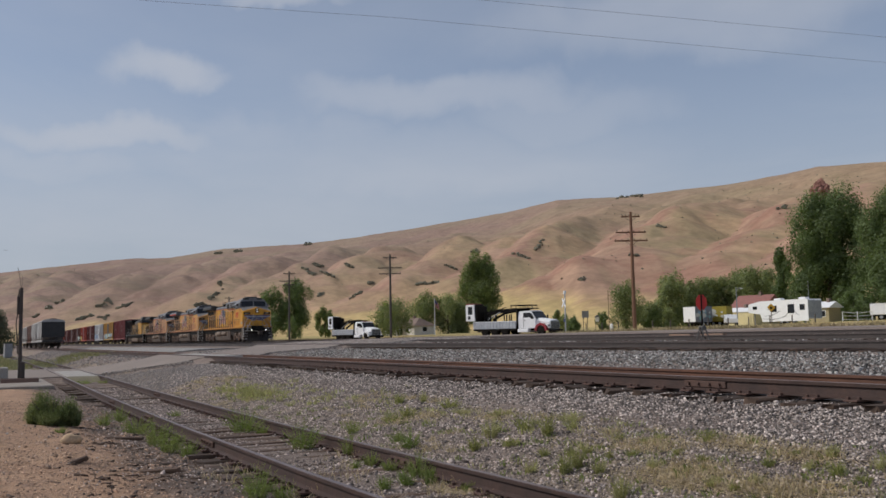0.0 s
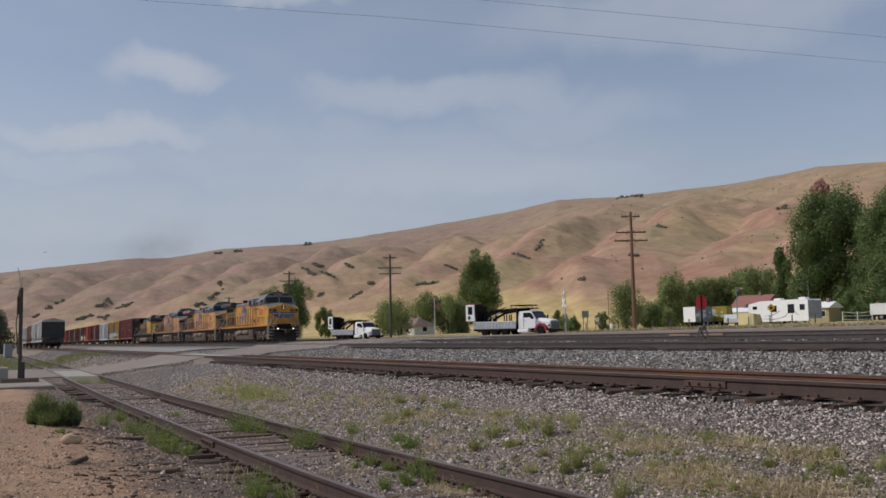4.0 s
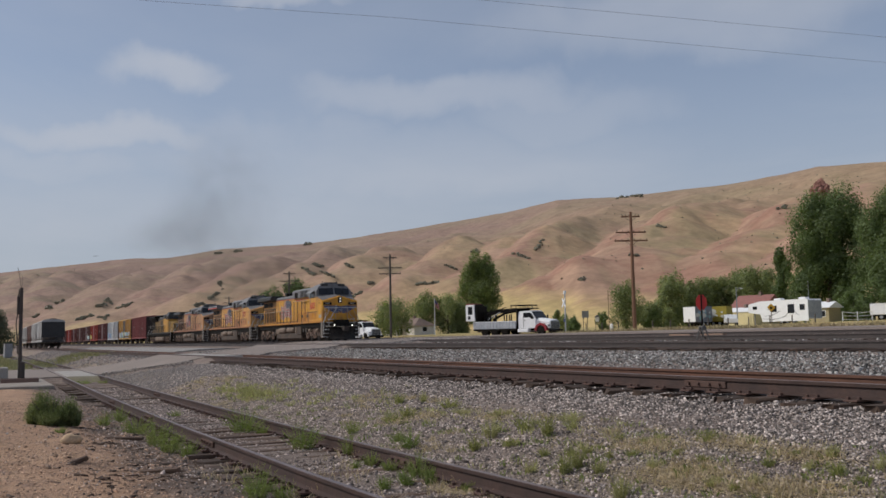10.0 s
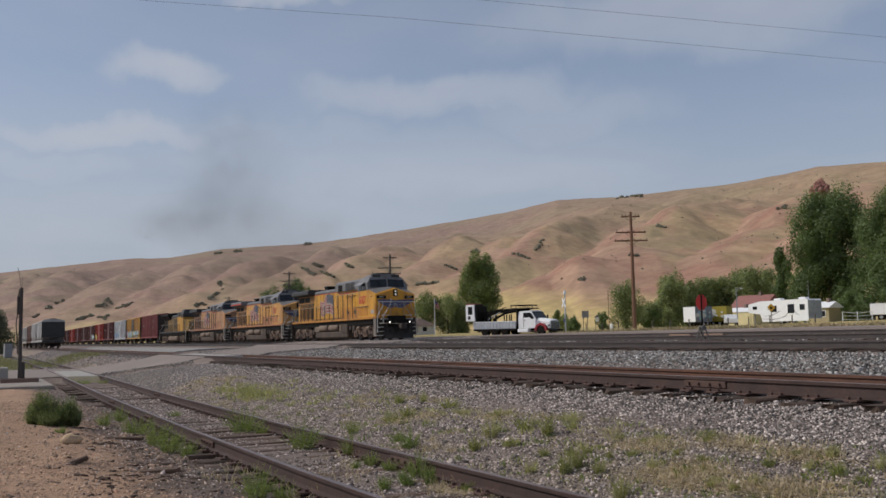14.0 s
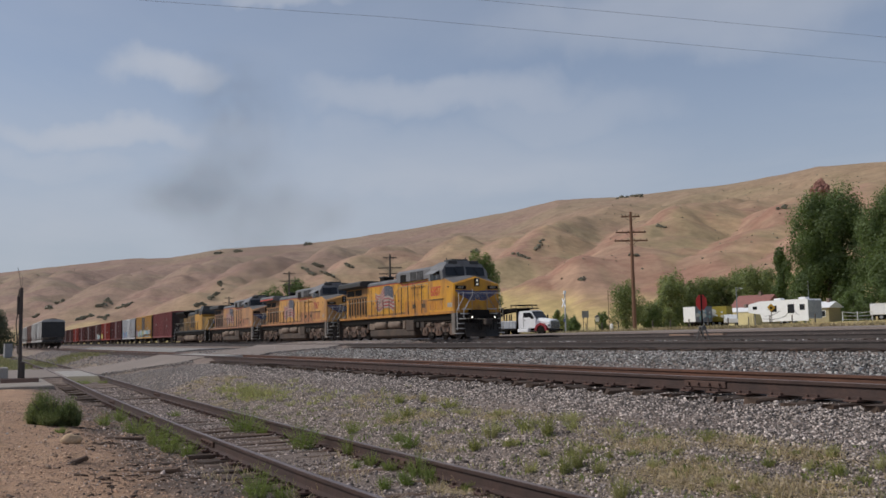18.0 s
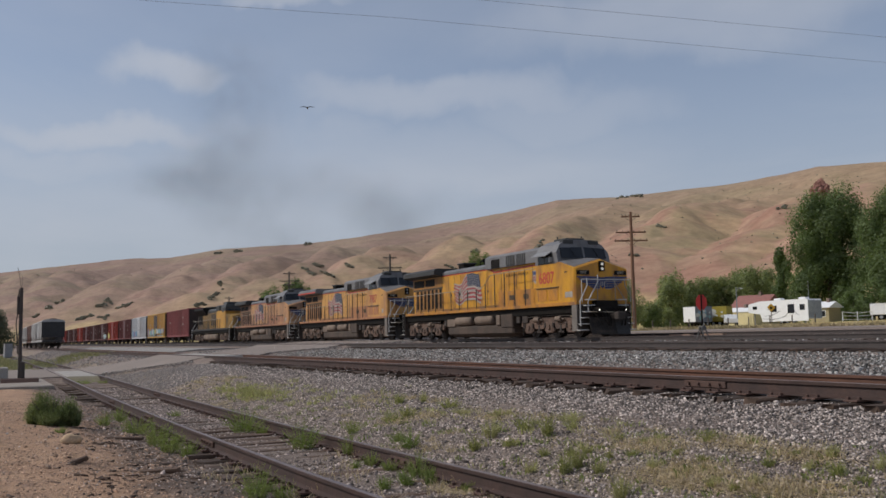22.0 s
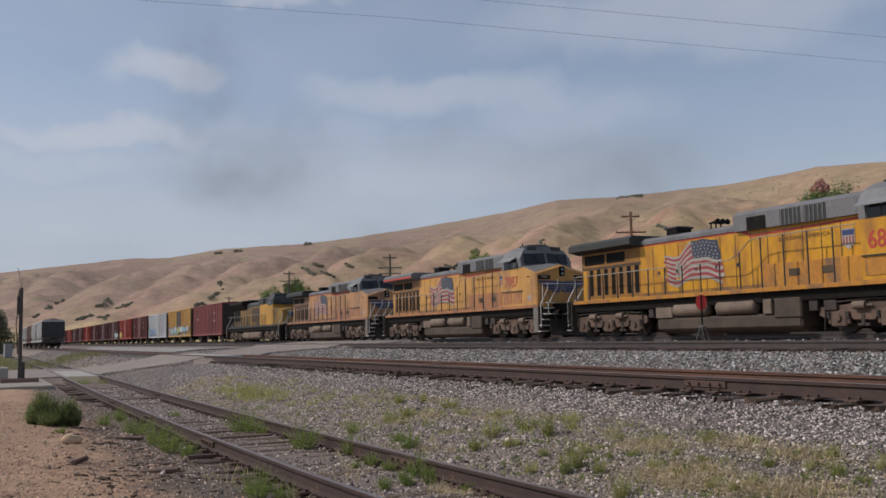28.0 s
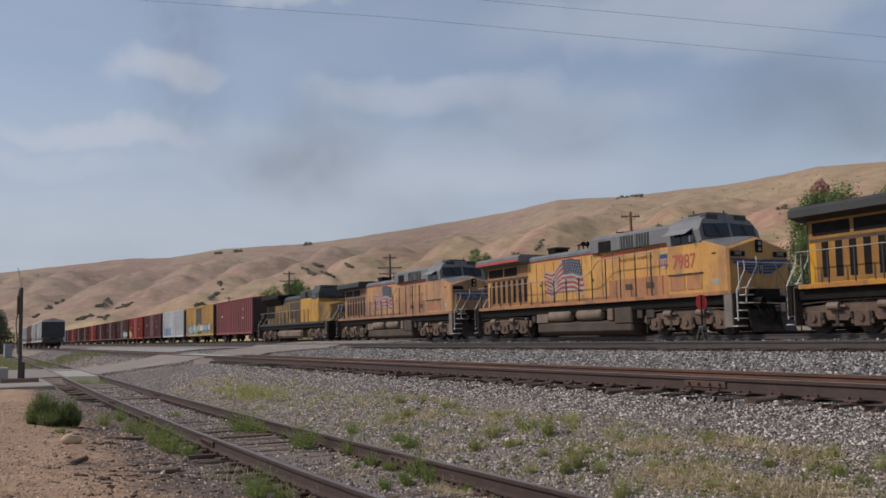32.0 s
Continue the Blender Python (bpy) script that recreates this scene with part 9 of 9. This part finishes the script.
def smoke_puff(seed, w, h, flakes=2):
    """A loose cluster of soft flakes, turned roughly to face the camera."""
    rnd = random.Random(seed)
    p = thing("smoke_puff", pose(0, Y_D, 10), "faint grey-brown puff of engine exhaust smoke", "smoke", "exhaust smoke of the engines")
    for k in range(flakes):
        bm = bm_new()
        uvl = bm.loops.layers.uv.new("uv")
        rx, rz = w * rnd.uniform(0.5, 0.8), h * rnd.uniform(0.5, 0.8)
        q = Euler((rnd.uniform(-.4, .4), rnd.uniform(-.5, .5), 1.1 + rnd.uniform(-.4, .4))).to_matrix()
        c = Vector((rnd.uniform(-.45, .45) * w, rnd.uniform(-.3, .3) * w, rnd.uniform(-.45, .45) * h))
        mid = bm.verts.new(c)
        ring = []
        for i in range(14):
            a = i * 2 * math.pi / 14
            ring.append((bm.verts.new(c + q @ Vector((math.cos(a) * rx, 0.05 * math.sin(2 * a) * rx, math.sin(a) * rz))), (0.5 + 0.5 * math.cos(a), 0.5 + 0.5 * math.sin(a))))
        for i in range(14):
            (va, ua), (vb, ub) = ring[i], ring[(i + 1) % 14]
            f = bm.faces.new((mid, va, vb))
            for lp, u in zip(f.loops, ((0.5, 0.5), ua, ub)):
                lp[uvl].uv = u
        o = part("smoke_flake", bm, SMOKE, p)
        o.visible_shadow = False
    return p


def bird():
    b = thing("bird", pose(0, 0, 0), "dark gull-like bird with spread wings in flight", "bird")
    bm = loft(bm_new(), [[(x, math.cos(a) * r, math.sin(a) * r) for a in [k * math.pi / 4 for k in range(8)]] for x, r in ((-0.24, 0.01), (-0.16, 0.04), (0, 0.075), (0.13, 0.055), (0.2, 0.035), (0.27, 0.008))])
    FE = mat("bird_feather", (0.07, 0.065, 0.06), (0.11, 0.10, 0.09), rough=0.8, fine=40)
    part("body", bm, FE, b, smooth=True)
    for s in (-1, 1):
        bm = loft(bm_new(), [[(0.09, s * 0.05, 0.03), (-0.09, s * 0.05, 0.03), (-0.09, s * 0.05, 0.015), (0.09, s * 0.05, 0.015)],
                             [(0.12, s * 0.30, 0.10), (-0.08, s * 0.30, 0.10), (-0.08, s * 0.30, 0.09), (0.12, s * 0.30, 0.09)],
                             [(0.0, s * 0.62, 0.05), (-0.07, s * 0.62, 0.05), (-0.07, s * 0.62, 0.045), (0.0, s * 0.62, 0.045)]])
        part("wing", bm, FE, b)
    part("tail", prism(bm_new(), [(-0.2, -0.03), (-0.2, 0.03), (-0.38, 0.07), (-0.38, -0.07)], 2, 0, 0.012), FE, b)
    return b


PUFFS = [(smoke_puff(1, 20, 9), [(0, -172, 9), (6, -159.2, 17.3), (9, -151.3, 16.6), (13, -146.5, 17.5), (17, -146.7, 21.5), (20, -142.2, 23.5), (24, -146.8, 25), (28, -107.5, 17.8), (32, -85.4, 15.9)]),
         (smoke_puff(2, 14, 18), [(0, -119, -9), (5, -118, -6), (8, -120.8, 11.9), (11, -117.6, 13.1), (13, -114.6, 14.9), (17, -114.6, 20.9), (19, -114.7, 23.8), (23, -117.8, 25.8), (28, -134.1, 33.9), (32, -147.5, 42.4)]),
         (smoke_puff(3, 14, 12), [(0, -107, -6), (7, -107, -4), (10, -104.8, 10.9), (13, -93.3, 11.7), (17, -99.9, 13.6), (19, -97.6, 14), (23, -89.2, 13.6), (28, -67.7, 11.6), (32, -59, 11.7)]),
         (smoke_puff(4, 9, 6), [(0, -109, -5), (11, -92, -4), (13, -85.5, 9.6), (17, -83.7, 11), (19, -80.4, 11.7), (21, -74.3, 11.8), (23, -69.6, 11.7), (25, -61.1, 11.2), (28, -48.3, 10.3), (32, -41.9, 10.8)]),
         (smoke_puff(5, 7, 4), [(0, -108, -5), (17, -66, -4), (19, -73, 9.7), (21, -63.2, 9.8), (23, -57.2, 9.9), (25, -49.1, 9.9), (28, -36.4, 9.3), (30, -28.2, 9.5), (31, -26.1, 10), (32, -24.4, 10)]),
         (smoke_puff(6, 6, 3.6), [(0, -108, -5), (21, -50, -4), (23, -52.1, 8.9), (24, -49.1, 9.2), (25, -45.7, 9.4), (28, -31.8, 8.2), (30, -24.5, 8.1), (31, -21.8, 8.2), (32, -20.4, 8.2)])]
BIRD = bird()
# seconds, bearing x, bearing y, bearing z (a unit way from the eye), metres
BIRD_ROWS = [(0, -0.9955, 0.02, 0.0925, 190), (9, -0.9915, 0.095, 0.0880, 150), (11, -0.9895, 0.110, 0.0900, 135), (13, -0.9865, 0.1345, 0.1010, 120), (17, -0.969, 0.205, 0.136, 90), (19, -0.9585, 0.2335, 0.1650, 72),
             (20, -0.9500, 0.2504, 0.1864, 62), (21, -0.9390, 0.2730, 0.2110, 54), (22, -0.9215, 0.3030, 0.2435, 47), (23, -0.8952, 0.3433, 0.2842, 41), (24, -0.8529, 0.3989, 0.3370, 35), (25, -0.800, 0.450, 0.398, 33), (32, -0.2, 0.60, 0.78, 60)]


# ---- what moves ----
def nose_at(t):
    """Place of the first engine's nose along the line, smooth in time."""
    ts, xs = [p[0] for p in NOSE], [p[1] for p in NOSE]
    c = np.polyfit(ts, xs, 7)
    return float(np.polyval(c, t))


def motions():
    stops = [0, 2, 4, 6, 8, 10, 12, 14, 16, 18, 20, 22, 24, 26, 28, 30, 32]
    for ob, wheels, off in engines:
        walk(ob, [(t, on_main(nose_at(t) + off)) for t in stops])
        for w, x in wheels:
            roll_wheel(w, x, 0.533)
    for ob, off in cars:
        walk(ob, [(t, on_main(nose_at(t) + off)) for t in stops])
    for w, x in TRAIN_WHEELS:
        roll_wheel(w, x, 0.457)
    more_motions()


def roll_wheel(w, x, r):
    """A wheelset turns with the way that the train has gone."""
    rows = []
    for k in range(129):
        t = k * 0.25
        rows.append((t, Matrix.Translation((x, 0, r)) @ Matrix.Rotation((nose_at(t) - nose_at(0)) / r, 4, "Y")))
    walk(w, rows)


def more_motions():
    for ob, rows in PUFFS:
        walk(ob, [(t, pose(x, Y_D + 1.0, z, 0, 0.4 * t, 0)) for t, x, z in rows])
    eye = Vector(EYE)
    places = [(t, eye + Vector((x, y, z)).normalized() * d * 1.8) for t, x, y, z, d in BIRD_ROWS]
    walk(BIRD, [(t, pose(p.x, p.y, p.z, 6 * math.sin(t * 1.3), -4, -24)) for t, p in places])


motions()
